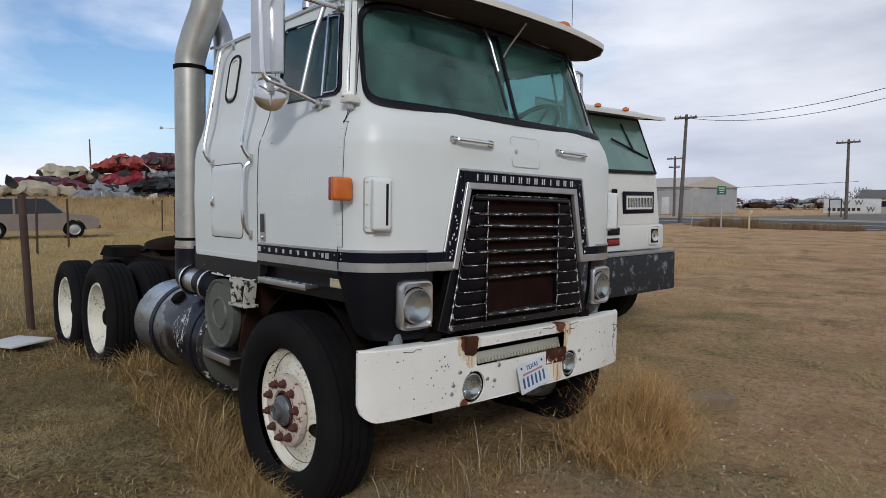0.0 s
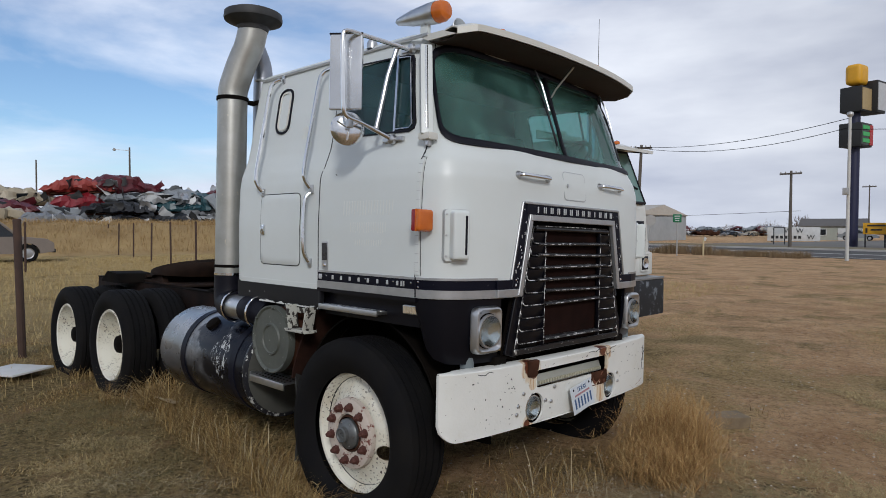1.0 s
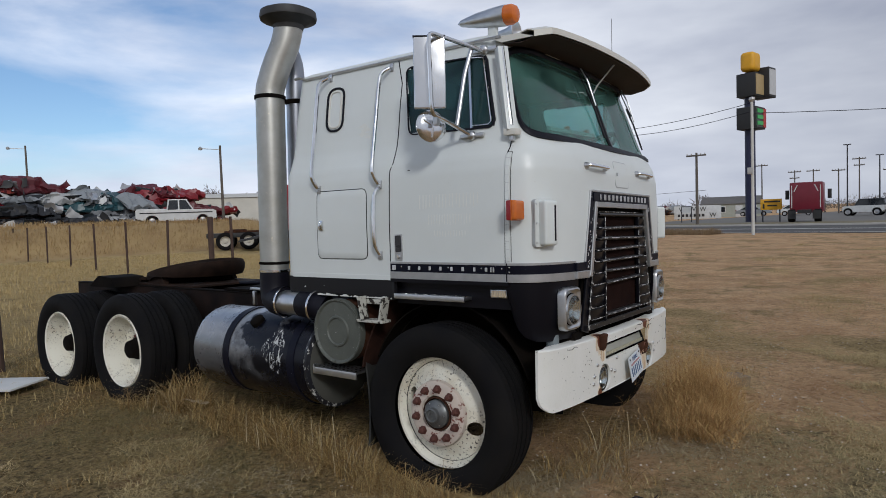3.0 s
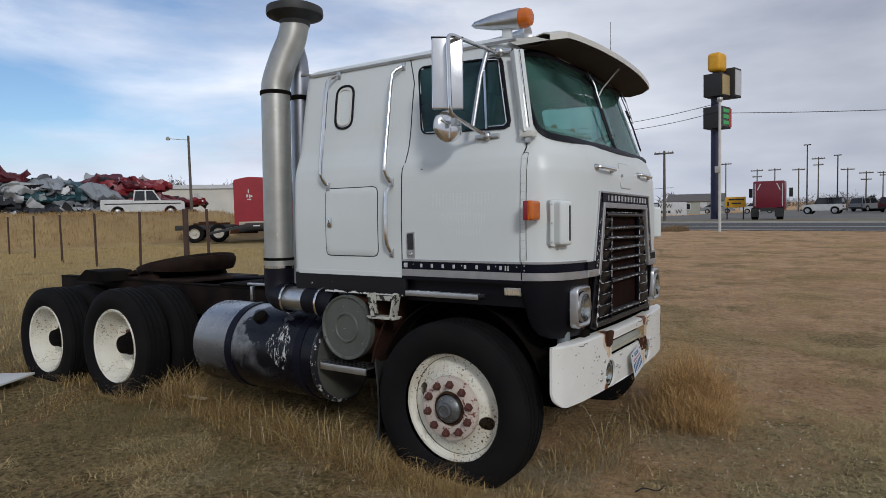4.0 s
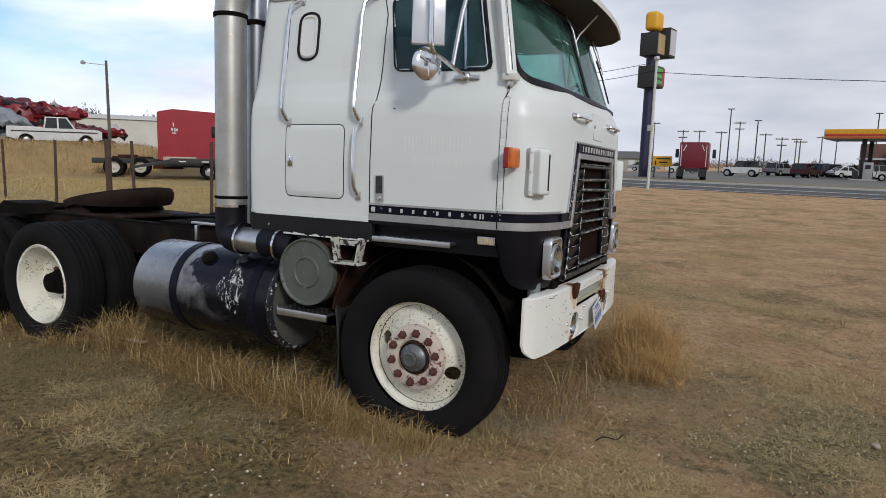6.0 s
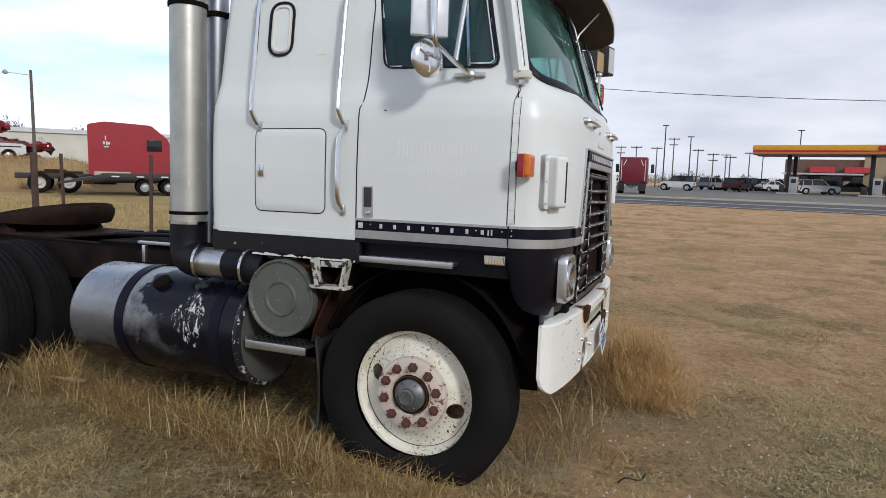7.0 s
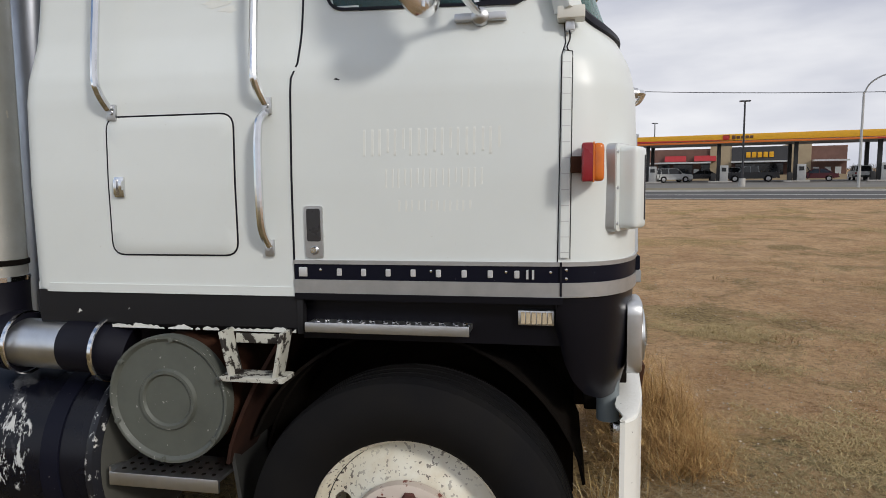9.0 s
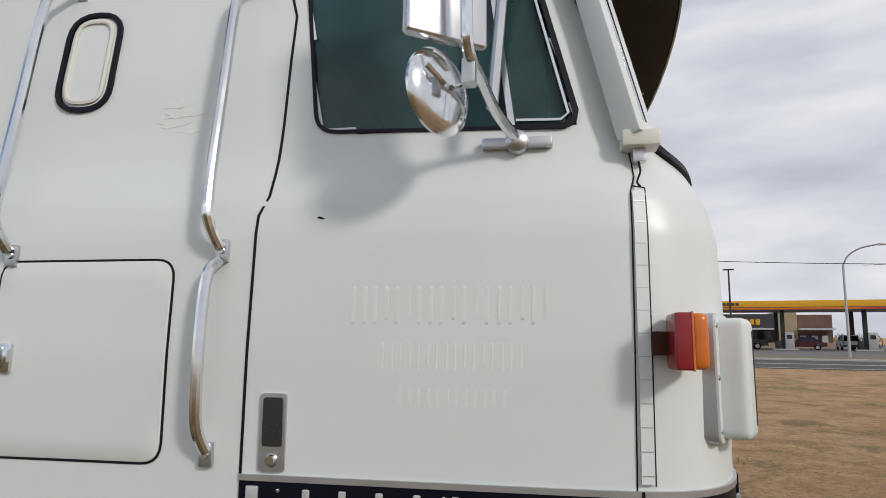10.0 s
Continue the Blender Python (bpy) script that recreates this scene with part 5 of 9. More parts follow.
part("tank_rim", lathe([(R_T - 0.02, 0.012), (R_T + 0.006, 0.0), (R_T + 0.006, -0.014), (R_T, -0.03)], 56, along((-1.03, TC.y, TC.z), (0, TC.y, TC.z))), chipped("rim_chipped", (0.014, 0.015, 0.02), 0.4, (0.6, 0.6, 0.58), 0.3, amount=(0.57, 0.62), scale=24), tank, "chipped tank end rim")
part("tank_end", lathe([(0, 0.006), (R_T - 0.06, 0.006), (R_T - 0.02, -0.002)], 48, along((-1.015, TC.y, TC.z), (0, TC.y, TC.z))), surface("tank_end", (0.055, 0.056, 0.050), 0.7, 0.1, vary=(0.10, 0.10, 0.085)), tank)
part("filler_cap", lathe([(0.052, 0), (0.052, 0.03), (0.04, 0.038), (0, 0.04)], 20, along((-1.66, TC.y - R_T * 0.62, TC.z + R_T * 0.76), (-1.66, TC.y - R_T * 0.62 - 0.62, TC.z + R_T * 0.76 + 0.76))), DARK, tank)

AC = Vector((-0.762, -1.052, 0.818))
cleaner = part("air_cleaner", lathe([(0.196, 0.0), (0.196, 0.34), (0.17, 0.36), (0, 0.36)], 44, along(AC + Vector((0, 0.03, 0)), AC + Vector((0, 1, 0)))), RUSTY, truck, "drum air cleaner with a green round cover")
cover = lathe([(0, 0.010), (0.078, 0.010), (0.084, 0.018), (0.094, 0.018), (0.100, 0.008), (0.185, 0.006), (0.196, 0.016), (0.204, 0.016), (0.206, 0.0), (0.204, -0.03)], 48, along(AC, AC + Vector((0, -1, 0))))
part("cover", cover, GREEN, cleaner, "grey green round steel cover")
for k in range(6):
    a = math.pi * k / 3 + 0.4
    part("cover_bolt", lathe([(0, 0.024), (0.008, 0.022), (0.009, 0.010)], 8, along(AC + Vector((0.195 * math.cos(a), 0.0, 0.195 * math.sin(a))), AC + Vector((0.195 * math.cos(a), -1.0, 0.195 * math.sin(a))))), GREEN, cleaner)

# intake stack: rubber elbow, metal sleeve, hose to the cleaner, tall pipe, bend and rain cap
SX, SY = -1.483, -0.952
stack = part("air_intake", tube([(SX, SY, z) for z in np.linspace(1.17, 2.40, 8)], 0.100, 36), STACK, truck, "tall weathered metal air intake stack")
part("elbow", tube(glide([(SX, SY, 1.19), (SX, SY, 1.06), (SX + 0.03, SY - 0.01, 0.985), (SX + 0.14, SY - 0.03, 0.965)], 6), 0.103, 28), SEAL, stack, "black ribbed rubber elbow")
part("sleeve", rod((SX + 0.13, SY - 0.03, 0.965), (SX + 0.36, SY - 0.045, 0.965), 0.083, segs=28), SATIN, stack, "dented aluminium sleeve")
part("hose", tube(glide([(SX + 0.34, SY - 0.045, 0.965), (SX + 0.44, SY - 0.045, 0.962), (SX + 0.53, SY - 0.02, 0.94)], 5), 0.088, 24), SEAL, stack, "black rubber hose")
for p, q in (((SX + 0.145, SY - 0.03, 0.965), (9, SY - 0.03, 0.965)), ((SX + 0.475, SY - 0.04, 0.955), (9, SY + 2.0, 0.5))):
    part("hose_clamp", lathe([(0.104, -0.008), (0.108, -0.006), (0.108, 0.006), (0.104, 0.008)], 28, along(p, q) if p[0] < SX + 0.2 else along(p, (9, SY - 0.04, 0.8))), CHROME, stack)
for z in (1.18, 1.235):
    part("hose_clamp", lathe([(0.1005, -0.010), (0.106, -0.008), (0.106, 0.008), (0.1005, 0.010)], 32, pose(SX, SY, z)), DARK if z > 1.2 else CHROME, stack)
part("stack_clamp", lathe([(0.1005, -0.014), (0.108, -0.012), (0.108, 0.012), (0.1005, 0.014)], 32, pose(SX, SY, 2.395)), DARK, stack, "dark clamp band")
bend = glide([(SX, SY, 2.39), (SX + 0.005, SY + 0.003, 2.47), (SX + 0.045, SY + 0.032, 2.62), (SX + 0.095, SY + 0.065, 2.76), (SX + 0.12, SY + 0.08, 2.88)], 8)
part("bend", tube(bend, 0.099, 36), STACK, stack, "bent upper stack pipe")
part("rain_cap", lathe([(0.100, 0.0), (0.108, 0.03), (0.150, 0.055), (0.193, 0.070), (0.197, 0.085), (0.193, 0.120), (0.16, 0.135), (0.0, 0.140)], 44, pose(SX + 0.12, SY + 0.08, 2.86)), surface("cap_dark", (0.022, 0.022, 0.023), 0.6, vary=(0.05, 0.05, 0.05), vscale=12), stack, "dark mushroom rain cap")
EX, EY = -1.488, -0.714
exhaust = part("exhaust_pipe", tube(glide([(EX, EY, 1.0), (EX, EY, 2.40), (EX, EY, 2.60), (EX, EY - 0.02, 2.70), (EX + 0.01, EY - 0.09, 2.82)], 8), 0.067, 28), PIPE2, truck, "grey exhaust pipe behind the cab")
part("strap", box((0.03, 0.24, 0.03), (EX - 0.005, -0.82, 2.395), 0.004), DARK, exhaust)
part("strap_band", lathe([(0.067, -0.017), (0.075, -0.014), (0.075, 0.014), (0.067, 0.017)], 24, pose(EX, EY, 2.40)), DARK, exhaust)
part("stack_stay", box((0.14, 0.03, 0.03), (-1.40, EY, 2.395), 0.004), DARK, exhaust)

# tank step, hanging step and mud flap
step = part("tank_step", box((0.385, 0.16, 0.012), (-0.785, -0.99, 0.568), 0.003), SATIN, truck, "perforated aluminium step beside the tank")
part("step_face", box((0.385, 0.010, 0.044), (-0.785, -1.073, 0.552), 0.003), SATIN, step)
part("step_end", prism([(0, 0), (0.15, 0), (0.15, 0.03), (0.02, 0.06), (0, 0.06)], 0.008, m=Matrix.Translation((-0.978, -1.075, 0.53)) @ pose(0, 0, 0, 90, 0, 90)), SATIN, step)
# the step's perforations, drawn as dark discs instead of open holes
for i in range(10):
    for j in range(3):
        part("stud", lathe([(0.008, 0), (0.007, 0.004), (0.004, 0.004), (0, 0.003)], 10, pose(-0.945 + i * 0.0355, -1.045 + j * 0.04, 0.5715)), DARK, step)
hang = bmesh.new()
for x in (-0.55, -0.37):
    slant = 0.02 if x < -0.4 else -0.02
    hang = join(hang, box((0.012, 0.07, 0.15), (x + slant * 0.3, -1.055, 0.975), 0.003, (0, -12 if x < -0.4 else 12, 0)))
box((0.205, 0.085, 0.016), (-0.46, -1.055, 0.905), 0.003, bm=hang)
box((0.165, 0.010, 0.03), (-0.46, -1.02, 1.015), 0.003, bm=hang)
part("hanging_step", hang, chipped("step_white", (0.52, 0.52, 0.46), 0.5, (0.03, 0.025, 0.022), 0.0, amount=(0.50, 0.54), scale=26), truck, "chipped white hanging step bracket")
flap_y = np.linspace(-1.0, -0.72, 7)
part("mud_flap", sheet([[Vector((-0.590 + 0.03 * math.sin(z * 5) + 0.012 * math.sin(y * 30), y, z)) for y in flap_y] for z in np.linspace(0.10, 0.66, 10)], 0.012), surface("flap_rubber", (0.018, 0.019, 0.018), 0.75, vary=(0.040, 0.040, 0.037), vscale=6), truck, "grey black rubber mud flap")
SPLASH = surface("splash_dark", (0.014, 0.008, 0.007), 0.85, shine=0.1, vary=(0.050, 0.022, 0.015), vscale=6)
part("splash_panel", sheet([[Vector((-0.585 + 0.20 * t ** 1.4, y, 0.60 + 0.42 * t)) for y in np.linspace(-1.02, -0.50, 6)] for t in np.linspace(0, 1, 8)], 0.012), SPLASH, truck, "dark rusty splash panel behind the front wheel")
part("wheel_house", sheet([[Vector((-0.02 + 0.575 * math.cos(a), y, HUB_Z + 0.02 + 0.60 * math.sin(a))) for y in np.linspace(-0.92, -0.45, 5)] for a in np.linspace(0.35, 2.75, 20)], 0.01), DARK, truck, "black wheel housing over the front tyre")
# added dark sheet: blocks light and stands for the deep shade under the cab
part("shade_panel", sheet([[Vector((x, -0.50 - 0.02 * math.sin(x * 9), z)) for x in np.linspace(-1.05, 0.50, 10)] for z in np.linspace(0.34, 1.14, 5)], 0.012), DARK, truck, "dark panel added below the cab for the shade under it")
# unseen tank, added to keep light from the far side off the ground
part("added_far_tank", lathe([(0, 0), (R_T - 0.02, 0.01), (R_T, 0.045), (R_T, 1.255), (R_T - 0.02, 1.29), (0, 1.30)], 32, along((-2.33, 0.77, 0.56), (0, 0.77, 0.56))), DARK, truck, "dark unseen tank added on the far side to block light")

# ---------------------------------------------------------------- mirrors, both sides
def mirror_set(s):
    f = lambda x, y, z: Vector((x, s * y, z))
    arm = part("mirror_arm", tube(glide([f(0.250, 0.905, 2.425), f(0.175, 1.13, 2.455), f(0.155, 1.235, 2.458), f(0.148, 1.255, 2.42), f(0.150, 1.252, 2.28), f(0.150, 1.245, 2.10), f(0.152, 1.225, 2.045), f(0.165, 1.16, 2.025), f(0.185, 1.075, 1.995), f(0.222, 1.00, 1.958)], 6), 0.0115, 10), CHROME, truck, "chrome tubular mirror arm")
    part("stay", tube([f(0.215, 0.955, 2.435), f(0.195, 1.00, 2.28), f(0.178, 1.055, 2.005)], 0.0125, 10), SATIN, arm)
    for x, z, l in ((0.255, 2.432, 0.16), (0.225, 1.953, 0.15)):
        p = skin_side(x, z, 0.012)
        foot = box((l, 0.022, 0.024), (p.x, s * abs(p.y), z), 0.006)
        lathe([(0.026, 0), (0.024, 0.02), (0.014, 0.028), (0, 0.03)], 14, along((p.x, s * abs(p.y), z), (p.x, s * 9, z)), foot)
        part("foot", foot, SATIN, arm)
    m = Matrix.Translation(f(0.104, 1.195, 2.272)) @ pose(0, 0, 0, 0, 0, s * 54)
    head = part("mirror_head", box((0.030, 0.168, 0.378), (0, 0, 0), 0.010, segs=3), surface("mirror_back", (0.70, 0.71, 0.72), 0.2, 0.9, vary=(0.56, 0.57, 0.58), vscale=4) if "mirror_back" not in bpy.data.materials else bpy.data.materials["mirror_back"], arm, "tall polished steel mirror back", m)
    part("mirror_cap", box((0.034, 0.172, 0.008), (0, 0, 0.190), 0.002), SEAL, arm, "", m)
    part("mirror_face", box((0.002, 0.152, 0.358), (-0.0165, 0, 0), 0.0), CHROME, arm, "", m)
    c = f(0.093, 1.172, 1.997)
    aim = c + Vector((math.cos(radians(32)), s * math.sin(radians(32)), 0.02))
    disc = part("convex_mirror", lathe([(0, 0.016), (0.03, 0.015), (0.06, 0.010), (0.080, 0.002), (0.086, -0.004), (0.086, -0.010), (0.078, -0.012), (0, -0.020)], 36, along(c, aim)), CHROME, arm, "round chrome convex mirror")
    # three chrome spokes modelled in place of radial reflection lines on the disc
    for k in range(3):
        a = 2 * math.pi * k / 3 + 0.5
        part("rib", rod(along(c, aim) @ Vector((0.012 * math.cos(a), 0.012 * math.sin(a), 0.017)), along(c, aim) @ Vector((0.062 * math.cos(a), 0.062 * math.sin(a), 0.011)), 0.005, segs=8), CHROME, arm)
    part("bracket", box((0.026, 0.03, 0.05), f(0.150, 1.205, 2.015), 0.005), SATIN, arm)


mirror_set(-1)
mirror_set(1)

# drip channel fairing on the front post
for s in (-1,):
    a0, a1 = Vector((0.470, s * 0.985, 1.950)), Vector((0.372, s * 0.905, 2.415))
    d = a1 - a0
    m = Matrix.Translation((a0 + a1) / 2) @ d.to_track_quat("Z", "Y").to_matrix().to_4x4()
    pillar = part("post_channel", box((0.060, 0.056, d.length), (0, 0, 0), 0.006), WHITE, truck, "white channel on the front post", m)
    part("groove", box((0.008, 0.060, d.length * 0.94), (0.004, 0.0, 0.01), 0.003), CHROME, pillar)
    # black strip drawn in for the shade inside the groove
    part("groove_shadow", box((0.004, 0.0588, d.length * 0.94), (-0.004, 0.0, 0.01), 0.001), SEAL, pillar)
    part("post_foot", box((0.075, 0.062, 0.034), (a0.x + 0.006, a0.y - s * 0.004, a0.z - 0.004), 0.005), CREAM, truck)
    part("tab", box((0.026, 0.024, 0.03), (a0.x + 0.004, a0.y - s * 0.006, a0.z - 0.035), 0.003), SATIN, truck)
    part("lamp_wire", tube(glide([(a0.x, a0.y, a0.z - 0.04), (a0.x + 0.004, a0.y + s * 0.008, a0.z - 0.07), (a0.x - 0.004, s * 1.000, a0.z - 0.095), (0.470, s * 1.012, 1.842)], 5), 0.0022, 6), SEAL, truck)

# wipers and visor stays
part("visor_stay", tube([Vector((0.640, 0.045, 2.470)), skin_front(0.02, 2.35, 0.05), skin_front(0.0, 2.30, 0.016)], 0.0055, 8), SATIN, truck, "thin bright visor stay")
for y0, y1 in ((-0.125, -0.075), (0.66, 0.70)):
    arm = part("wiper", tube([skin_front(y0, 2.44, 0.03), skin_front(y0 + 0.2 * (y1 - y0), 2.35, 0.045), skin_front(y0 + 0.6 * (y1 - y0), 2.20, 0.035)], 0.0055, 6), SATIN, truck, "bright windscreen wiper arm with a black blade")
    part("blade", tube([skin_front(y0 + 0.3 * (y1 - y0), 2.30, 0.016), skin_front(y0 + 0.6 * (y1 - y0), 2.18, 0.022), skin_front(y1, 1.995, 0.016)], 0.0065, 6), SEAL, arm)
    part("link", tube([skin_front(y0 - 0.045, 2.42, 0.02), skin_front(y0 + 0.5 * (y1 - y0) - 0.012, 2.24, 0.03)], 0.004, 6), SEAL, arm)

# ---------------------------------------------------------------- on the roof
def torpedo(y):
    tl = part("torpedo_lamp", lathe([(0, 0), (0.02, 0.03), (0.042, 0.14), (0.055, 0.26), (0.058, 0.325), (0.056, 0.33)], 28, along((0.02, y, 2.640), (0.64, y, 2.610))), SATIN, truck, "grey bullet shaped marker lamp")
    part("amber_lens", lathe([(0.055, 0.33), (0.055, 0.365), (0.045, 0.388), (0.03, 0.396), (0, 0.397)], 24, along((0.02, y, 2.640), (0.64, y, 2.610))), AMBER, tl, "amber lens")
    part("pedestal", box((0.06, 0.024, 0.07), (0.26, y, 2.555), 0.008), WHITE, tl)


torpedo(-0.80)
torpedo(0.72)
for y in (-0.53, 0.55):
    horn = part("air_horn", lathe([(0.014, 0), (0.018, 0.30), (0.03, 0.40), (0.052, 0.45), (0.062, 0.462), (0.058, 0.465), (0.045, 0.45), (0.0, 0.41)], 26, along((-0.20, y, 2.605), (0.6, y, 2.635))), SATIN, truck, "grey trumpet air horn")
    part("bracket", box((0.05, 0.05, 0.09), (0.02, y, 2.575), 0.008), SATIN, horn)
for y in (-0.46, -0.20, 0.06):
    mk = part("roof_marker", lathe([(0.036, 0), (0.036, 0.012), (0.0, 0.012)], 20, pose(0.50, y, 2.545)), RUSTY, truck, "small amber roof marker lamp")
    part("amber_lens", lathe([(0.032, 0.01), (0.030, 0.030), (0.018, 0.042), (0, 0.045)], 20, pose(0.50, y, 2.545)), AMBER, mk)
part("roof_vent_lamp", lathe([(0.03, 0), (0.03, 0.03), (0.02, 0.05), (0, 0.055)], 18, pose(-0.10, -0.86, 2.505)), SATIN, truck)
part("antenna", rod((0.29, 0.93, 2.30), (0.29, 0.93, 3.06), 0.003, 0.0015, 6), DARK, truck, "thin whip antenna")

# ---------------------------------------------------------------- inside the cab
part("bulkhead", prism([(-0.97, 1.22), (0.97, 1.22), (0.97, 1.80), (0.92, 2.02), (0.845, 2.46), (-0.845, 2.46), (-0.92, 2.02), (-0.97, 1.80)], 0.04, m=Matrix.Translation((-0.44, 0, 0)) @ pose(0, 0, 0, 90, 0, 90)), CABIN, truck)
part("cab_lining", box((0.70, 1.66, 0.02), (-0.06, 0, 2.470)), CABIN, truck)
part("dashboard", box((0.26, 1.56, 0.30), (0.40, 0, 1.79), 0.05, segs=3), CABIN, truck, "dark dashboard behind the windscreen")
part("doghouse", box((0.75, 0.62, 0.62), (0.05, 0, 1.48), 0.06), CABIN, truck)
for y in (-0.58, 0.58):
    seat = part("cab_seat", box((0.46, 0.50, 0.16), (-0.05, y, 1.62), 0.05, segs=3), SEATCLOTH, truck, "dark cloth cab seat")
    part("backrest", box((0.14, 0.48, 0.58), (-0.28, y, 1.94), 0.05, (0, -8, 0), 3), SEATCLOTH, seat)
wheel_m = Matrix.Translation((0.30, 0.52, 1.99)) @ pose(0, 0, 0, 0, -38, 0)
rim_pts = [wheel_m @ Vector((0.185 * math.cos(2 * math.pi * k / 36), 0.185 * math.sin(2 * math.pi * k / 36), 0)) for k in range(37)]
sw = part("steering_wheel", tube(rim_pts, 0.014, 8), SEAL, truck, "black steering wheel")
for k in range(3):
    a = 2 * math.pi * k / 3
    part("spoke", rod(wheel_m @ Vector((0, 0, -0.02)), wheel_m @ Vector((0.185 * math.cos(a), 0.185 * math.sin(a), 0)), 0.01, segs=6), SEAL, sw)
part("column", rod(wheel_m @ Vector((0, 0, 0)), wheel_m @ Vector((0, 0, -0.3)), 0.03), SEAL, sw)

# ---------------------------------------------------------------- ground
GROUND = 0.03


def ground_z(x, y):
    """Small unevenness: swells, lumps and clods near the truck, level far away."""
    d = math.hypot(x, y)
    z = GROUND + 0.020 * noise.noise((x * 0.7, y * 0.7, 0)) + 0.008 * noise.noise((x * 3.1, y * 3.1, 4))
    if d < 14:
        near = min(1.0, (14 - d) / 6)
        z += near * (0.007 * noise.noise((x * 7.3, y * 7.3, 9)) + 0.0045 * noise.noise((x * 17.0, y * 17.0, 2)))
    if d > 60:
        z *= max(0.0, 1 - (d - 60) / 40)
    return z


_n = Nodes("ground_dirt")
_big = _n.noise(0.32, 6.0, 0.6)
_mid = _n.noise(1.6, 7.0, 0.7)
_patch = _n.noise(0.75, 9.0, 0.72, distort=0.6)
_fine = _n.noise(26.0, 7.0, 0.75)
_clod = _n.noise(11.0, 7.0, 0.8)
_peb = _n.noise(85.0, 2.0, 0.5)
_long = _n.noise(0.55, 7.0, 0.68, co=_n.scaled((0.75, 1.2, 1.0)))      # wheel tracks and wash lines
_sep = _n.node("ShaderNodeSeparateXYZ")
_n.link(_n.co, _sep.inputs[0])
# bare soil: reddish brown, crusted, with paler worn tracks and darker clods
_dirt = _n.mix(_n.ramp(_mid, 0.36, 0.64), (0.510, 0.305, 0.155), (0.715, 0.470, 0.258))
_dirt = _n.mix(_n.math("MULTIPLY", _n.ramp(_clod, 0.50, 0.63), 0.75), _dirt, (0.300, 0.168, 0.080))
_dirt = _n.mix(_n.math("MULTIPLY", _n.ramp(_fine, 0.53, 0.66), 0.75), _dirt, (0.180, 0.096, 0.044))
_dirt = _n.mix(_n.math("MULTIPLY", _n.ramp(_fine, 0.46, 0.36), 0.35), _dirt, (0.680, 0.490, 0.320))
_dirt = _n.mix(_n.math("MULTIPLY", _n.ramp(_long, 0.52, 0.66), 0.38), _dirt, (0.260, 0.150, 0.074))
_dirt = _n.mix(_n.math("MULTIPLY", _n.ramp(_long, 0.48, 0.32), 0.28), _dirt, (0.620, 0.435, 0.270))
_dirt = _n.mix(_n.ramp(_peb, 0.66, 0.69), _dirt, (0.700, 0.580, 0.450))
# matted dead grass: straw over grey-green, broken up at a hand's width
_straw = _n.mix(_n.ramp(_fine, 0.42, 0.62), (0.370, 0.268, 0.118), (0.080, 0.056, 0.025))
_straw = _n.mix(_n.math("MULTIPLY", _n.ramp(_clod, 0.50, 0.66), 0.65), _straw, (0.120, 0.105, 0.052))
_straw = _n.mix(_n.math("MULTIPLY", _n.ramp(_mid, 0.52, 0.64), 0.80), _straw, (0.300, 0.182, 0.098))
# the bare lot lies ahead and to the left of the truck; grass behind and on the right
_lot = _n.math("ADD", _n.math("MULTIPLY", _sep.outputs["Y"], 0.30), _n.math("MULTIPLY", _sep.outputs["X"], 0.42))
_lot = _n.math("ADD", _lot, _n.math("MULTIPLY", _n.math("SUBTRACT", _big, 0.5), 5.0))
_lot = _n.math("ADD", _lot, _n.math("MULTIPLY", _n.math("SUBTRACT", _patch, 0.5), 3.0))
_far = _n.ramp(_n.math("MULTIPLY", _sep.outputs["X"], -1.0), 4.0, 12.0)
_straw = _n.mix(_far, _straw, _n.mix(_n.ramp(_mid, 0.35, 0.65), (0.455, 0.345, 0.160), (0.36, 0.258, 0.115)))
_col = _n.mix(_n.ramp(_lot, -0.7, 0.5), _straw, _dirt)
_gold = _n.math("MULTIPLY", _n.blob([(-0.3, 3.2, 0.03, 1.5), (-1.2, 4.8, 0.03, 1.6), (0.5, 2.0, 0.03, 0.7), (1.1, 3.9, 0.03, 0.9)]), _n.ramp(_patch, 0.40, 0.52))
_col = _n.mix(_n.math("MULTIPLY", _gold, 0.8), _col, _n.mix(_n.ramp(_fine, 0.42, 0.62), (0.520, 0.390, 0.185), (0.240, 0.165, 0.075)))
_tuft = _n.math("MULTIPLY", _n.ramp(_patch, 0.52, 0.60), 0.85)
_col = _n.mix(_tuft, _col, _n.mix(_n.ramp(_fine, 0.42, 0.62), (0.400, 0.292, 0.135), (0.130, 0.088, 0.040)))
# a worn green-grey patch of turf ahead of the bumper
_turf = _n.blob([(1.75, 0.10, 0.03, 0.95), (2.35, 0.55, 0.03, 0.75), (1.50, -0.35, 0.03, 0.55)])
_col = _n.mix(_n.math("MULTIPLY", _n.math("MULTIPLY", _turf, 0.75), _n.ramp(_patch, 0.44, 0.54)), _col, _n.mix(_n.ramp(_fine, 0.42, 0.60), (0.330, 0.275, 0.140), (0.110, 0.096, 0.050)))
_n.bump(_n.math("ADD", _n.math("ADD", _fine, _n.math("MULTIPLY", _clod, 1.4)), _n.math("MULTIPLY", _mid, 1.2)), 1.0, 0.05)
GROUNDMAT = _n.set(_col, 0.95, shine=0.15)


def spread(lo, hi, near, count):
    """Grid lines, close together near zero, wide apart far away."""
    t = np.linspace(-1, 1, count)
    v = np.sinh(t * 8.6) / np.sinh(8.6)
    return [float(near + (hi - near) * q if q > 0 else near + (near - lo) * q) for q in v]


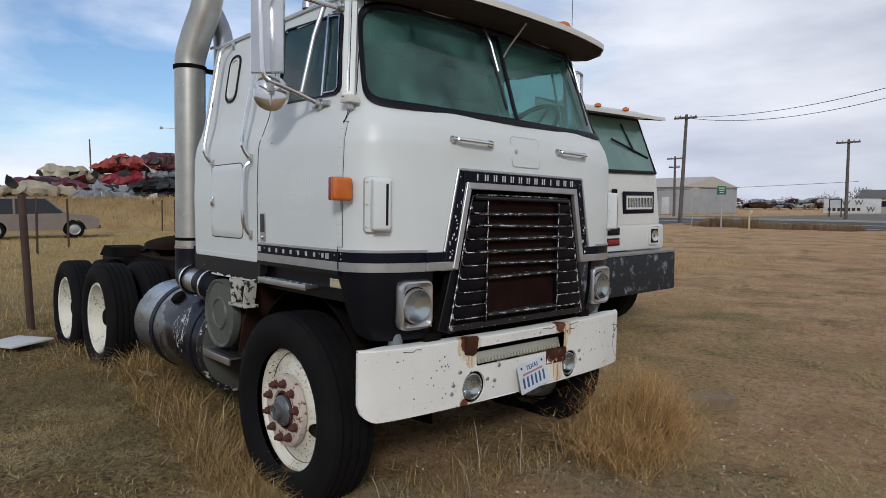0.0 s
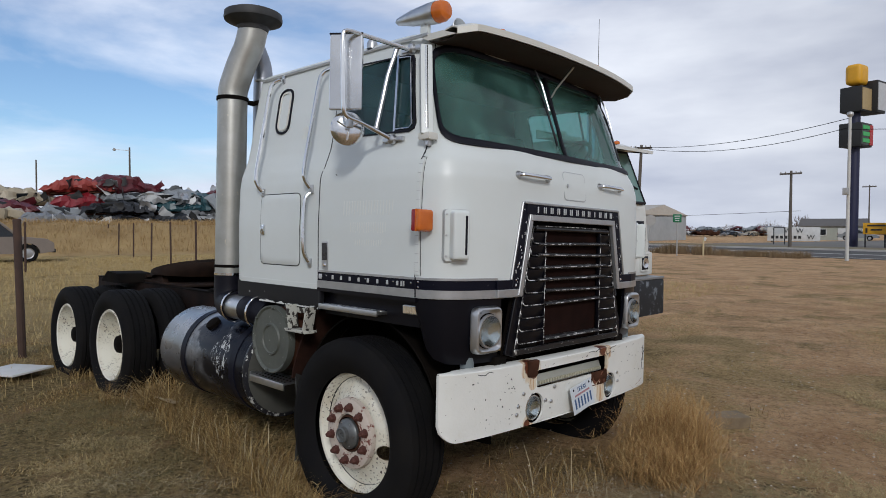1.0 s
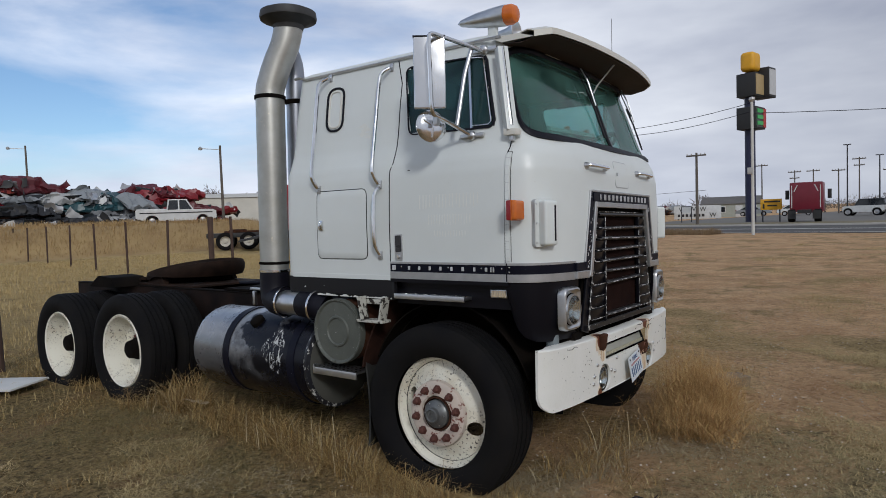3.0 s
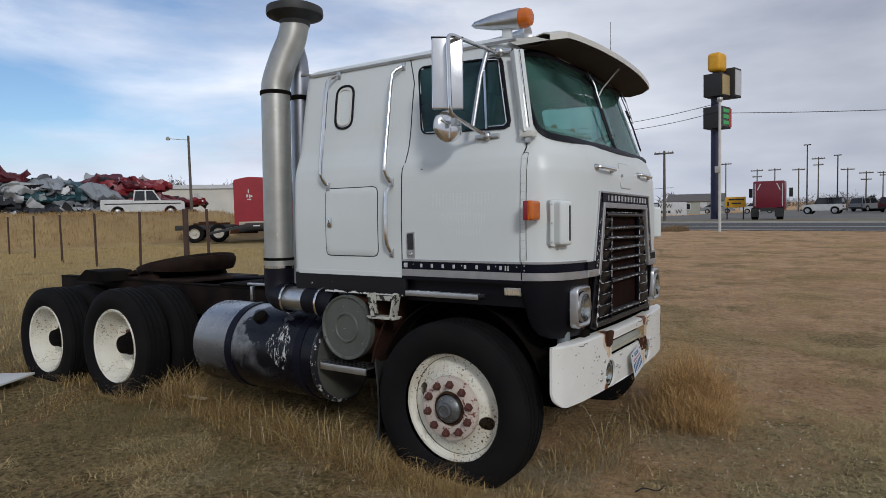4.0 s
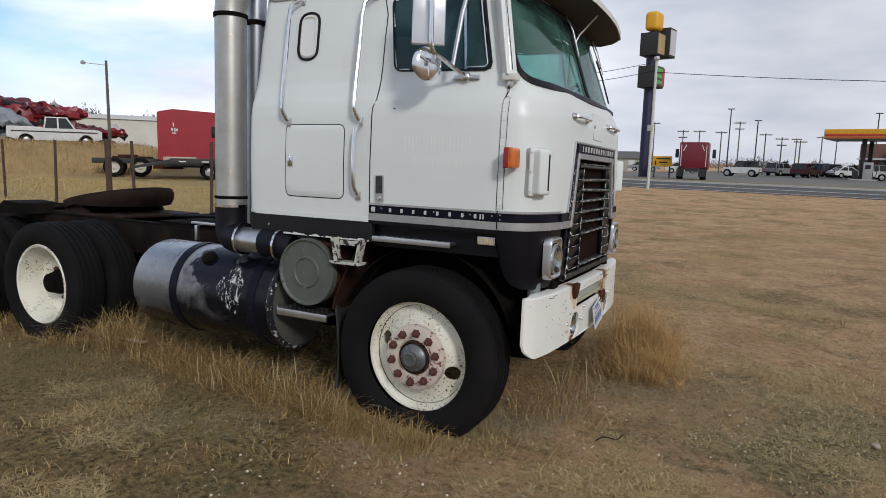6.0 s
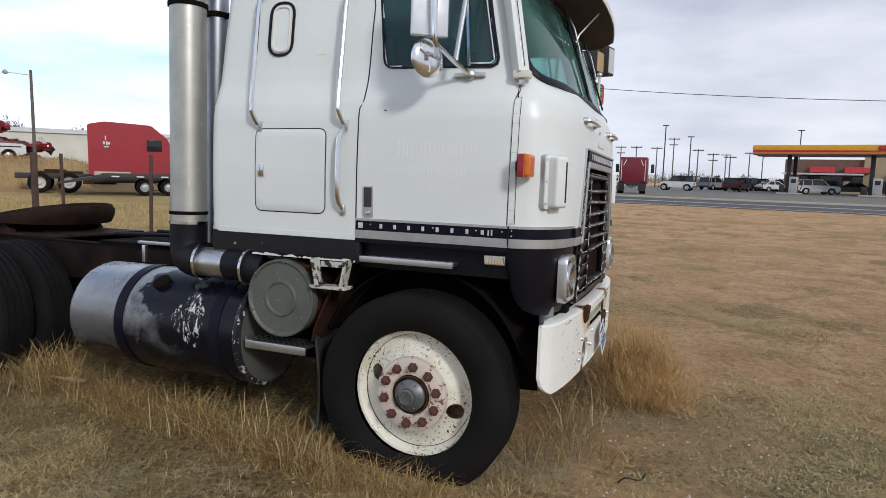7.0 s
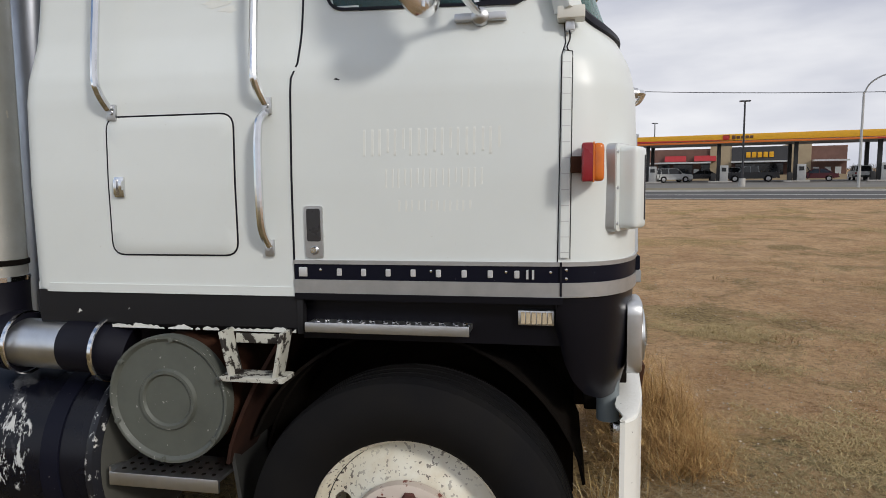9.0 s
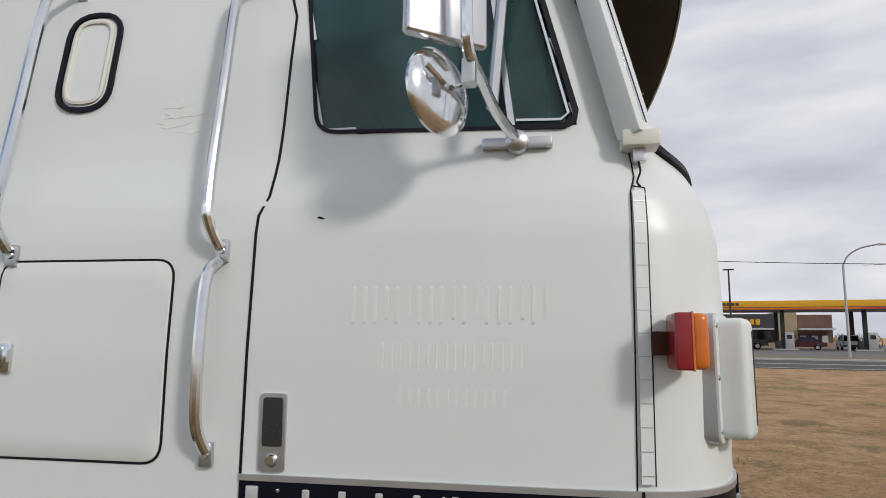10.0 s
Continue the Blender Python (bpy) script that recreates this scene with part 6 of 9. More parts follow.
gx, gy = spread(-2500, 2500, 0.4, 381), spread(-2500, 2500, -0.8, 381)
g = sheet([[Vector((x, y, ground_z(x, y))) for x in gx] for y in gy])
ground = new("ground", mesh_of("ground", g, GROUNDMAT, 180))
tagged(ground, "dry dirt lot with patches of straw coloured grass", "ground", kind="structure")

# ---------------------------------------------------------------- roads and paving
HEAD = radians(-9.0)          # the road runs across, turned a little


ROADM = pose(0, 33.0, 0, 0, 0, -9.0)
ASPHALT = surface("asphalt", (0.055, 0.053, 0.052), 0.9, vary=(0.085, 0.08, 0.075), vscale=0.3, bump=0.15, bscale=8)
LOTGREY = surface("lot_asphalt", (0.13, 0.125, 0.115), 0.9, vary=(0.18, 0.165, 0.14), vscale=0.15)
VERGE = surface("verge_grass", (0.20, 0.165, 0.095), 0.95, vary=(0.13, 0.115, 0.065), vscale=0.4, bump=0.3, bscale=6)
CONCRETE = surface("concrete", (0.46, 0.44, 0.41), 0.85, vary=(0.38, 0.36, 0.33), vscale=1.0)
LINE = surface("road_paint", (0.62, 0.62, 0.58), 0.8)


def slab(name, label, mat, u0, u1, v0, v1, top, base=-0.15):
    ob = new(name, mesh_of(name, box((u1 - u0, v1 - v0, top - base), ((u0 + u1) / 2, (v0 + v1) / 2, (top + base) / 2)), mat))
    ob.matrix_basis = ROADM
    return tagged(ob, label, "road" if "road" in name else "ground", kind="structure")


road = slab("road", "grey asphalt road across the lot's edge", ASPHALT, -400, 400, 0.8, 13.6, 0.055)
for k, (v, w) in enumerate(((6.8, 0.12), (7.1, 0.12), (1.5, 0.12))):
    part("lane_line", box((800, w, 0.008), (0, v, 0.060)), LINE, road)
kerb = slab("kerb", "pale concrete kerb beyond the road", CONCRETE, -34, 400, 13.6, 14.2, 0.17)
slab("verge", "dry grass verge before the fuel station", VERGE, -34, 400, 14.2, 22.0, 0.12)
slab("forecourt_pavement", "worn grey fuel station forecourt", LOTGREY, -30, 140, 22.0, 130, 0.10)
slab("side_road", "grey gravel yard road", LOTGREY, -200, -38, 14.0, 20.0, 0.05)

# ---------------------------------------------------------------- vehicles
CARGLASS = surface("car_glass", (0.012, 0.015, 0.018), 0.08)
HUBCAP = surface("car_rim", (0.45, 0.45, 0.46), 0.35, 0.7)
PLASTIC = surface("black_plastic", (0.02, 0.02, 0.02), 0.6)
CARLAMP = surface("car_lamp", (0.6, 0.6, 0.6), 0.2)
PAINTS = {}


def car_paint(name, col, rough=0.3):
    if name not in PAINTS:
        PAINTS[name] = surface("car_" + name, col, rough, vary=tuple(c * 0.8 for c in col), vscale=2)
    return PAINTS[name]


def road_wheel(parent, x, y, r, s, w=0.22):
    m = Matrix.Translation((x, y, r)) @ pose(0, 0, 0, 90 if s < 0 else -90, 0, 0)
    t = part("wheel", lathe([(r * 0.62, -w / 2), (r * 0.9, -w / 2), (r, -w * 0.3), (r, w * 0.3), (r * 0.9, w / 2), (r * 0.62, w / 2)], 20), RUBBER, parent, "black tyre", m)
    part("rim", lathe([(r * 0.62, -0.02), (r * 0.62, w * 0.45), (r * 0.5, w * 0.32), (r * 0.2, w * 0.42), (0, w * 0.42)], 16), HUBCAP, t, "", None)


SHAPES = {   # length, width, wheel radius, axles, lower profile top, cabin profile
    "sedan": (4.7, 1.8, 0.33, (-1.4, 1.35), [(-2.35, 0.45), (-2.32, 0.85), (-1.55, 0.98), (1.0, 0.95), (2.05, 0.80), (2.35, 0.62), (2.35, 0.40)], [(-1.75, 0.95), (-1.05, 1.42), (0.15, 1.45), (0.95, 0.93)]),
    "suv": (4.8, 1.9, 0.38, (-1.4, 1.45), [(-2.4, 0.5), (-2.4, 1.05), (1.15, 1.08), (2.15, 0.98), (2.4, 0.8), (2.4, 0.45)], [(-2.32, 1.05), (-2.05, 1.70), (0.45, 1.74), (1.15, 1.06)]),
    "pickup": (5.8, 2.0, 0.40, (-1.75, 1.85), [(-2.9, 0.6), (-2.9, 1.12), (1.3, 1.15), (2.65, 1.10), (2.9, 0.95), (2.9, 0.5)], [(-0.75, 1.1), (-0.60, 1.86), (0.75, 1.88), (1.45, 1.12)]),
    "jeep": (4.3, 1.85, 0.42, (-1.3, 1.45), [(-2.0, 0.6), (-2.0, 1.12), (0.75, 1.12), (1.95, 1.05), (2.0, 0.6)], [(-1.95, 1.1), (-1.90, 1.82), (0.45, 1.84), (0.80, 1.1)]),
}


def vehicle(kind, paint, label, m, category, top=None, wheels=True, group="", name=None, doors=True):
    length, width, r, axles, low, cabin = SHAPES[kind]
    root = thing(name or kind.replace("sedan", "car"), label, category, m, group)
    # lower body with wheel arches cut into its outline
    under = []
    for ax in sorted(axles, reverse=True):
        under += [(ax + (r + 0.06) * math.cos(a), r * 0.95 + (r + 0.06) * math.sin(a)) for a in np.linspace(0, math.pi, 9)]
    outline = low[:-1] + [low[-1]] + [(x, max(z, 0.36)) for x, z in under] + [(low[0][0], low[0][1])]
    outline = [outline[i] for i in range(len(outline)) if i == 0 or (Vector(outline[i]) - Vector(outline[i - 1])).length > 0.01]
    if (Vector(outline[0]) - Vector(outline[-1])).length < 0.01:
        outline.pop()
    body = prism(outline, width, m=Matrix.Translation((0, width / 2, 0)) @ pose(0, 0, 0, 90, 0, 0))
    part("body", body, paint, root, "", smooth=25)
    cab_w = width - 0.22
    mid = sum(p[0] for p in cabin) / 4
    g = prism(cabin, cab_w, m=Matrix.Translation((0, cab_w / 2, 0)) @ pose(0, 0, 0, 90, 0, 0))
    for v in g.verts:
        if v.co.z > 1.2:
            v.co.y *= 0.86
    part("window_band", g, CARGLASS, root, "dark glass")
    z1 = max(p[1] for p in cabin)
    part("roof", box((abs(cabin[2][0] - cabin[1][0]) + 0.14, cab_w * 0.88, 0.07), ((cabin[1][0] + cabin[2][0]) / 2, 0, z1 - 0.02), 0.03), top or paint, root)
    for s in (-1, 1):
        ends = [(cabin[0], cabin[1]), (cabin[3], cabin[2]), ((mid, cabin[0][1]), (mid, z1))]
        if kind == "suv":
            ends.append(((mid - 1.0, cabin[0][1]), (mid - 1.0, z1)))
        for (xa, za), (xb, zb) in ends:
            part("pillar", rod((xa, s * cab_w * 0.5, za), (xb, s * cab_w * 0.435, zb - 0.02), 0.05, segs=6), top or paint, root)
        for ax in axles:
            if wheels:
                road_wheel(root, ax, s * (width / 2 - 0.10), r, s)
        part("headlamp", box((0.05, 0.32, 0.14), (length / 2 - 0.02, s * (width / 2 - 0.25), 0.72), 0.02), CARLAMP, root)
        part("tail_lamp", box((0.05, 0.16, 0.22), (-length / 2 + 0.02, s * (width / 2 - 0.14), 0.85), 0.02), REDLENS, root)
    part("bumper", box((0.16, width * 0.96, 0.16), (length / 2 - 0.02, 0, 0.48), 0.04), PLASTIC, root)
    part("bumper", box((0.16, width * 0.96, 0.16), (-length / 2 + 0.02, 0, 0.52), 0.04), PLASTIC, root)
    return root


def wreck(i, kind, paint, label, m, squash=0.75):
    """A crushed car body: dented shell with its roof pressed in, no wheels."""
    length, width, r, axles, low, cabin = SHAPES[kind]
    rnd = random.Random(i)
    rows = []
    prof_top = low[:-1]
    xs = np.linspace(-length / 2, length / 2, 22)
    for x in xs:
        zt = float(np.interp(x, [p[0] for p in prof_top], [p[1] for p in prof_top]))
        zc = float(np.interp(x, [p[0] for p in cabin], [p[1] for p in cabin], left=0, right=0))
        zt = max(zt, zt + (zc - zt) * 0.62 * squash) if zc > zt else zt
        row = []
        for a in np.linspace(0, 2 * math.pi, 17)[:-1]:
            c, s = math.cos(a), math.sin(a)
            y = width / 2 * math.copysign(abs(c) ** 0.4, c)
            z = 0.35 + (zt - 0.35) * (0.5 + 0.5 * math.copysign(abs(s) ** 0.5, s))
            if z > 0.9:
                y *= 0.86
            q = Vector((x, y, z * squash))
            d = noise.noise_vector(q * 1.6 + Vector((i * 7.3, 0, 0))) * 0.34 + noise.noise_vector(q * 4.5 + Vector((0, i * 3.1, 0))) * 0.15
            row.append(q + d)
        rows.append(row + [row[0]])
    bm = sheet(rows)
    bmesh.ops.remove_doubles(bm, verts=bm.verts, dist=0.001)
    root = thing("wrecked_car", label, "scrap car", m, "crushed cars in the scrap heap")
    part("body", bm, paint, root, "", smooth=14)
    for s in (-1, 1):
        if rnd.random() < 0.8:
            w = box((1.3, 0.05, 0.34), (-0.2 + rnd.uniform(-0.2, 0.2), s * (width / 2 - 0.12), 0.98 * squash), 0.02, (rnd.uniform(-15, 15), rnd.uniform(-8, 8), rnd.uniform(-8, 8)))
            part("window_gap", w, CARGLASS, root)
    part("bumper", box((0.12, width * 0.9, 0.14), (length / 2 - 0.05, 0, 0.5 * squash), 0.03, (0, 0, rnd.uniform(-12, 12))), TRIM, root)
    part("frame", box((length * 0.8, 0.9, 0.10), (0, 0, 0.30 * squash), 0.02), RUSTY, root)
    for k in range(4):      # torn panels that stick out
        px, py, pz = rnd.uniform(-length / 2, length / 2), rnd.choice((-1, 1)) * width * 0.48, rnd.uniform(0.4, 1.1) * squash
        bent = sheet([[Vector((u, 0.25 * math.sin(u * 2 + k), v)) + noise.noise_vector(Vector((u * 2 + i, v * 2, k))) * 0.16 for u in np.linspace(-0.6, 0.6, 7)] for v in np.linspace(-0.28, 0.28, 5)], 0.02)
        part("torn_panel", bent, rnd.choice((paint, paint, PLASTIC, TRIM, WHT)), root, "", pose(px, py, pz, rnd.uniform(-50, 50), rnd.uniform(-40, 40), rnd.uniform(-60, 60)), smooth=25)
    return root


RED1, RED2 = car_paint("red", (0.22, 0.014, 0.022), 0.4), car_paint("maroon", (0.10, 0.010, 0.016), 0.45)
RED3 = car_paint("faded_red", (0.30, 0.045, 0.035), 0.55)
WHT, TEAL, GRY, DRK, SILV, BEIGE = car_paint("white", (0.62, 0.63, 0.62)), car_paint("teal", (0.02, 0.07, 0.085), 0.4), car_paint("grey", (0.20, 0.21, 0.22)), car_paint("dark", (0.014, 0.015, 0.018), 0.3), car_paint("silver", (0.24, 0.26, 0.275)), car_paint("beige", (0.42, 0.36, 0.26))

# ---------------------------------------------------------------- grassy bank with the scrap heap on it
BANKM = surface("bank_grass", (0.36, 0.255, 0.115), 0.95, vary=(0.25, 0.165, 0.075), vscale=0.6, bump=0.5, bscale=5)


def bank_z(x, y):
    """Height of the bank: along a line behind the fence."""
    d = -(x + 33.0) + 0.25 * (y - 10)
    far = max(0.0, min(1.0, (d - 0.5) / 5.0))
    edge = max(0.0, min(1.0, (y + 6.0) / 6.0)) * max(0.0, min(1.0, (27.0 - y) / 5.0))
    back = max(0.0, min(1.0, (34.0 - d) / 6.0))
    return 1.75 * far * far * (3 - 2 * far) * edge * back


bx, by = np.linspace(-78, -31, 60), np.linspace(-10, 32, 56)
bank = sheet([[Vector((x, y, -0.03 + bank_z(x, y) * (1 + 0.12 * noise.noise((x * 0.4, y * 0.4, 0))))) for x in bx] for y in by])
tagged(new("bank_ground", mesh_of("bank_ground", bank, BANKM, 180)), "low bank of dry brown grass below the scrap heap", "ground", kind="structure")

DULLW = car_paint("dull_white", (0.40, 0.41, 0.41), 0.5)
heap = [   # kind, paint, label, x, y, z, turn, squash, tilt
    ("sedan", RED1, "crushed red car on the scrap heap", -50.0, 10.4, 3.0, 74, 1.1, 3),
    ("sedan", RED3, "crushed faded red car on the scrap heap", -50.4, 10.0, 4.1, 64, 1.15, -6),
    ("suv", RED2, "crushed maroon van on top of the scrap heap", -49.9, 13.2, 4.3, 95, 1.0, 0),
    ("sedan", DRK, "crushed dark car in the scrap heap", -49.2, 13.6, 2.6, 88, 1.1, 2),
    ("sedan", SILV, "crushed silver car in the scrap heap", -49.2, 13.4, 3.55, 92, 0.8, 0),
    ("sedan", DULLW, "crushed white car at the foot of the heap", -48.8, 10.6, 1.95, 78, 1.0, 4),
    ("sedan", DRK, "crushed dark car at the foot of the heap", -48.0, 13.8, 1.75, 80, 1.0, -4),
    ("sedan", DULLW, "crushed white hatchback in the scrap heap", -48.8, 15.8, 3.5, 80, 0.9, 8),
    ("sedan", TEAL, "crushed dark teal car in the scrap heap", -48.4, 16.4, 2.7, 72, 1.1, -5),
    ("sedan", TEAL, "crushed teal car in the scrap heap", -48.7, 18.2, 3.3, 55, 1.1, 9),
    ("sedan", GRY, "crushed grey car in the scrap heap", -48.0, 18.7, 2.3, 85, 1.0, -3),
    ("sedan", SILV, "crushed pale car on its side in the heap", -47.4, 19.8, 2.8, 120, 1.1, 40),
    ("sedan", DULLW, "crumpled white car in the scrap heap", -47.2, 17.0, 1.85, 40, 0.9, 14),
    ("suv", RED1, "long crushed red van sloping down the heap", -48.4, 22.6, 3.55, 62, 1.05, -5),
    ("sedan", RED1, "crushed red car in the scrap heap", -48.0, 21.4, 2.55, 66, 1.15, 7),
    ("sedan", RED2, "crushed maroon car in the scrap heap", -47.6, 24.4, 2.5, 60, 1.1, 5),
    ("sedan", RED1, "bent red car body sloping off the heap", -47.6, 25.8, 2.45, 58, 0.9, -10),
    ("sedan", DRK, "crushed dark car under the red ones", -47.0, 22.6, 1.7, 64, 1.0, 0),
    ("sedan", RED2, "maroon wreck under the red ones", -46.6, 24.8, 1.7, 60, 0.9, 3),
    ("sedan", GRY, "crushed grey car at the heap's foot", -46.6, 19.6, 1.75, 60, 1.0, 0),
    ("sedan", DRK, "black wreck at the heap's foot", -46.8, 16.2, 1.7, 76, 0.9, 0),
    ("pickup", GRY, "rusty grey pickup wreck in long grass", -42.5, 5.2, 0.9, 85, 0.9, 0),
    ("suv", GRY, "rusty grey van wreck in long grass", -44.5, 7.6, 1.35, 84, 0.95, 3),
    ("sedan", BEIGE, "pale wrecked car behind the fence", -46.5, 3.6, 2.1, 95, 1.0, 0),
    ("sedan", RED2, "dark red wreck with open hood", -48.5, 4.6, 2.9, 80, 0.7, 8),
    ("suv", BEIGE, "pale box bodied wreck", -52.0, 6.8, 3.2, 90, 1.0, 0),
    ("sedan", SILV, "silver wreck behind the fence", -48.5, 8.4, 2.2, 90, 0.9, -3),
    ("sedan", DULLW, "white wreck on the bank", -50.5, 0.5, 2.2, 85, 1.0, 0),
    ("sedan", GRY, "dull grey wreck on the bank", -47.5, -1.5, 1.4, 70, 1.0, 0),
    ("sedan", DRK, "black wreck wedged in the scrap heap", -47.8, 11.6, 2.6, 84, 0.9, -7),
    ("sedan", TEAL, "teal wreck wedged in the scrap heap", -49.6, 15.6, 3.6, 60, 0.9, 12),
    ("sedan", SILV, "silver wreck leaning in the scrap heap", -48.9, 17.8, 3.6, 108, 0.9, 24),
    ("sedan", RED2, "maroon wreck atop the red ones", -49.2, 21.6, 4.1, 52, 1.0, 8),
    ("suv", RED1, "crumpled red van high on the heap", -49.0, 23.6, 3.9, 70, 0.85, -12),
    ("sedan", DRK, "black wreck in the middle of the heap", -47.6, 20.4, 2.2, 50, 0.9, 6),
    ("sedan", GRY, "grey wreck high on the heap", -50.2, 16.8, 3.9, 80, 0.9, -6),
    ("sedan", DRK, "dark wreck at the heap's edge", -46.4, 12.2, 1.7, 80, 0.8, 0),
    ("sedan", RED3, "faded red wreck at the heap's foot", -46.4, 21.6, 2.1, 58, 0.8, 10),
]
for i, (kind, paint, label, x, y, z, turn, squash, tilt) in enumerate(heap):
    wreck(i, kind, paint, label, Matrix.Translation((x, y, 1.4 + (z - 1.75) * (0.98 if x < -45.5 else 1.0))) @ pose(0, 0, 0, tilt, tilt * 0.4, turn), squash)

SHAPES["old_pickup"] = (5.1, 1.9, 0.36, (-1.55, 1.65), [(-2.55, 0.55), (-2.55, 1.08), (0.95, 1.12), (2.35, 1.08), (2.55, 0.98), (2.55, 0.5)], [(-0.60, 1.08), (-0.48, 1.78), (0.62, 1.80), (1.05, 1.10)])
old_pickup = vehicle("old_pickup", WHT, "old white pickup with a dark stripe on the bank", Matrix.Translation((-40.0, 19.0, 1.58)) @ pose(0, 0, 0, 0, 0, 60), "pickup", name="pickup")
part("hood", box((1.25, 1.7, 0.14), (1.75, 0, 1.12), 0.05, (0, 6, 0)), RED2, old_pickup, "dark red mismatched hood")
part("bed", box((1.75, 1.6, 0.04), (-1.55, 0, 1.10), 0.005), DRK, old_pickup, "dark open load bed")
for s in (-1, 1):
    part("stripe", box((4.6, 0.02, 0.07), (0.0, s * 0.955, 0.90), 0.004), DRK, old_pickup, "dark side stripe")
    part("bed_rail", box((1.85, 0.09, 0.10), (-1.60, s * 0.87, 1.13), 0.02), WHT, old_pickup)
vehicle("suv", car_paint("primer", (0.21, 0.175, 0.15), 0.6), "dusty pale van with a boat shaped hood, behind the fence", Matrix.Translation((-29.5, 1.3, 0.05)) @ pose(0, 0, 0, 0, 0, 84), "van", name="van")
vehicle("suv", WHT, "white van parked in the scrap yard", Matrix.Translation((-33.0, -2.6, 0.2)) @ pose(0, 0, 0, 0, 0, 95), "van", name="van")

# pale long building and trees far behind
METAL = surface("metal_siding", (0.42, 0.44, 0.45), 0.5, 0.3, vary=(0.34, 0.36, 0.37), vscale=0.5)
PALE = surface("pale_siding", (0.60, 0.57, 0.50), 0.7, vary=(0.5, 0.48, 0.42), vscale=0.3)


def shed(name, label, m, lx, ly, h, rise, wall, roof_mat, doors=(), ribs=0):
    """A plain building with a low gable along x; doors as (x, width, height) on its front, y < 0."""
    root = thing(name, label, "building", m)
    part("wall", box((lx, ly, h), (0, 0, h / 2 - 0.05)), wall, root)
    gable = prism([(-ly / 2 - 0.3, 0), (ly / 2 + 0.3, 0), (0, rise)], lx + 0.5, m=Matrix.Translation((-lx / 2 - 0.25, 0, h - 0.06)) @ pose(0, 0, 0, 90, 0, 90))
    part("roof", gable, roof_mat, root)
    for x, w, dh in doors:
        part("door", box((w, 0.08, dh), (x, -ly / 2 - 0.03, dh / 2), 0.01), WHT, root)
    for k in range(ribs):
        part("rib", box((0.06, 0.05, h - 0.1), (-lx / 2 + (k + 0.5) * lx / ribs, -ly / 2 - 0.02, h / 2 - 0.05)), wall, root)
    return root


shed("warehouse", "long low pale warehouse beyond the scrap yard", Matrix.Translation((-104, 66, 0)) @ pose(0, 0, 0, 0, 0, 58), 60, 14, 6.4, 1.0, PALE, PALE, ribs=14)
shed("metal_building", "grey corrugated metal building with a pale roof", Matrix.Translation((-45.7, 76.5, 0.08)) @ pose(0, 0, 0, 0, 0, 2), 13.4, 15, 3.4, 1.4, METAL, surface("pale_roof", (0.50, 0.46, 0.40), 0.7), [(4.6, 1.0, 2.1), (-3.5, 3.2, 2.8)], 9)
www = thing("roadside_sign", "low white roadside sign wall with black letters", "sign", pose(-25.0, 83.5, 0.0, 0, 0, 15))
part("sign_wall", box((5.8, 0.2, 1.75), (0, 0, 1.0), 0.03), WHT, www, "white sign wall")
for x in (-2.4, 2.4):
    part("leg", box((0.2, 0.18, 1.9), (x, 0.18, 0.9), 0.02), PLASTIC, www)


def letters(body, size, mat, parent, m, name="sign_letter", depth=0.02):
    cu = bpy.data.curves.new(name, "FONT")
    cu.body, cu.size, cu.align_x, cu.extrude = body, size, "CENTER", depth
    t = new(name, cu)
    mesh = bpy.data.meshes.new_from_object(t.evaluated_get(bpy.context.evaluated_depsgraph_get()))
    bpy.data.objects.remove(t)
    mesh.materials.append(mat)
    ob = new(name, mesh)
    ob.parent, ob.matrix_basis = parent, m
    return ob


for x in (-1.9, -0.6, 0.7):
    letters("W", 0.8, PLASTIC, www, Matrix.Translation((x, -0.12, 1.15)) @ pose(0, 0, 0, 90, 0, 0))
letters("W", 0.8, PLASTIC, www, Matrix.Translation((1.9, -0.12, 0.35)) @ pose(0, 0, 0, 90, 0, 0))
for k in range(7):
    part("letter_bar", box((0.32, 0.04, 0.36), (-2.3 + k * 0.5, -0.12, 0.6)), PLASTIC, www)
house = shed("house", "pale green house with white trim beyond the road", Matrix.Translation((-26.6, 106, -0.2)) @ pose(0, 0, 0, 0, 0, 12), 8.4, 8, 2.3, 1.2, surface("green_siding", (0.36, 0.38, 0.33), 0.7), surface("shingle", (0.13, 0.12, 0.11), 0.9), [(1.2, 1.0, 2.0)], 0)
for x in (-3.2, -1.2, 3.2):
    w = part("window", box((1.0, 0.1, 1.0), (x, -4.03, 1.4)), WHT, house)
    part("pane", box((0.8, 0.04, 0.8), (x, -4.10, 1.4)), CARGLASS, w)

# ---------------------------------------------------------------- fence behind the truck
POSTMAT = surface("post_rust", (0.045, 0.026, 0.02), 0.85, vary=(0.08, 0.045, 0.03), vscale=6)


def post(x, y, h, r, thick=False):
    p = solo("fence_post", lathe([(0, -0.3), (r, -0.3), (r, h - 0.02), (r * 0.85, h), (0, h)], 10), POSTMAT, "thick rusty steel fence post" if thick else "thin rusty steel fence post", "fence post", Matrix.Translation((x, y, 0)) @ pose(0, 0, 0, 1.2 * math.sin(x * 3), 1.5 * math.cos(x * 2), 0), "fence posts")
    return p


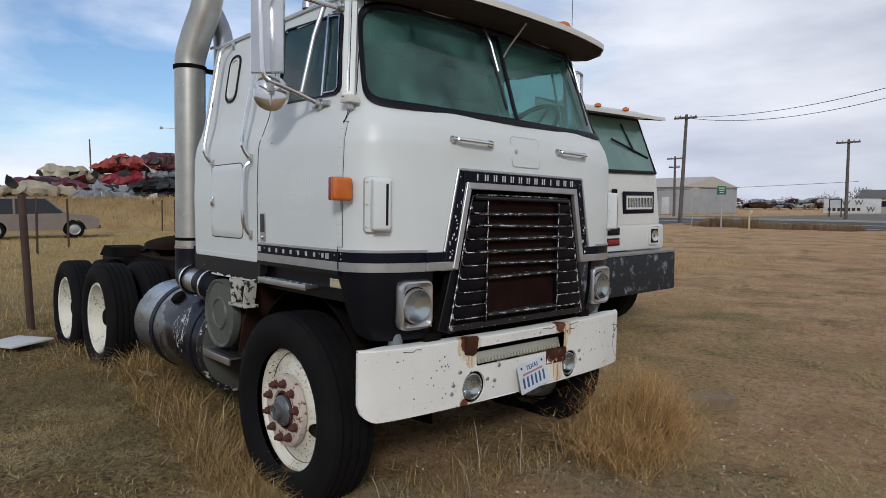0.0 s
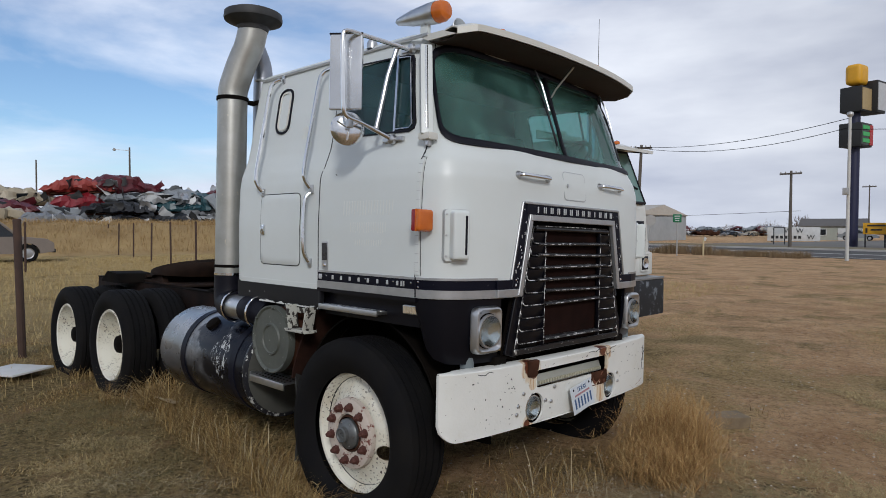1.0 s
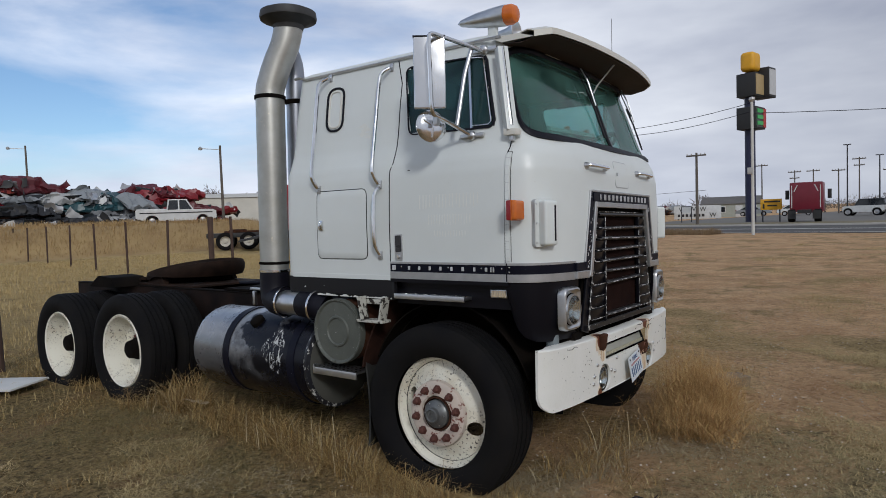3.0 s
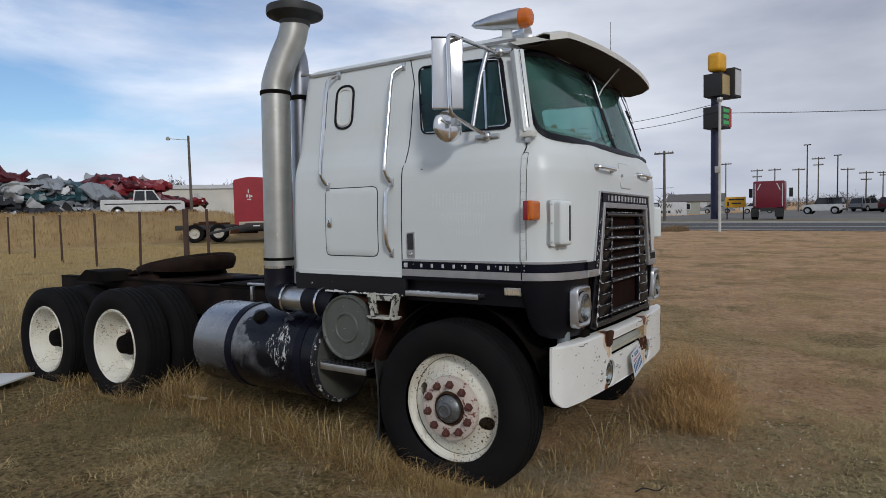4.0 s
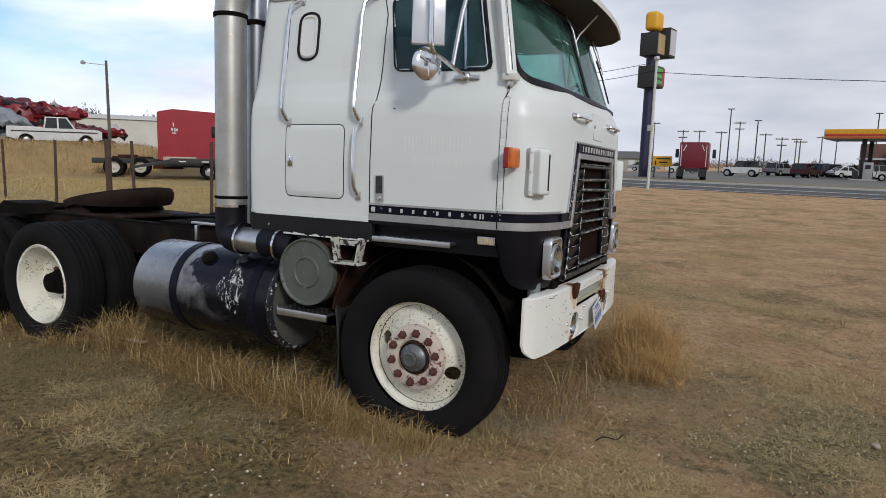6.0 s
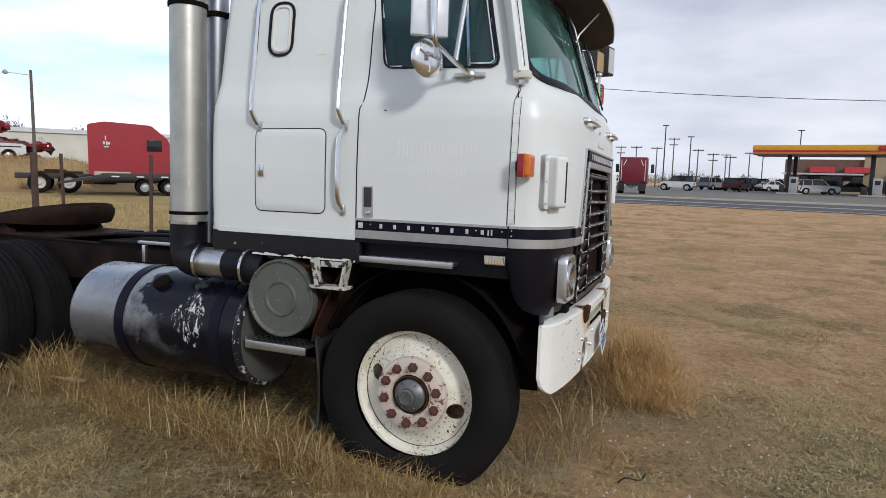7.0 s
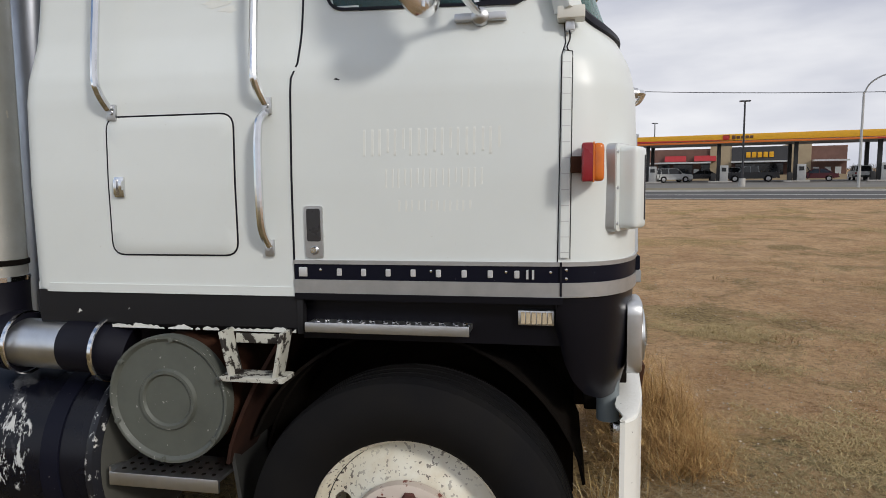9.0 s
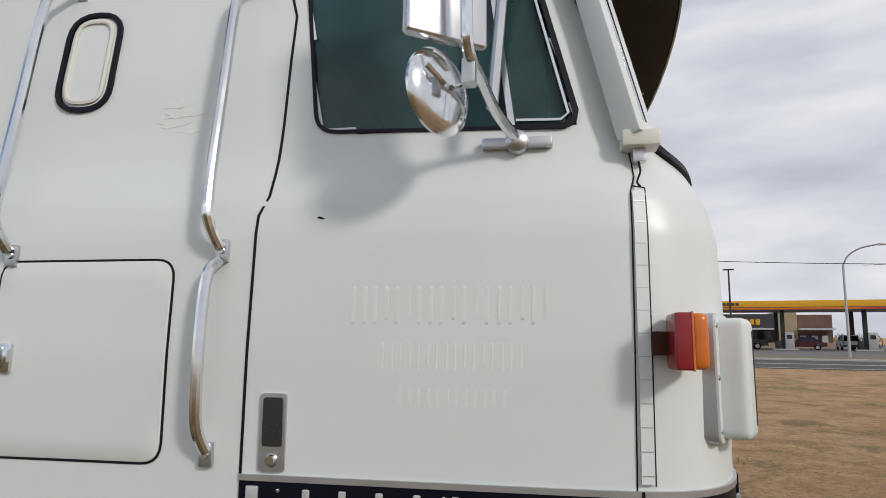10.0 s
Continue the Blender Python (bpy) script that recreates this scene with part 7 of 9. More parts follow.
post(-5.72, -1.55, 1.62, 0.042, True)
for x, y in ((-30.0, 7.3), (-25.8, 6.7), (-22.2, 6.2), (-18.7, 5.75), (-15.2, 5.3), (-8.9, 5.0), (-34.0, 7.8), (-38.0, 8.4), (-42.0, 9.0)):
    post(x, y, 1.74, 0.035)
post(-12.4, 5.0, 1.76, 0.07, True)
post(-11.6, 5.1, 1.74, 0.035)
for x in (-22.0, -19.2, -16.4):
    post(x, 1.4 - (x + 22) * 0.45, 1.7, 0.035)

# ---------------------------------------------------------------- poles and wires
WOOD = surface("pole_wood", (0.10, 0.085, 0.07), 0.9, vary=(0.15, 0.13, 0.11), vscale=3)
STEEL = surface("pole_steel", (0.45, 0.45, 0.44), 0.5, 0.5)
NIGHT = surface("pole_dark", (0.02, 0.02, 0.025), 0.5)


def utility_pole(x, y, h, arms=1, lean=0.0, r=0.15, turn=0.0):
    root = thing("utility_pole", "weathered wooden utility pole with cross-arms", "utility pole", Matrix.Translation((x, y, 0)) @ pose(0, 0, 0, 0, lean, turn), "utility poles")
    part("pole", rod((0, 0, -0.3), (0, 0, h), r, r * 0.65, 10), WOOD, root)
    for k in range(arms):
        z = h - 0.25 - k * 0.9
        part("cross_arm", box((1.7 - 0.4 * k, 0.12, 0.14), (0, -0.12, z), 0.02), WOOD, root)
        for s in (-0.95, -0.5, 0.5, 0.95):
            part("insulator", lathe([(0.03, 0), (0.05, 0.05), (0.03, 0.12), (0, 0.13)], 8, pose(s * (0.8 - 0.2 * k), -0.12, z + 0.07)), CONCRETE, root)
    return root


def lamp_pole(x, y, h, mat=NIGHT, arm=0.42, both=True):
    root = thing("lamp_post", "dark steel parking lot lamp post", "lamp post", Matrix.Translation((x, y, 0)), "lamp posts")
    part("pole", rod((0, 0, 0), (0, 0, h), 0.10, 0.07, 10), mat, root)
    part("base", lathe([(0.28, 0), (0.28, 0.8), (0, 0.8)], 14), CONCRETE, root)
    for s in ((-1, 1) if both else (1,)):
        part("lamp_head", box((arm, 0.3, 0.12), (s * arm * 0.55, 0, h), 0.03), mat, root)
    return root


utility_pole(-21.2, 39.0, 7.6, 1, 2.5)
utility_pole(-15.8, 54.1, 6.4, 1)
utility_pole(-34.2, 60.0, 6.4, 2)
for x, y, h, arms in ((-9.0, 104, 8.0, 2), (-5.3, 103, 6.2, 1), (-3.1, 103, 5.6, 2), (-16.8, 102, 6.6, 2), (-14.4, 102, 6.6, 1), (-11.4, 103, 6.5, 1), (-0.7, 103, 5.2, 1), (-21.0, 101, 7.8, 1), (2.0, 118, 6.4, 1), (4.2, 125, 6.2, 1), (-2.0, 130, 6.5, 1)):
    utility_pole(x, y, h, arms, r=0.11)
for x, y, h in ((-9.42, 95.3, 9.2), (-5.92, 95.7, 7.6), (12.4, 57.6, 7.4), (8.5, 104, 9.0)):
    lamp_pole(x, y, h)
street = thing("street_lamp", "grey steel street lamp with a curved arm", "street lamp", Matrix.Translation((19.0, 50.6, 0)))
part("pole", rod((0, 0, 0), (0, 0, 7.0), 0.11, 0.08, 10), STEEL, street)
part("arm", tube(glide([(0, 0, 6.9), (0.3, -0.2, 7.6), (1.0, -0.6, 8.1), (2.0, -1.2, 8.3)], 5), 0.06, 8), STEEL, street)
part("lamp_head", box((0.7, 0.3, 0.14), (2.2, -1.3, 8.28), 0.05), STEEL, street)
white_pole = thing("service_pole", "pale steel service pole at the lot's edge", "pole", Matrix.Translation((-6.2, 32.6, 0)))
part("pole", rod((0, 0, -0.1), (0, 0, 7.1), 0.085, 0.07, 12), surface("pole_white", (0.55, 0.55, 0.52), 0.6), white_pole)
part("meter_box", box((0.25, 0.2, 0.35), (-0.08, -0.14, 3.4), 0.03), STEEL, white_pole)
part("weather_head", lathe([(0.10, 0), (0.16, 0.1), (0.14, 0.22), (0, 0.26)], 14, pose(0, 0, 7.0)), STEEL, white_pole)
for x, y, h in ((-40.2, 22.7, 7.4), (-64.2, 17.8, 9.4), (-85.6, 14.0, 9.5)):
    yard = thing("yard_light", "wooden yard light pole with a bracket lamp", "lamp post", Matrix.Translation((x, y, 0)), "yard lights")
    part("pole", rod((0, 0, 0), (0, 0, h), 0.12, 0.08, 8), WOOD, yard)
    if x > -80:
        part("arm", tube([(0, 0, h - 0.3), (-0.6, -1.1, h - 0.25)], 0.03, 6), STEEL, yard)
        part("lamp_head", lathe([(0.05, 0), (0.16, -0.12), (0.14, -0.25), (0, -0.28)], 10, pose(-0.65, -1.2, h - 0.1)), STEEL, yard)


def cable(a, b, sag, name="overhead_cable"):
    pts = [Vector(a).lerp(Vector(b), t) - Vector((0, 0, sag * 4 * t * (1 - t))) for t in np.linspace(0, 1, 25)]
    return solo(name, tube(pts, 0.016, 5), SEAL, "black overhead cable between poles", "cable")


cable((-21.5, 38.9, 7.5), (-6.2, 32.6, 6.95), 0.5)
cable((-20.6, 38.9, 7.3), (-6.2, 32.6, 6.5), 0.6)
cable((-6.2, 32.6, 6.4), (44.0, 25.5, 5.6), 1.3)
cable((-15.2, 54.7, 3.1), (-60.0, 60.0, 3.0), 0.3)
cable((20.7, 51.6, 7.0), (70.0, 46.0, 12.0), 1.0)

# ---------------------------------------------------------------- sign pylon and small signs
YELLOW, ORANGE, REDSIGN = surface("sign_yellow", (0.75, 0.38, 0.015), 0.5), surface("sign_orange", (0.65, 0.16, 0.02), 0.5), surface("sign_red", (0.45, 0.03, 0.03), 0.5)
pylon = thing("sign_pylon", "tall dark fuel station sign pylon with stacked boxes", "sign", Matrix.Translation((-12.95, 60.5, 0)) @ pose(0, 0, 0, 0, 0, -9))
part("column", rod((0, 0, 0), (0, 0, 13.8), 0.46, 0.44, segs=20), surface("pylon_blue", (0.012, 0.014, 0.05), 0.5), pylon, "dark blue steel column")
for z, h, w, yo in ((12.6, 2.1, 2.1, 0.0), (12.9, 2.7, 1.6, 1.5), (9.6, 2.0, 2.2, 0.0)):
    b = part("sign_box", box((1.7, w, h), (0.1 if yo == 0 else 0.6, yo, z), 0.04), PLASTIC, pylon, "dark sign box")
    part("sign_face", box((0.06, w * 0.9, h * 0.86), (0.97 if yo == 0 else 1.47, yo, z)), {12.6: surface("face_tan", (0.45, 0.33, 0.16), 0.5), 12.9: surface("face_pale", (0.55, 0.55, 0.55), 0.5), 9.6: surface("face_dark", (0.05, 0.06, 0.05), 0.5)}[z], b)
for k in range(3):
    part("price_bar", box((0.05, 1.5, 0.34), (1.01, -0.05, 10.2 - k * 0.55)), surface("price_green", (0.05, 0.42, 0.10), 0.5) if k == 0 else bpy.data.materials["price_green"], pylon)
part("red_panel", box((0.05, 0.6, 1.7), (1.02, 0.75, 9.6)), REDSIGN, pylon)
heart = box((1.3, 1.7, 1.75), (0.1, 0, 14.75), 0.45, segs=4)
part("emblem", heart, YELLOW, pylon, "yellow rounded emblem")

ysign = thing("yellow_sign", "yellow directional sign on two posts", "sign", Matrix.Translation((-10.8, 58.5, 0.1)) @ pose(0, 0, 0, 0, 0, -4))
part("panel", box((1.75, 0.12, 0.95), (0, 0, 1.55), 0.03), YELLOW, ysign)
for k, (w, z) in enumerate(((1.3, 1.8), (0.8, 1.45), (0.14, 1.4))):
    part("text_bar", box((w, 0.02, 0.13 if k < 2 else 0.4), (0.1 if k < 2 else -0.6, -0.07, z)), PLASTIC, ysign)
for x in (-0.7, 0.7):
    part("leg", rod((x, 0, 0), (x, 0, 1.1), 0.06), NIGHT, ysign)

gsign = thing("road_sign", "green road sign on a thin post", "sign", Matrix.Translation((-14.2, 31.2, 0)) @ pose(0, 0, 0, 0, 0, 20))
part("panel", box((0.46, 0.03, 0.46), (0, -0.05, 2.15), 0.01), surface("sign_green", (0.01, 0.16, 0.07), 0.4), gsign)
for k in range(3):
    part("text_bar", box((0.30 - 0.05 * k, 0.01, 0.05), (0, -0.07, 2.27 - 0.12 * k)), WHT, gsign)
part("post", rod((0, 0, -0.2), (0, 0, 2.3), 0.035), STEEL, gsign)
stop = thing("stop_sign", "octagonal sign seen from behind on a leaning post", "sign", Matrix.Translation((-19.0, 36.6, 0)) @ pose(0, 0, 0, 0, 6, 0))
part("panel", lathe([(0, -0.01), (0.38, -0.01), (0.38, 0.01), (0, 0.01)], 8, pose(0, 0, 2.15, 90, 0, 22)), STEEL, stop, smooth=20)
part("post", rod((0, 0.05, -0.2), (0, 0.05, 2.3), 0.035), STEEL, stop)
marker = thing("marker_stake", "small pale marker stake in weeds", "stake", Matrix.Translation((-13.0, 31.9, 0)))
part("stake", box((0.09, 0.03, 1.05), (0, 0, 0.5), 0.01), surface("stake_cream", (0.6, 0.5, 0.3), 0.7), marker)
part("flag", box((0.16, 0.03, 0.18), (0.08, 0, 1.0), 0.01, (0, 30, 0)), WHT, marker)
frame_sign = thing("frame_sign", "small white notice in a dark frame on legs", "sign", Matrix.Translation((-19.9, 63.7, 0.2)))
part("panel", box((0.9, 0.06, 0.62), (0, 0, 1.2)), WHT, frame_sign)
for s in (-1, 1):
    part("leg", box((0.08, 0.08, 1.6), (s * 0.50, 0, 0.7)), NIGHT, frame_sign)
part("rail", box((1.08, 0.08, 0.08), (0, 0, 1.54)), NIGHT, frame_sign)

# ---------------------------------------------------------------- fuel station
BRICK = surface("brick_brown", (0.19, 0.10, 0.075), 0.85, vary=(0.14, 0.075, 0.06), vscale=0.8)
TAN = surface("block_tan", (0.42, 0.33, 0.21), 0.85, vary=(0.36, 0.28, 0.18), vscale=0.7)
STATION = pose(2.2, 79.0, 0.1, 0, 0, -9.0)
canopy = thing("fuel_canopy", "yellow and red fuel station canopy on dark columns", "canopy", STATION)
part("deck", box((64, 9.6, 0.9), (32.0, 5.0, 4.95), 0.03), surface("canopy_grey", (0.45, 0.44, 0.42), 0.6), canopy)
part("fascia", box((64.1, 0.14, 0.72), (32.0, 0.12, 5.16), 0.02), YELLOW, canopy, "yellow fascia")
part("fascia_end", box((0.14, 9.7, 1.0), (-0.06, 5.0, 4.95), 0.02), STEEL, canopy)
part("stripe", box((64.1, 0.16, 0.22), (32.0, 0.10, 4.62), 0.02), ORANGE, canopy, "orange stripe")
part("stripe", prism([(0, 4.74), (13, 4.86), (13, 4.90), (0, 5.0)], 0.03, m=Matrix.Translation((0, 0.04, 0)) @ pose(0, 0, 0, 90, 0, 0)), REDSIGN, canopy, "red swoosh")
part("stripe", prism([(27, 4.55), (64, 4.55), (64, 5.35), (40, 5.0), (27, 4.66)], 0.03, m=Matrix.Translation((0, 0.04, 0)) @ pose(0, 0, 0, 90, 0, 0)), REDSIGN, canopy, "red swoosh")
part("emblem", box((0.7, 0.05, 0.5), (12.3, 0.02, 5.17), 0.1), REDSIGN, canopy)
for k in range(5):
    part("letter_bar", box((0.34, 0.05, 0.42 if k == 0 else 0.32), (13.1 + k * 0.46, 0.02, 5.15), 0.02), surface("sign_brown", (0.10, 0.04, 0.02), 0.5) if k == 0 else bpy.data.materials["sign_brown"], canopy)
for k in range(8):
    x = 3.6 + k * 8.0
    for y in (1.6, 8.2):
        part("column", box((0.42, 0.42, 4.55), (x, y, 2.2), 0.02), PLASTIC, canopy, "dark column")
    pump = thing("fuel_pump", "grey fuel pump with dark hoses on an island", "fuel pump", STATION @ Matrix.Translation((x + 0.2, 1.7, 0)), "fuel pumps")
    part("island", box((2.6, 1.1, 0.16), (0, 0, 0.08), 0.05), CONCRETE, pump)
    part("cabinet", box((0.9, 0.6, 1.9), (0.4, -0.2, 1.05), 0.05), STEEL, pump)
    part("screen", box((0.5, 0.05, 0.45), (0.4, -0.52, 1.5)), CARGLASS, pump)
    part("hose", tube(glide([(0.9, -0.3, 1.7), (1.25, -0.4, 1.0), (1.0, -0.4, 0.35), (0.8, -0.4, 1.1)], 5), 0.04, 6), SEAL, pump)
    part("bin", box((0.55, 0.5, 0.95), (-0.75, -0.25, 0.6), 0.05), PLASTIC, pump)
shop = thing("station_shop", "brick and tan block station shop with red awnings", "building", pose(6.4, 97.0, 0.1, 0, 0, -9.0))
part("wall", box((26, 12, 4.5), (13, 6.2, 2.25)), BRICK, shop, "brown brick wall")
for x, w in ((10.6, 2.8), (20.4, 2.8)):
    part("pier", box((w, 12.4, 4.9), (x, 6.1, 2.45)), TAN, shop, "tan block pier")
part("dark_sign_wall", box((7.0, 0.3, 2.0), (15.5, -0.05, 3.6)), surface("slate", (0.05, 0.05, 0.055), 0.7), shop)
for k in range(5):
    part("letter_bar", box((0.55, 0.1, 0.75), (14.1 + k * 0.72, -0.28, 3.5), 0.04), YELLOW, shop)
part("canopy_strip", box((9.4, 1.3, 0.22), (4.6, -0.7, 2.55)), WHT, shop, "white canopy strip")
part("canopy_strip", box((7.2, 1.3, 0.22), (15.5, -0.7, 2.55)), WHT, shop)
part("canopy_strip", box((4.2, 1.3, 0.22), (24.0, -0.7, 2.55)), WHT, shop)
for x in (4.6, 8.6):
    part("awning", prism([(0, 0), (0.9, 0), (0, 0.8)], 2.9, m=Matrix.Translation((x - 1.5, -0.02, 2.75)) @ pose(0, 0, 0, 90, 0, 90) @ pose(0, 0, 0, 0, 180, 0) @ pose(0, 0, -2.9)), surface("awning_red", (0.42, 0.03, 0.035), 0.7) if x < 5 else bpy.data.materials["awning_red"], shop, "red awning")
for x, w in ((3.0, 1.6), (5.6, 2.6), (8.6, 1.2), (15.5, 6.0)):
    win = part("window", box((w, 0.1, 2.0), (x, -0.03, 1.25)), CARGLASS, shop)
    part("frame", box((w + 0.2, 0.06, 0.1), (x, -0.06, 2.3)), PLASTIC, win)
for x in (2.3, 7.4, 22.4, 23.8, 25.0):
    part("poster", box((0.7, 0.06, 0.95), (x, -0.10, 1.2)), WHT, shop, "white poster")
part("tan_base", box((26.1, 0.2, 0.7), (13, -0.02, 0.35)), TAN, shop)

# parked cars and trucks beyond the road, standing at rest
lot = [("jeep", WHT, "white jeep with a dark top parked beyond the road", -6.0, 80.6, 172, "jeep", DRK), ("suv", car_paint("wine", (0.12, 0.02, 0.025)), "dark red car parked beyond the road", 0.6, 88.0, 70, "car", None), ("sedan", DRK, "black sedan parked by the shop", 13.3, 88.5, 175, "car", None),
       ("suv", WHT, "white car parked at the pumps", 9.0, 82.6, 20, "car", None), ("pickup", DRK, "dark pickup parked at the pumps", 18.0, 81.0, 172, "pickup", SILV), ("sedan", RED2, "dark red car parked by the shop", 24.5, 79.8, 165, "car", None), ("suv", SILV, "silver car parked by the shop", 17.0, 90.0, 100, "car", None),
       ("sedan", WHT, "white car parked at the lot's side", 5.2, 96.0, 35, "car", None), ("suv", DRK, "dark car parked at the lot's side", 3.6, 97.5, 40, "car", None), ("pickup", WHT, "white pickup parked at the lot's side", 2.0, 100.5, 50, "pickup", None), ("sedan", SILV, "silver car parked by the house", -21.5, 98.0, 10, "car", None),
       ("sedan", WHT, "white car parked beyond the sign", -14.8, 92.0, 10, "car", None), ("suv", GRY, "grey car parked beyond the road", -2.6, 96.0, 60, "car", None), ("suv", WHT, "white van parked by the canopy", 30.6, 84.0, 80, "van", None)]
for kind, paint, label, x, y, turn, cat, top in lot:
    vehicle(kind, paint, label, pose(x, y, 0.1, 0, 0, turn), cat, top, group="parked cars")


def semi_tractor(label, m, paint, sleeper=True):
    """A bonneted road tractor: rear tandem at x = 0 and 1.3, sleeper and cab ahead of it."""
    root = thing("semi_truck", label, "truck", m)
    for x in (0.0, 1.3, 7.2):
        for s in (-1, 1):
            w = part("wheel", lathe([(0.30, -0.14), (0.47, -0.15), (0.52, -0.1), (0.52, 0.1), (0.47, 0.15), (0.30, 0.14)], 24), RUBBER, root, "black tyre", Matrix.Translation((x, s * (1.05 if x < 5 else 1.0), 0.52)) @ pose(0, 0, 0, 90 if s < 0 else -90, 0, 0))
            part("rim", lathe([(0.30, 0.12), (0.24, 0.0), (0.12, -0.02), (0.10, 0.08), (0, 0.09)], 18), car_paint("rim_cream", (0.55, 0.52, 0.45)), w)
    part("frame", box((9.0, 0.9, 0.28), (3.4, 0, 0.85), 0.02), PLASTIC, root)
    cab = prism(rounded([(2.2, 0.95), (6.1, 0.95), (6.3, 2.2), (6.0, 2.95), (5.2, 3.62), (3.0, 3.72), (2.2, 3.55)], 0.12, 3), 2.4, m=Matrix.Translation((0, 1.2, 0)) @ pose(0, 0, 0, 90, 0, 0))
    part("cab", cab, paint, root, "", smooth=30)
    part("hood", prism(rounded([(6.0, 1.0), (8.2, 0.9), (8.3, 1.7), (6.1, 2.15)], 0.12, 3), 1.9, m=Matrix.Translation((0, 0.95, 0)) @ pose(0, 0, 0, 90, 0, 0)), paint, root)
    for s in (-1, 1):
        part("door_window", box((0.75, 0.04, 0.62), (5.35, s * 1.2, 2.55), 0.02), CARGLASS, root)
        part("windscreen", box((0.05, 1.0, 0.8), (6.08, s * 0.55, 2.62), 0.0, (0, -24, 0)), CARGLASS, root)
        part("fender", box((1.3, 0.4, 0.25), (7.2, s * 1.02, 1.15), 0.1), paint, root)
        for k, (ex, ez, ew, eh) in enumerate(((2.95, 2.62, 0.10, 0.16), (3.08, 2.60, 0.07, 0.20), (3.18, 2.60, 0.12, 0.12), (3.05, 2.42, 0.22, 0.06), (3.02, 2.88, 0.05, 0.22))):
            part("emblem_bar", box((ew, 0.02, eh), (ex, s * 1.205, ez)), WHT, root)
        part("stripe", box((1.7, 0.03, 0.22), (3.3, s * 1.21, 1.02), 0.02), BEIGE, root)
    part("battery_box", box((3.6, 2.1, 0.55), (4.2, 0, 0.82), 0.05), PLASTIC, root, "dark boxes and tanks below the cab")
    part("deck", box((2.0, 0.9, 0.1), (0.9, 0, 1.05), 0.02), RUSTY, root)
    part("fifth_wheel", lathe([(0, 0), (0.5, 0), (0.5, 0.08), (0, 0.1)], 20, pose(0.65, 0, 1.1)), RUSTY, root)
    part("ramp", prism([(0, 0), (1.6, 0), (1.5, 0.2), (0.1, 0.5)], 1.8, m=Matrix.Translation((1.9, -0.9 + 1.8, 0.45)) @ pose(0, 0, 0, 90, 0, 0)), RUSTY, root)
    return root


semi_tractor("red sleeper tractor parked behind the fence", Matrix.Translation((-31.6, 17.5, 0.05)) @ pose(0, 0, 0, 0, 0, 53), car_paint("truck_red", (0.30, 0.012, 0.022), 0.35))
NIGHT_RAIL = surface("trailer_rail", (0.03, 0.026, 0.024), 0.7)
flatbed = thing("flatbed_trailer", "dark low flatbed trailer parked in dry grass before the red tractor", "trailer", Matrix.Translation((-28.6, 16.6, 0.05)) @ pose(0, 0, 0, 0, 0, 53))
part("deck", box((9.0, 2.4, 0.16), (6.2, 0, 0.98), 0.02), PLASTIC, flatbed, "dark timber deck")
part("side_rail", box((9.0, 0.06, 0.14), (6.2, -1.22, 0.92), 0.01), NIGHT_RAIL, flatbed)
part("ramp", prism([(0, 0), (1.9, 0.35), (1.9, 0.50), (0.05, 0.12)], 2.2, m=Matrix.Translation((-0.2, 1.1, 0.50)) @ pose(0, 0, 0, 90, 0, 0)), PLASTIC, flatbed, "dark sloping tail ramp")
for k in range(7):
    part("reflector", box((0.34, 0.02, 0.06), (2.3 + k * 1.1, -1.26, 0.93)), WHT, flatbed)
for x in (3.6, 4.7, 8.8):
    for s in (-1, 1):
        tw = part("wheel", lathe([(0.22, -0.12), (0.36, -0.13), (0.40, -0.09), (0.40, 0.09), (0.36, 0.13), (0.22, 0.12)], 20), RUBBER, flatbed, "black tyre", Matrix.Translation((x, s * 0.98, 0.40)) @ pose(0, 0, 0, 90 if s < 0 else -90, 0, 0))
        part("rim", lathe([(0.22, 0.10), (0.15, 0.02), (0.0, 0.04)], 16), HUBCAP, tw)
rear = thing("semi_truck", "dark red sleeper tractor seen from behind across the road", "truck", pose(-7.85, 57.2, 0.12, 0, 0, 95))
part("cab", box((2.6, 2.45, 2.5), (1.2, 0, 2.05), 0.12), car_paint("truck_dark_red", (0.17, 0.012, 0.025), 0.35), rear)
for s in (-1, 1):
    part("wheel", lathe([(0.30, -0.25), (0.5, -0.25), (0.52, -0.2), (0.52, 0.2), (0.5, 0.25), (0.30, 0.25)], 20), RUBBER, rear, "", Matrix.Translation((-1.2, s * 0.95, 0.52)) @ pose(0, 0, 0, 90, 0, 0))
    part("mudflap", box((0.04, 0.6, 0.7), (-1.8, s * 0.9, 0.6)), PLASTIC, rear)
    part("stripe", box((0.03, 0.07, 0.6), (-0.12, s * 0.75, 2.8), 0.0, (s * 25, 0, 0)), WHT, rear)
    part("light_bar", box((0.05, 0.06, 1.9), (-0.12, s * 1.05, 2.1)), WHT, rear)
    part("mirror", box((0.12, 0.3, 0.8), (2.0, s * 1.6, 2.3), 0.03), PLASTIC, rear)
part("frame", box((2.6, 0.9, 0.3), (-1.0, 0, 0.85)), PLASTIC, rear)

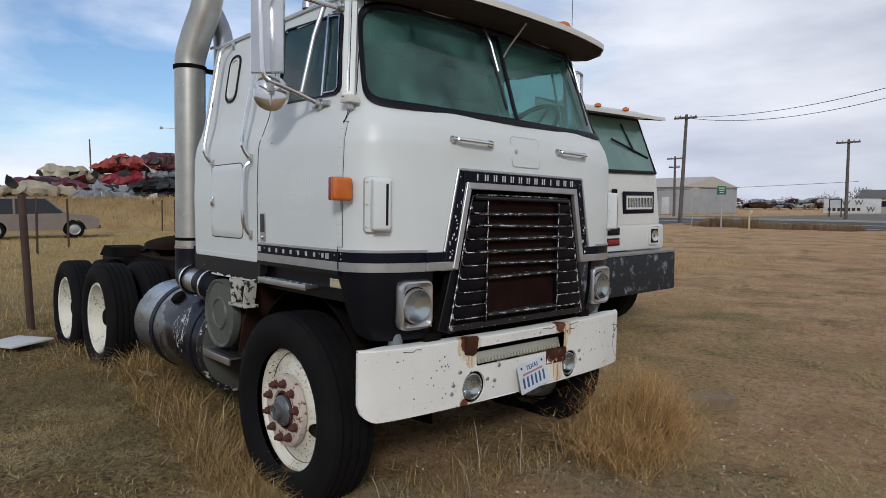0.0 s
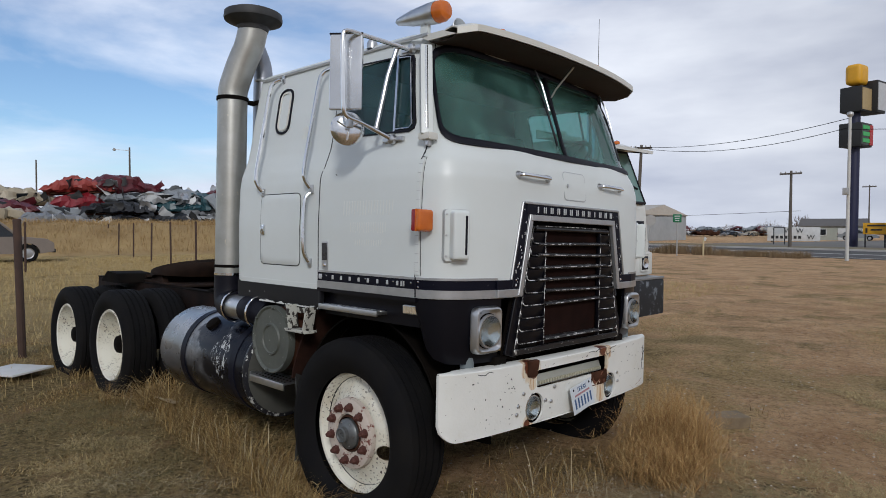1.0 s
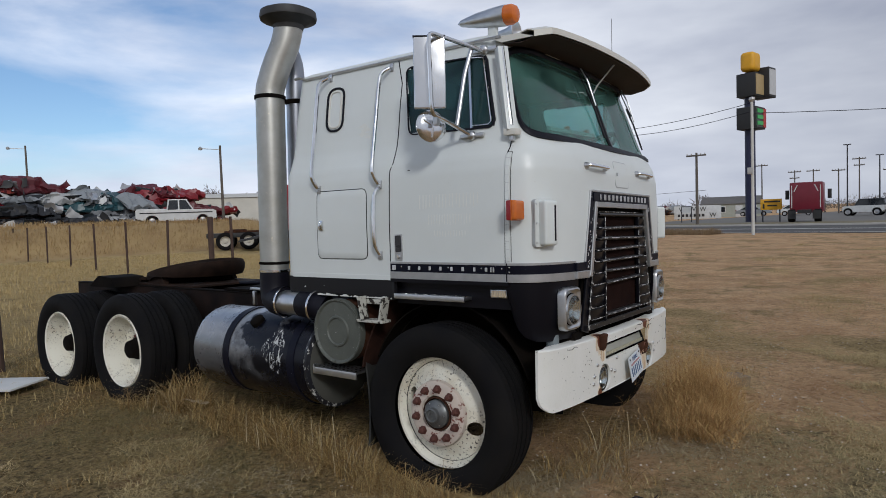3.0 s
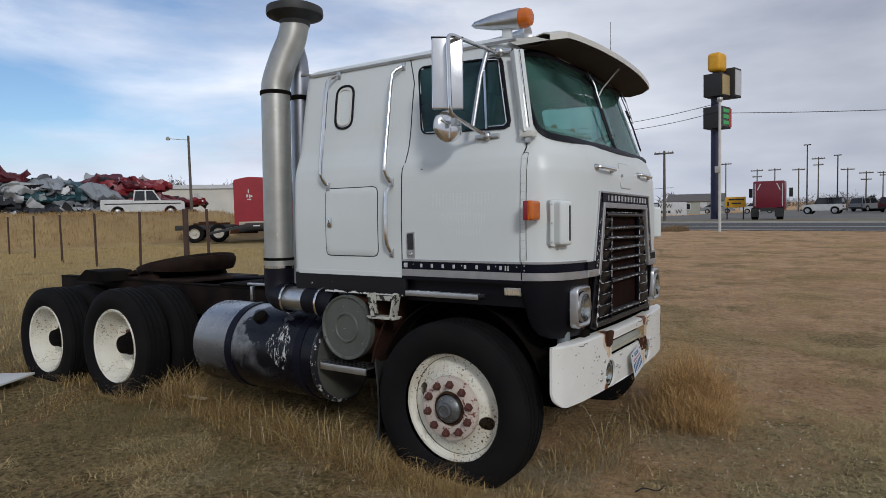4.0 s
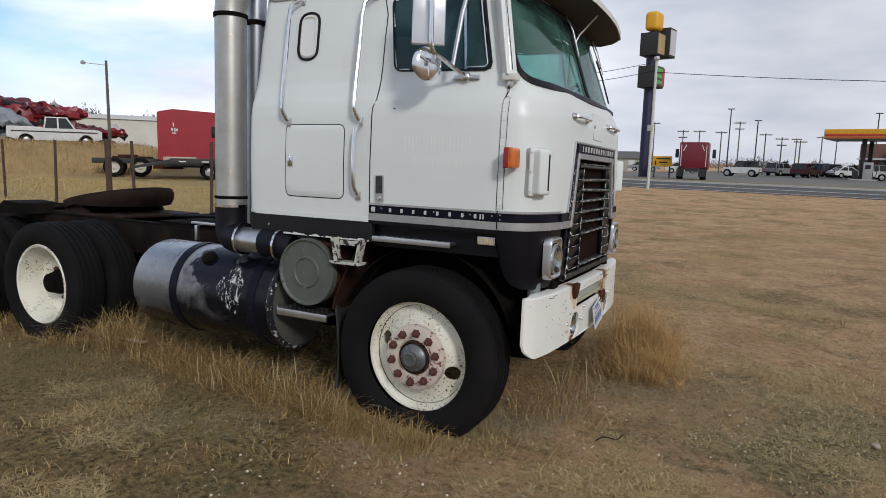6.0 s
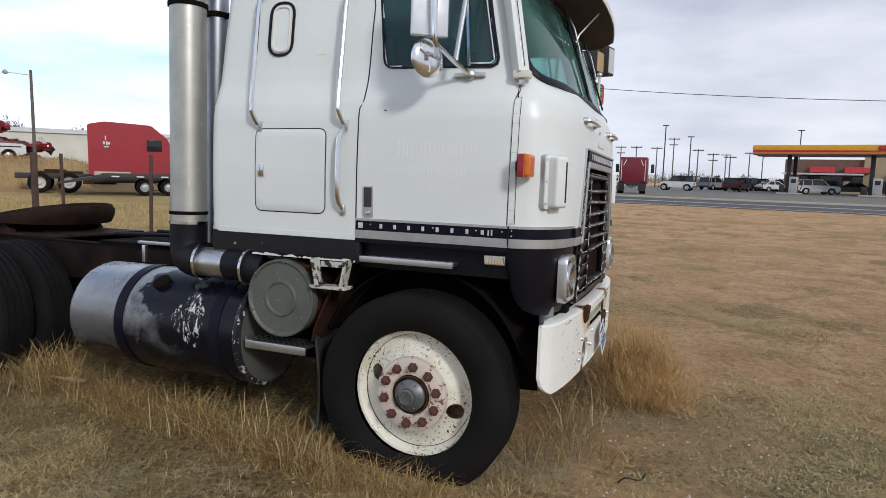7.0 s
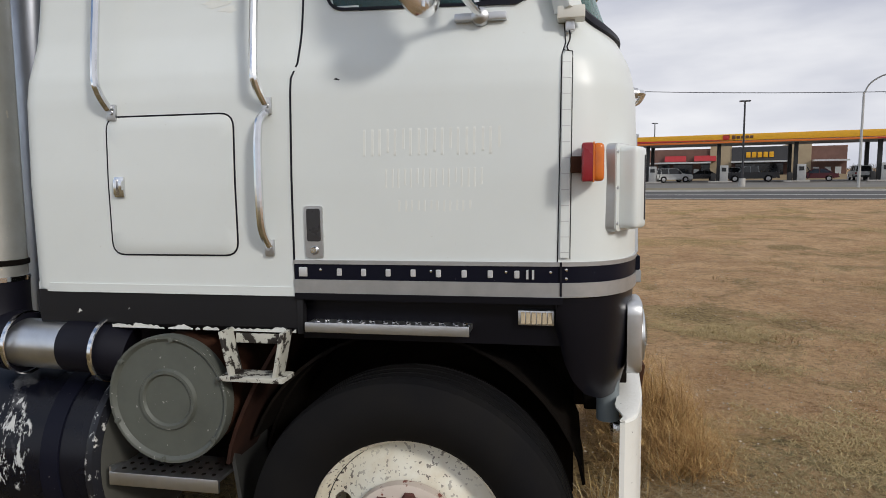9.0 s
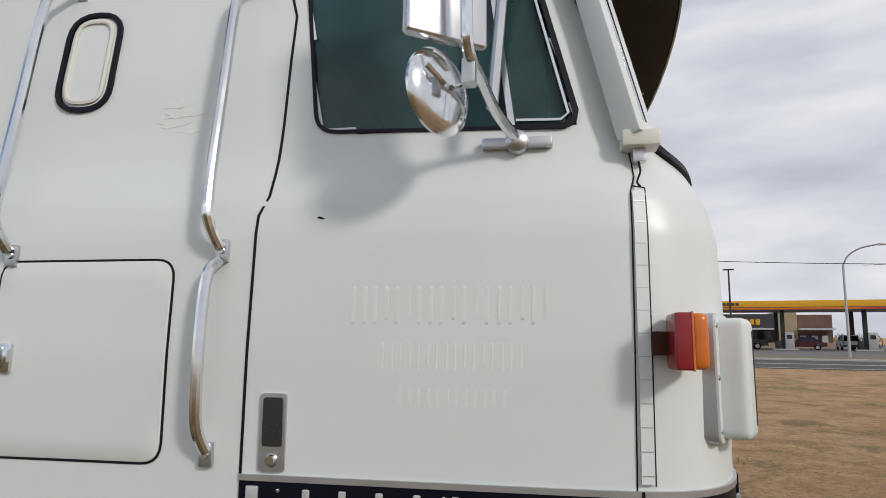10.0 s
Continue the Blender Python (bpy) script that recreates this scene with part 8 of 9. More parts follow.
# far junk ridge and thickets on the skyline
for i in range(26):
    wreck(60 + i, ("sedan", "suv", "pickup")[i % 3], (GRY, DRK, RED2, BEIGE, RUSTY, SILV)[i * 5 % 6], "rusting wreck in the far scrap row", Matrix.Translation((-74 + i * 1.25, 134 + 5 * math.sin(i * 1.7), 0.15 + 0.9 * (i % 3 == 1))) @ pose(0, 0, 0, 0, 0, 30 * i), 0.8)


def thicket(name, label, places, seed, mat, thin=1.0):
    """Bare scrub as a mass of fine twigs."""
    rnd = np.random.RandomState(seed)
    verts, faces = [], []
    for x, y, rx, ry, h, n in places:
        for _ in range(n):
            a, q = rnd.uniform(0, 2 * math.pi), math.sqrt(rnd.uniform())
            cx, cy = x + rx * q * math.cos(a), y + ry * q * math.sin(a)
            crown = h * (1.0 - 0.55 * q * q) * (0.8 + 0.25 * noise.noise((cx * 0.8, cy * 0.8, seed)))
            z0 = crown * rnd.uniform(0.02, 0.88)
            length = rnd.uniform(0.08, 0.22) * h if h < 10 else rnd.uniform(0.7, 1.8)
            dx, dy, top = rnd.normal(0, 0.4 * length), rnd.normal(0, 0.4 * length), z0 + length * rnd.uniform(0.3, 1.0)
            w = (0.006 * h * rnd.uniform(0.5, 1.5) + 0.03) * thin
            b = len(verts)
            verts += [(cx - w, cy, z0), (cx + w, cy, z0), (cx + dx, cy + dy, top), (cx + dx * 0.4, cy + dy * 0.4 + w, z0 + (top - z0) * 0.55)]
            faces += [(b, b + 1, b + 2), (b + 1, b + 3, b + 2), (b, b + 3, b + 2)]
    me = bpy.data.meshes.new(name)
    me.from_pydata(verts, [], faces)
    me.materials.append(mat)
    return tagged(new(name, me), label, "trees", kind="stuff")


TWIG = surface("twig", (0.11, 0.09, 0.075), 0.95, vary=(0.16, 0.13, 0.10), vscale=0.2)
rr = np.random.RandomState(5)
places = [(x, 210 + rr.uniform(-25, 25), rr.uniform(4, 9), 4, rr.uniform(2.6, 5.0), 700) for x in np.linspace(-170, 90, 46)]
places += [(-215 + rr.uniform(-15, 15), y, 5, rr.uniform(4, 9), rr.uniform(15.5, 20.5), 4200) for y in np.linspace(114, 152, 7)]
places += [(-38 + rr.uniform(-2, 2), 124, 2.6, 2, 5.2, 700), (-17.5, 118, 2.5, 2, 4.8, 700), (-7, 128, 5, 2, 4.0, 700), (1.5, 122, 2, 2, 3.6, 500), (14, 125, 8, 2, 4.0, 800)]
thicket("bare_trees", "bare brown winter trees on the skyline", places, 8, TWIG, 0.8)
EVER = surface("juniper", (0.03, 0.035, 0.025), 0.95)
thicket("juniper_bushes", "dark juniper bushes beyond the road", [(-2.3, 97.5, 0.9, 0.9, 2.6, 3000), (6.0, 104.0, 1.1, 1.1, 2.6, 3000), (0.5, 101.0, 0.8, 0.8, 2.2, 2400)], 9, EVER, 1.0)

# ---------------------------------------------------------------- white yard tractor beside the truck
yard_truck = thing("yard_tractor", "white yard tractor with a black scuffed bumper", "truck", pose(0, 0, 0.02))
YW = surface("yard_white", (0.66, 0.67, 0.64), 0.4, vary=(0.58, 0.58, 0.54), vscale=2)
YB = chipped("scuffed_black", (0.02, 0.022, 0.026), 0.6, (0.22, 0.25, 0.28), 0.3, amount=(0.56, 0.68), scale=9)
part("bumper", box((0.22, 2.4, 0.45), (-1.24, 3.42, 0.655), 0.03), YB, yard_truck, "scuffed black steel bumper")
part("bumper_top", box((0.24, 2.38, 0.03), (-1.25, 3.42, 0.895), 0.006), surface("worn_steel", (0.3, 0.31, 0.32), 0.5, 0.5), yard_truck)
part("nose", box((0.60, 2.1, 0.30), (-1.58, 3.55, 1.07), 0.04), YW, yard_truck, "white lower nose")
cab = prism(rounded([(-3.1, 1.2), (-1.30, 1.2), (-1.36, 1.82), (-1.62, 2.52), (-3.1, 2.52)], 0.06, 3), 1.62, m=Matrix.Translation((0, 4.52, 0)) @ pose(0, 0, 0, 90, 0, 0))
part("cab", cab, YW, yard_truck, "white square cab")
scr = sheet([[Vector((-1.350 - 0.262 * t + 0.012, y, 1.84 + 0.66 * t)) for y in np.linspace(2.96, 4.46, 6)] for t in (0.0, 0.5, 1.0)], 0.006)
part("windscreen", scr, surface("yard_glass", (0.10, 0.19, 0.17), 0.12, vary=(0.16, 0.27, 0.24), vscale=1.5), yard_truck, "green tinted windscreen")
part("windscreen_seal", tube([Vector((-1.345 - 0.262 * t, y, 1.84 + 0.66 * t)) for y, t in ((2.94, 0), (4.48, 0), (4.46, 1), (2.98, 1), (2.94, 0))], 0.022, 6), SEAL, yard_truck)
part("visor", prism([(0, 0), (0.42, -0.02), (0.42, -0.06), (0.0, 0.10)], 1.9, m=Matrix.Translation((-1.75, 4.66, 2.54)) @ pose(0, 0, 0, 90, 0, 0)), YW, yard_truck, "white sun visor")
for y in (3.1, 3.7, 4.25):
    part("roof_marker", lathe([(0.04, 0), (0.04, 0.03), (0, 0.05)], 12, pose(-1.62, y, 2.60)), AMBER if y > 3.5 else CREAM, yard_truck)
part("wiper", tube([(-1.55, 4.05, 2.42), (-1.42, 4.15, 2.08)], 0.012, 6), SEAL, yard_truck)
part("wiper_blade", tube([(-1.46, 3.75, 2.22), (-1.40, 4.40, 2.02)], 0.012, 6), SEAL, yard_truck)
part("name_plate", box((0.02, 0.62, 0.26), (-1.315, 4.10, 1.48), 0.01), NAVY, yard_truck)
part("name_field", box((0.01, 0.52, 0.16), (-1.302, 4.10, 1.48)), YW, yard_truck)
for k in range(8):
    for d in (-0.013, 0.013):
        part("letter_bar", box((0.006, 0.013, 0.11), (-1.296, 3.885 + k * 0.062 + d, 1.48)), SEAL, yard_truck)
for k in range(3):
    part("vent_hole", box((0.01, 0.07, 0.07), (-1.312, 3.62, 1.38 + k * 0.11), 0.02), SEAL, yard_truck)
for z, mat in ((1.155, SEAL), (1.035, REDLENS)):
    part("lamp_recess", box((0.02, 0.24, 0.085), (-1.275, 3.55, z), 0.008), SEAL, yard_truck)
    part("side_lamp", box((0.02, 0.20, 0.055), (-1.268, 3.55, z), 0.008), mat, yard_truck)
lampbox = part("headlamp", box((0.03, 0.20, 0.22), (-1.275, 4.36, 1.08), 0.03), YW, yard_truck, "square headlamp in a white bezel")
part("lamp_recess", box((0.02, 0.15, 0.17), (-1.266, 4.36, 1.08), 0.008), SEAL, lampbox)
part("lamp_glass", lathe([(0, 0.004), (0.05, 0.012), (0.065, 0.018), (0.068, 0.0)], 20, along((-1.262, 4.36, 1.08), (0, 4.36, 1.08))), REFLECTOR, lampbox)
part("grab_ladder", box((0.03, 0.16, 0.62), (-1.33, 3.38, 1.40), 0.01), SATIN, yard_truck)
for z in (0.98, 1.10, 1.22, 1.36, 1.50):
    part("side_rail", tube([(-1.62, 4.50, z), (-1.55, 4.80, z), (-1.9, 4.86, z)], 0.022, 8), YW, yard_truck, "white tubular side rail")
for y in (4.80,):
    part("side_post", rod((-1.56, y, 0.94), (-1.56, y, 1.54), 0.024), YW, yard_truck)
for s in (2.55, 4.25):
    w = part("wheel", lathe([(0.3, -0.14), (0.46, -0.15), (0.5, -0.1), (0.5, 0.1), (0.46, 0.15), (0.3, 0.14), (0.1, 0.05), (0, 0.05)], 28), RUBBER, yard_truck, "black tyre", Matrix.Translation((-1.95, s, 0.48)) @ pose(0, 0, 0, 90, 0, 0))
part("frame", box((4.5, 0.9, 0.3), (-3.6, 3.4, 0.8), 0.02), DARK, yard_truck)

# ---------------------------------------------------------------- things on the ground
board = solo("white_board", box((0.62, 0.42, 0.02), (0, 0, 0), 0.004), surface("board_white", (0.62, 0.62, 0.60), 0.6), "white sheet of board lying in the grass", "board", pose(-4.74, -1.80, 0.09, 2, -3, 24))
block = solo("wood_block", box((0.50, 0.16, 0.11), (0, 0, 0), 0.012), surface("old_timber", (0.23, 0.17, 0.10), 0.9, vary=(0.15, 0.11, 0.07), vscale=8, bump=0.3, bscale=30), "weathered timber offcut by the bush", "timber", pose(0.80, 1.72, 0.085, 4, 3, 62))
STONE = surface("stone_pale", (0.36, 0.29, 0.21), 0.9, vary=(0.27, 0.21, 0.15), vscale=9, bump=0.3, bscale=30)


def stone(x, y, r, seed):
    bm = bmesh.new()
    bmesh.ops.create_icosphere(bm, subdivisions=3, radius=1.0)
    for v in bm.verts:
        k = 1 + 0.35 * noise.noise(v.co * 1.3 + Vector((seed * 5.0, 0, 0)))
        v.co = Vector((v.co.x * k * r * 1.3, v.co.y * k * r, v.co.z * k * r * 0.65))
    return solo("stone", bm, STONE, "small pale stone lying on the dirt", "stone", pose(x, y, GROUND + r * 0.3, 0, 0, seed * 40), "stones")


for k, (x, y, r) in enumerate(((1.52, -1.32, 0.022), (1.90, -0.95, 0.016), (2.35, 0.10, 0.024))):
    stone(x, y, r, k)
rag = sheet([[Vector((x, y * (1 + 0.4 * math.sin(x * 20)), 0.02 + 0.02 * noise.noise((x * 14, y * 14, 3)))) for y in np.linspace(-0.03, 0.03, 5)] for x in np.linspace(-0.16, 0.16, 14)], 0.004)
solo("scrap_paper", rag, surface("husk_tan", (0.50, 0.42, 0.29), 0.8, vary=(0.36, 0.28, 0.17), vscale=14), "torn tan scrap lying in the grass", "litter", Matrix.Translation((-2.48, -1.12, 0.10)) @ pose(0, 0, 0, 0, 6, 20) @ Matrix.Scale(0.75, 4))
solo("twig", tube(glide([(0, 0, 0), (0.05, 0.03, 0.01), (0.12, 0.02, 0.0), (0.16, 0.06, 0.01)], 5), 0.004, 5), SEAL, "short black bent wire on the dirt", "wire", pose(1.02, -0.72, 0.045, 0, 0, 30))
pebbles = np.random.RandomState(3)
pm_v, pm_f = [], []
for _ in range(9000):
    x, y = pebbles.uniform(-0.5, 6.0), -3.2 + 12.0 * pebbles.uniform(0, 1) ** 1.7
    r = 0.003 + 0.008 * pebbles.uniform() ** 2
    z = ground_z(x, y)
    b = len(pm_v)
    pm_v += [(x - r, y, z), (x, y - r, z), (x + r, y, z), (x, y + r, z), (x, y, z + r * pebbles.uniform(0.5, 1.0)), (x + r * .4, y + r * .3, z + r * 0.6)]
    pm_f += [(b, b + 1, b + 4), (b + 1, b + 2, b + 5), (b + 1, b + 5, b + 4), (b + 2, b + 3, b + 5), (b + 3, b + 4, b + 5), (b + 3, b, b + 4)]
me = bpy.data.meshes.new("pebbles")
me.from_pydata(pm_v, [], pm_f)
me.materials.append(surface("pebble", (0.58, 0.50, 0.41), 0.9, vary=(0.36, 0.28, 0.21), vscale=2))
tagged(new("pebbles", me), "small pale pebbles on the dirt", "pebbles", kind="stuff")

# ---------------------------------------------------------------- grass
def straw_material(name, a, b, c):
    n = Nodes(name)
    g = n.node("ShaderNodeNewGeometry")
    col = n.mix(n.ramp(g.outputs["Random Per Island"], 0.0, 0.6), a, b)
    col = n.mix(n.ramp(g.outputs["Random Per Island"], 0.62, 0.98), col, c)
    return n.set(col, 0.8)


STRAW = straw_material("dry_grass", (0.120, 0.064, 0.019), (0.330, 0.205, 0.066), (0.56, 0.43, 0.20))
DULL = straw_material("dull_grass", (0.120, 0.090, 0.032), (0.320, 0.232, 0.092), (0.125, 0.118, 0.050))
GREY = straw_material("bleached_straw", (0.30, 0.235, 0.135), (0.50, 0.41, 0.255), (0.17, 0.125, 0.065))
TURF = straw_material("worn_turf", (0.220, 0.185, 0.085), (0.480, 0.385, 0.195), (0.165, 0.165, 0.080))
GOLD = straw_material("gold_grass", (0.42, 0.308, 0.135), (0.48, 0.365, 0.165), (0.36, 0.255, 0.112))


def blades(name, label, spots, mat, seed, bend=0.8, arch=False):
    """Blades of grass at (x, y, height, width), each a bent strip of three faces."""
    rnd = np.random.RandomState(seed)
    verts, faces = [], []
    for x, y, h, w in spots:
        a = rnd.uniform(0, 2 * math.pi)
        ca, sa = math.cos(a), math.sin(a)
        lean = rnd.uniform(0.15, bend) * h
        z = ground_z(x, y) - 0.006 if x > -31 else bank_z(x, y) - 0.05
        b = len(verts)
        px, py = -sa * w, ca * w
        if arch:      # long blades that bow over at the top
            over = rnd.uniform(0.0, 0.75) ** 1.5
            for t in (0.0, 0.3, 0.55, 0.78):
                q, zz, ww = lean * t ** 1.7, h * (t - over * t ** 4 * 0.8), 1.0 - 0.6 * t
                verts += [(x + ca * q - px * ww, y + sa * q - py * ww, z + zz), (x + ca * q + px * ww, y + sa * q + py * ww, z + zz)]
            verts.append((x + ca * lean, y + sa * lean, z + h * (1 - over * 0.8)))
            faces += [(b, b + 1, b + 3, b + 2), (b + 2, b + 3, b + 5, b + 4), (b + 4, b + 5, b + 7, b + 6), (b + 6, b + 7, b + 8)]
            continue
        x1, y1, z1 = x + ca * lean * 0.22, y + sa * lean * 0.22, z + h * 0.52
        x2, y2, z2 = x + ca * lean * 0.62, y + sa * lean * 0.62, z + h * 0.88
        tip = (x + ca * lean * 1.05, y + sa * lean * 1.05, z + h * rnd.uniform(0.80, 1.0))
        verts += [(x - px, y - py, z), (x + px, y + py, z), (x1 - px * 0.8, y1 - py * 0.8, z1), (x1 + px * 0.8, y1 + py * 0.8, z1), (x2 - px * 0.5, y2 - py * 0.5, z2), (x2 + px * 0.5, y2 + py * 0.5, z2), tip]
        faces += [(b, b + 1, b + 3, b + 2), (b + 2, b + 3, b + 5, b + 4), (b + 4, b + 5, b + 6)]
    me = bpy.data.meshes.new(name)
    me.from_pydata(verts, [], faces)
    me.materials.append(mat)
    return tagged(new(name, me), label, "grass", kind="stuff")


rg = np.random.RandomState(11)


def clump(cx, cy, r, n, h0, h1, w=0.0018):
    out = []
    for _ in range(n):
        q, a = r * math.sqrt(rg.uniform()), rg.uniform(0, 2 * math.pi)
        out.append((cx + q * math.cos(a), cy + q * math.sin(a), rg.uniform(h0, h1), w * rg.uniform(0.7, 1.4)))
    return out


def patchy(x, y, s=0.9, seed=0.0):
    return noise.noise((x * s, y * s, seed)) + 0.5 * noise.noise((x * s * 2.7, y * s * 2.7, seed + 3))


tall = []
for _ in range(210):      # a shaggy band beside the tank, the steps and the drive wheels
    x = rg.uniform(-3.9, 0.25)
    edge = -1.02 - 0.20 * max(0.0, min(1.0, (x + 1.9) / 1.6))
    y = edge - abs(rg.normal(0, 0.15))
    tall += clump(x, y, 0.09, 30, 0.03, 0.08 + 0.10 * math.exp(-((y - edge) / 0.16) ** 2), 0.0014)
for _ in range(60):      # in the shade below the truck
    x, y = rg.uniform(-3.6, 0.2), rg.uniform(-0.95, 0.2)
    tall += clump(x, y, 0.12, 20, 0.04, 0.15)
for x, y, n, h in ((-0.75, -1.10, 150, 0.27), (-0.45, -1.22, 260, 0.22), (-1.40, -1.12, 170, 0.25), (-2.55, -1.12, 420, 0.33), (-2.85, -1.05, 420, 0.36), (-3.05, -1.30, 260, 0.22), (-1.9, -1.20, 170, 0.20), (-4.1, -1.30, 180, 0.18), (-5.0, -1.4, 200, 0.20), (0.02, -1.24, 150, 0.12), (-0.2, -1.30, 190, 0.14), (-1.05, -1.16, 170, 0.25), (-2.2, -1.14, 190, 0.24), (0.22, -1.22, 110, 0.10)):
    tall += clump(x, y, 0.17, n, 0.05, h, 0.0017)
for _ in range(30):       # round the front wheel and below the bumper
    x, y = rg.uniform(0.30, 1.05), rg.uniform(-1.2, 0.9)
    tall += clump(x, y, 0.12, 20, 0.02, 0.09)
for x, y, n, h in ((0.66, -0.30, 90, 0.15), (0.62, -0.10, 80, 0.14), (0.72, 0.15, 80, 0.14), (0.80, 0.45, 90, 0.18), (0.58, -0.55, 130, 0.13), (0.50, -1.02, 70, 0.08), (0.30, -1.20, 70, 0.10)):
    tall += clump(x, y, 0.15, n, 0.04, h, 0.0018)
blades("tall_grass", "tall dry straw grass round the truck's wheels", tall, STRAW, 1, 2.4, True)

stalks = []      # tall pale stalks before the bumper and the wheel
for x, y, r, n, h in ((0.70, -0.40, 0.14, 12, 0.34), (0.66, -0.10, 0.16, 12, 0.32), (0.62, -0.75, 0.14, 10, 0.18), (-0.80, -1.18, 0.12, 16, 0.36), (-0.45, -1.24, 0.14, 18, 0.30), (-1.35, -1.18, 0.20, 16, 0.28), (-2.75, -1.20, 0.22, 22, 0.40), (0.85, 0.35, 0.2, 14, 0.30)):
    stalks += clump(x, y, r, n, 0.12, h, 0.0021)
blades("dry_stalks", "tall pale dry stalks round the truck", stalks, GREY, 14, 0.9, True)

flat = []      # bleached straw lying tangled by the front wheel and before the bumper
for x, y, r, n in ((0.58, -0.72, 0.20, 620), (0.42, -0.92, 0.16, 420), (0.66, -0.42, 0.20, 520), (0.98, 0.18, 0.22, 300), (1.20, 0.28, 0.22, 220), (0.74, 0.05, 0.2, 260), (0.10, -1.36, 0.24, 420), (-1.15, -1.85, 0.16, 260), (-2.45, -1.25, 0.22, 240), (-0.75, -1.62, 0.2, 160)):
    flat += clump(x, y, r, n, 0.012, 0.036, 0.0016)
blades("flattened_straw", "bleached straw lying tangled before the wheels", flat, GREY, 12, 7.5, True)

turf = []
while len(turf) < 15000:
    x, y = rg.uniform(0.9, 3.3), rg.uniform(-1.0, 1.5)
    q = ((x - 1.95) / 1.05) ** 2 + ((y - 0.22) / 0.85) ** 2
    if rg.uniform() < (0.55 + patchy(x, y, 2.2, 31.0)) * (1.15 - q):
        turf.append((x, y, rg.uniform(0.006, 0.022), rg.uniform(0.0010, 0.0020)))
blades("turf", "worn grey-green turf ahead of the bumper", turf, TURF, 13, 3.5)

short = []
while len(short) < 62000:
    x, y = rg.uniform(-6.5, 2.2), rg.uniform(-4.6, -0.9)
    k = patchy(x, y, 0.9, 2.0)
    fade = max(0.0, min(1.0, (1.5 - x - 0.45 * (y + 3.4)) / 2.4))
    if rg.uniform() < (0.20 + k * 1.1) * fade + 0.01:
        short.append((x, y, rg.uniform(0.007, 0.022) * (1 + max(0, k)), rg.uniform(0.0012, 0.0024)))
blades("short_grass", "short dull dry grass near the truck", short, DULL, 2, 4.5)
light = []
while len(light) < 22000:
    x, y = rg.uniform(-7.0, 2.0), rg.uniform(-4.6, -0.9)
    if rg.uniform() < 0.03 + 0.9 * patchy(x, y, 1.6, 7.0) * (0.25 if x > 0.0 else 1.0):
        light.append((x, y, rg.uniform(0.010, 0.045), rg.uniform(0.0012, 0.0026)))
blades("pale_grass", "pale straw grass patches near the truck", light, STRAW, 3, 2.6)
field = []
while len(field) < 70000:
    x, y = rg.uniform(-31, -3.5), rg.uniform(-9, 14)
    if y < 0.6 and x > -5.5 and y > -1.2:
        continue
    d = math.hypot(x - 2, y + 4)
    if rg.uniform() < 0.55 + 0.5 * patchy(x, y, 0.35, 5.0):
        field.append((x, y, rg.uniform(0.03, 0.12), 0.0015 + 0.00022 * d))
blades("field_grass", "golden dry grass field behind the truck", field, GOLD, 4, 1.2)
ridge = []
while len(ridge) < 45000:
    x, y = rg.uniform(-50, -32), rg.uniform(-6, 30)
    if bank_z(x, y) > 0.10:
        ridge.append((x, y, rg.uniform(0.12, 0.40) * (1 + 0.6 * patchy(x, y, 0.5, 4.0)), rg.uniform(0.005, 0.012)))
blades("bank_grass", "long brown grass on the bank below the scrap heap", ridge, straw_material("bank_blades", (0.34, 0.225, 0.10), (0.42, 0.295, 0.135), (0.26, 0.165, 0.07)), 5, 1.2)
lotg = []
while len(lotg) < 60000:
    x, y = rg.uniform(-2.5, 9.0), rg.uniform(-2.6, 24.0)
    k = patchy(x * 0.8, y * 0.5, 0.8, 9.0)
    if (x < 1.3 and -1.6 < y < 1.0) or rg.uniform() > k * 1.1 - 0.10:
        continue
    lotg.append((x, y, rg.uniform(0.010, 0.034), 0.0014 + 0.00018 * max(0, y + 2)))
LOTSTRAW = straw_material("lot_grass", (0.30, 0.210, 0.088), (0.58, 0.445, 0.215), (0.21, 0.155, 0.068))
blades("lot_grass", "thin patches of dead grass on the dirt lot", lotg, LOTSTRAW, 6, 2.4)
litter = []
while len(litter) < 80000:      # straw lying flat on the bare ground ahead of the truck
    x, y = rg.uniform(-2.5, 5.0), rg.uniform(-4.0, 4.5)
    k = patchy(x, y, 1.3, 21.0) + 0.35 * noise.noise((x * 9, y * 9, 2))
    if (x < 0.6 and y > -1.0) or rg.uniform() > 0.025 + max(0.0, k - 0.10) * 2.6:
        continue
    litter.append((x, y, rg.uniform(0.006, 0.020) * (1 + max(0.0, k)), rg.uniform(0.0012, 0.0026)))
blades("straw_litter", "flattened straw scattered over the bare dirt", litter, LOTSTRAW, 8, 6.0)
mid = []
for _ in range(150):
    x, y = rg.uniform(-2.5, 9), rg.uniform(1.5, 26)
    if patchy(x, y, 0.4, 13.0) > 0.05:
        mid += clump(x, y, 0.14, 24, 0.03, 0.10, 0.0022)
blades("weed_tufts", "scattered dry weed tufts on the lot", mid, STRAW, 7, 1.4, True)
brush = []
for _ in range(46):
    x = rg.uniform(-17.5, -8.5)
    brush += clump(x, 32.2 - 0.158 * x + rg.uniform(-0.7, 0.7), 0.45, 150, 0.15, 0.75 if -16.5 < x < -13.5 else 0.45, 0.006)
for _ in range(40):
    x = rg.uniform(-40, 18)
    brush += clump(x, 32.6 - 0.158 * x + rg.uniform(-0.5, 0.5), 0.7, 40, 0.05, 0.14, 0.006)
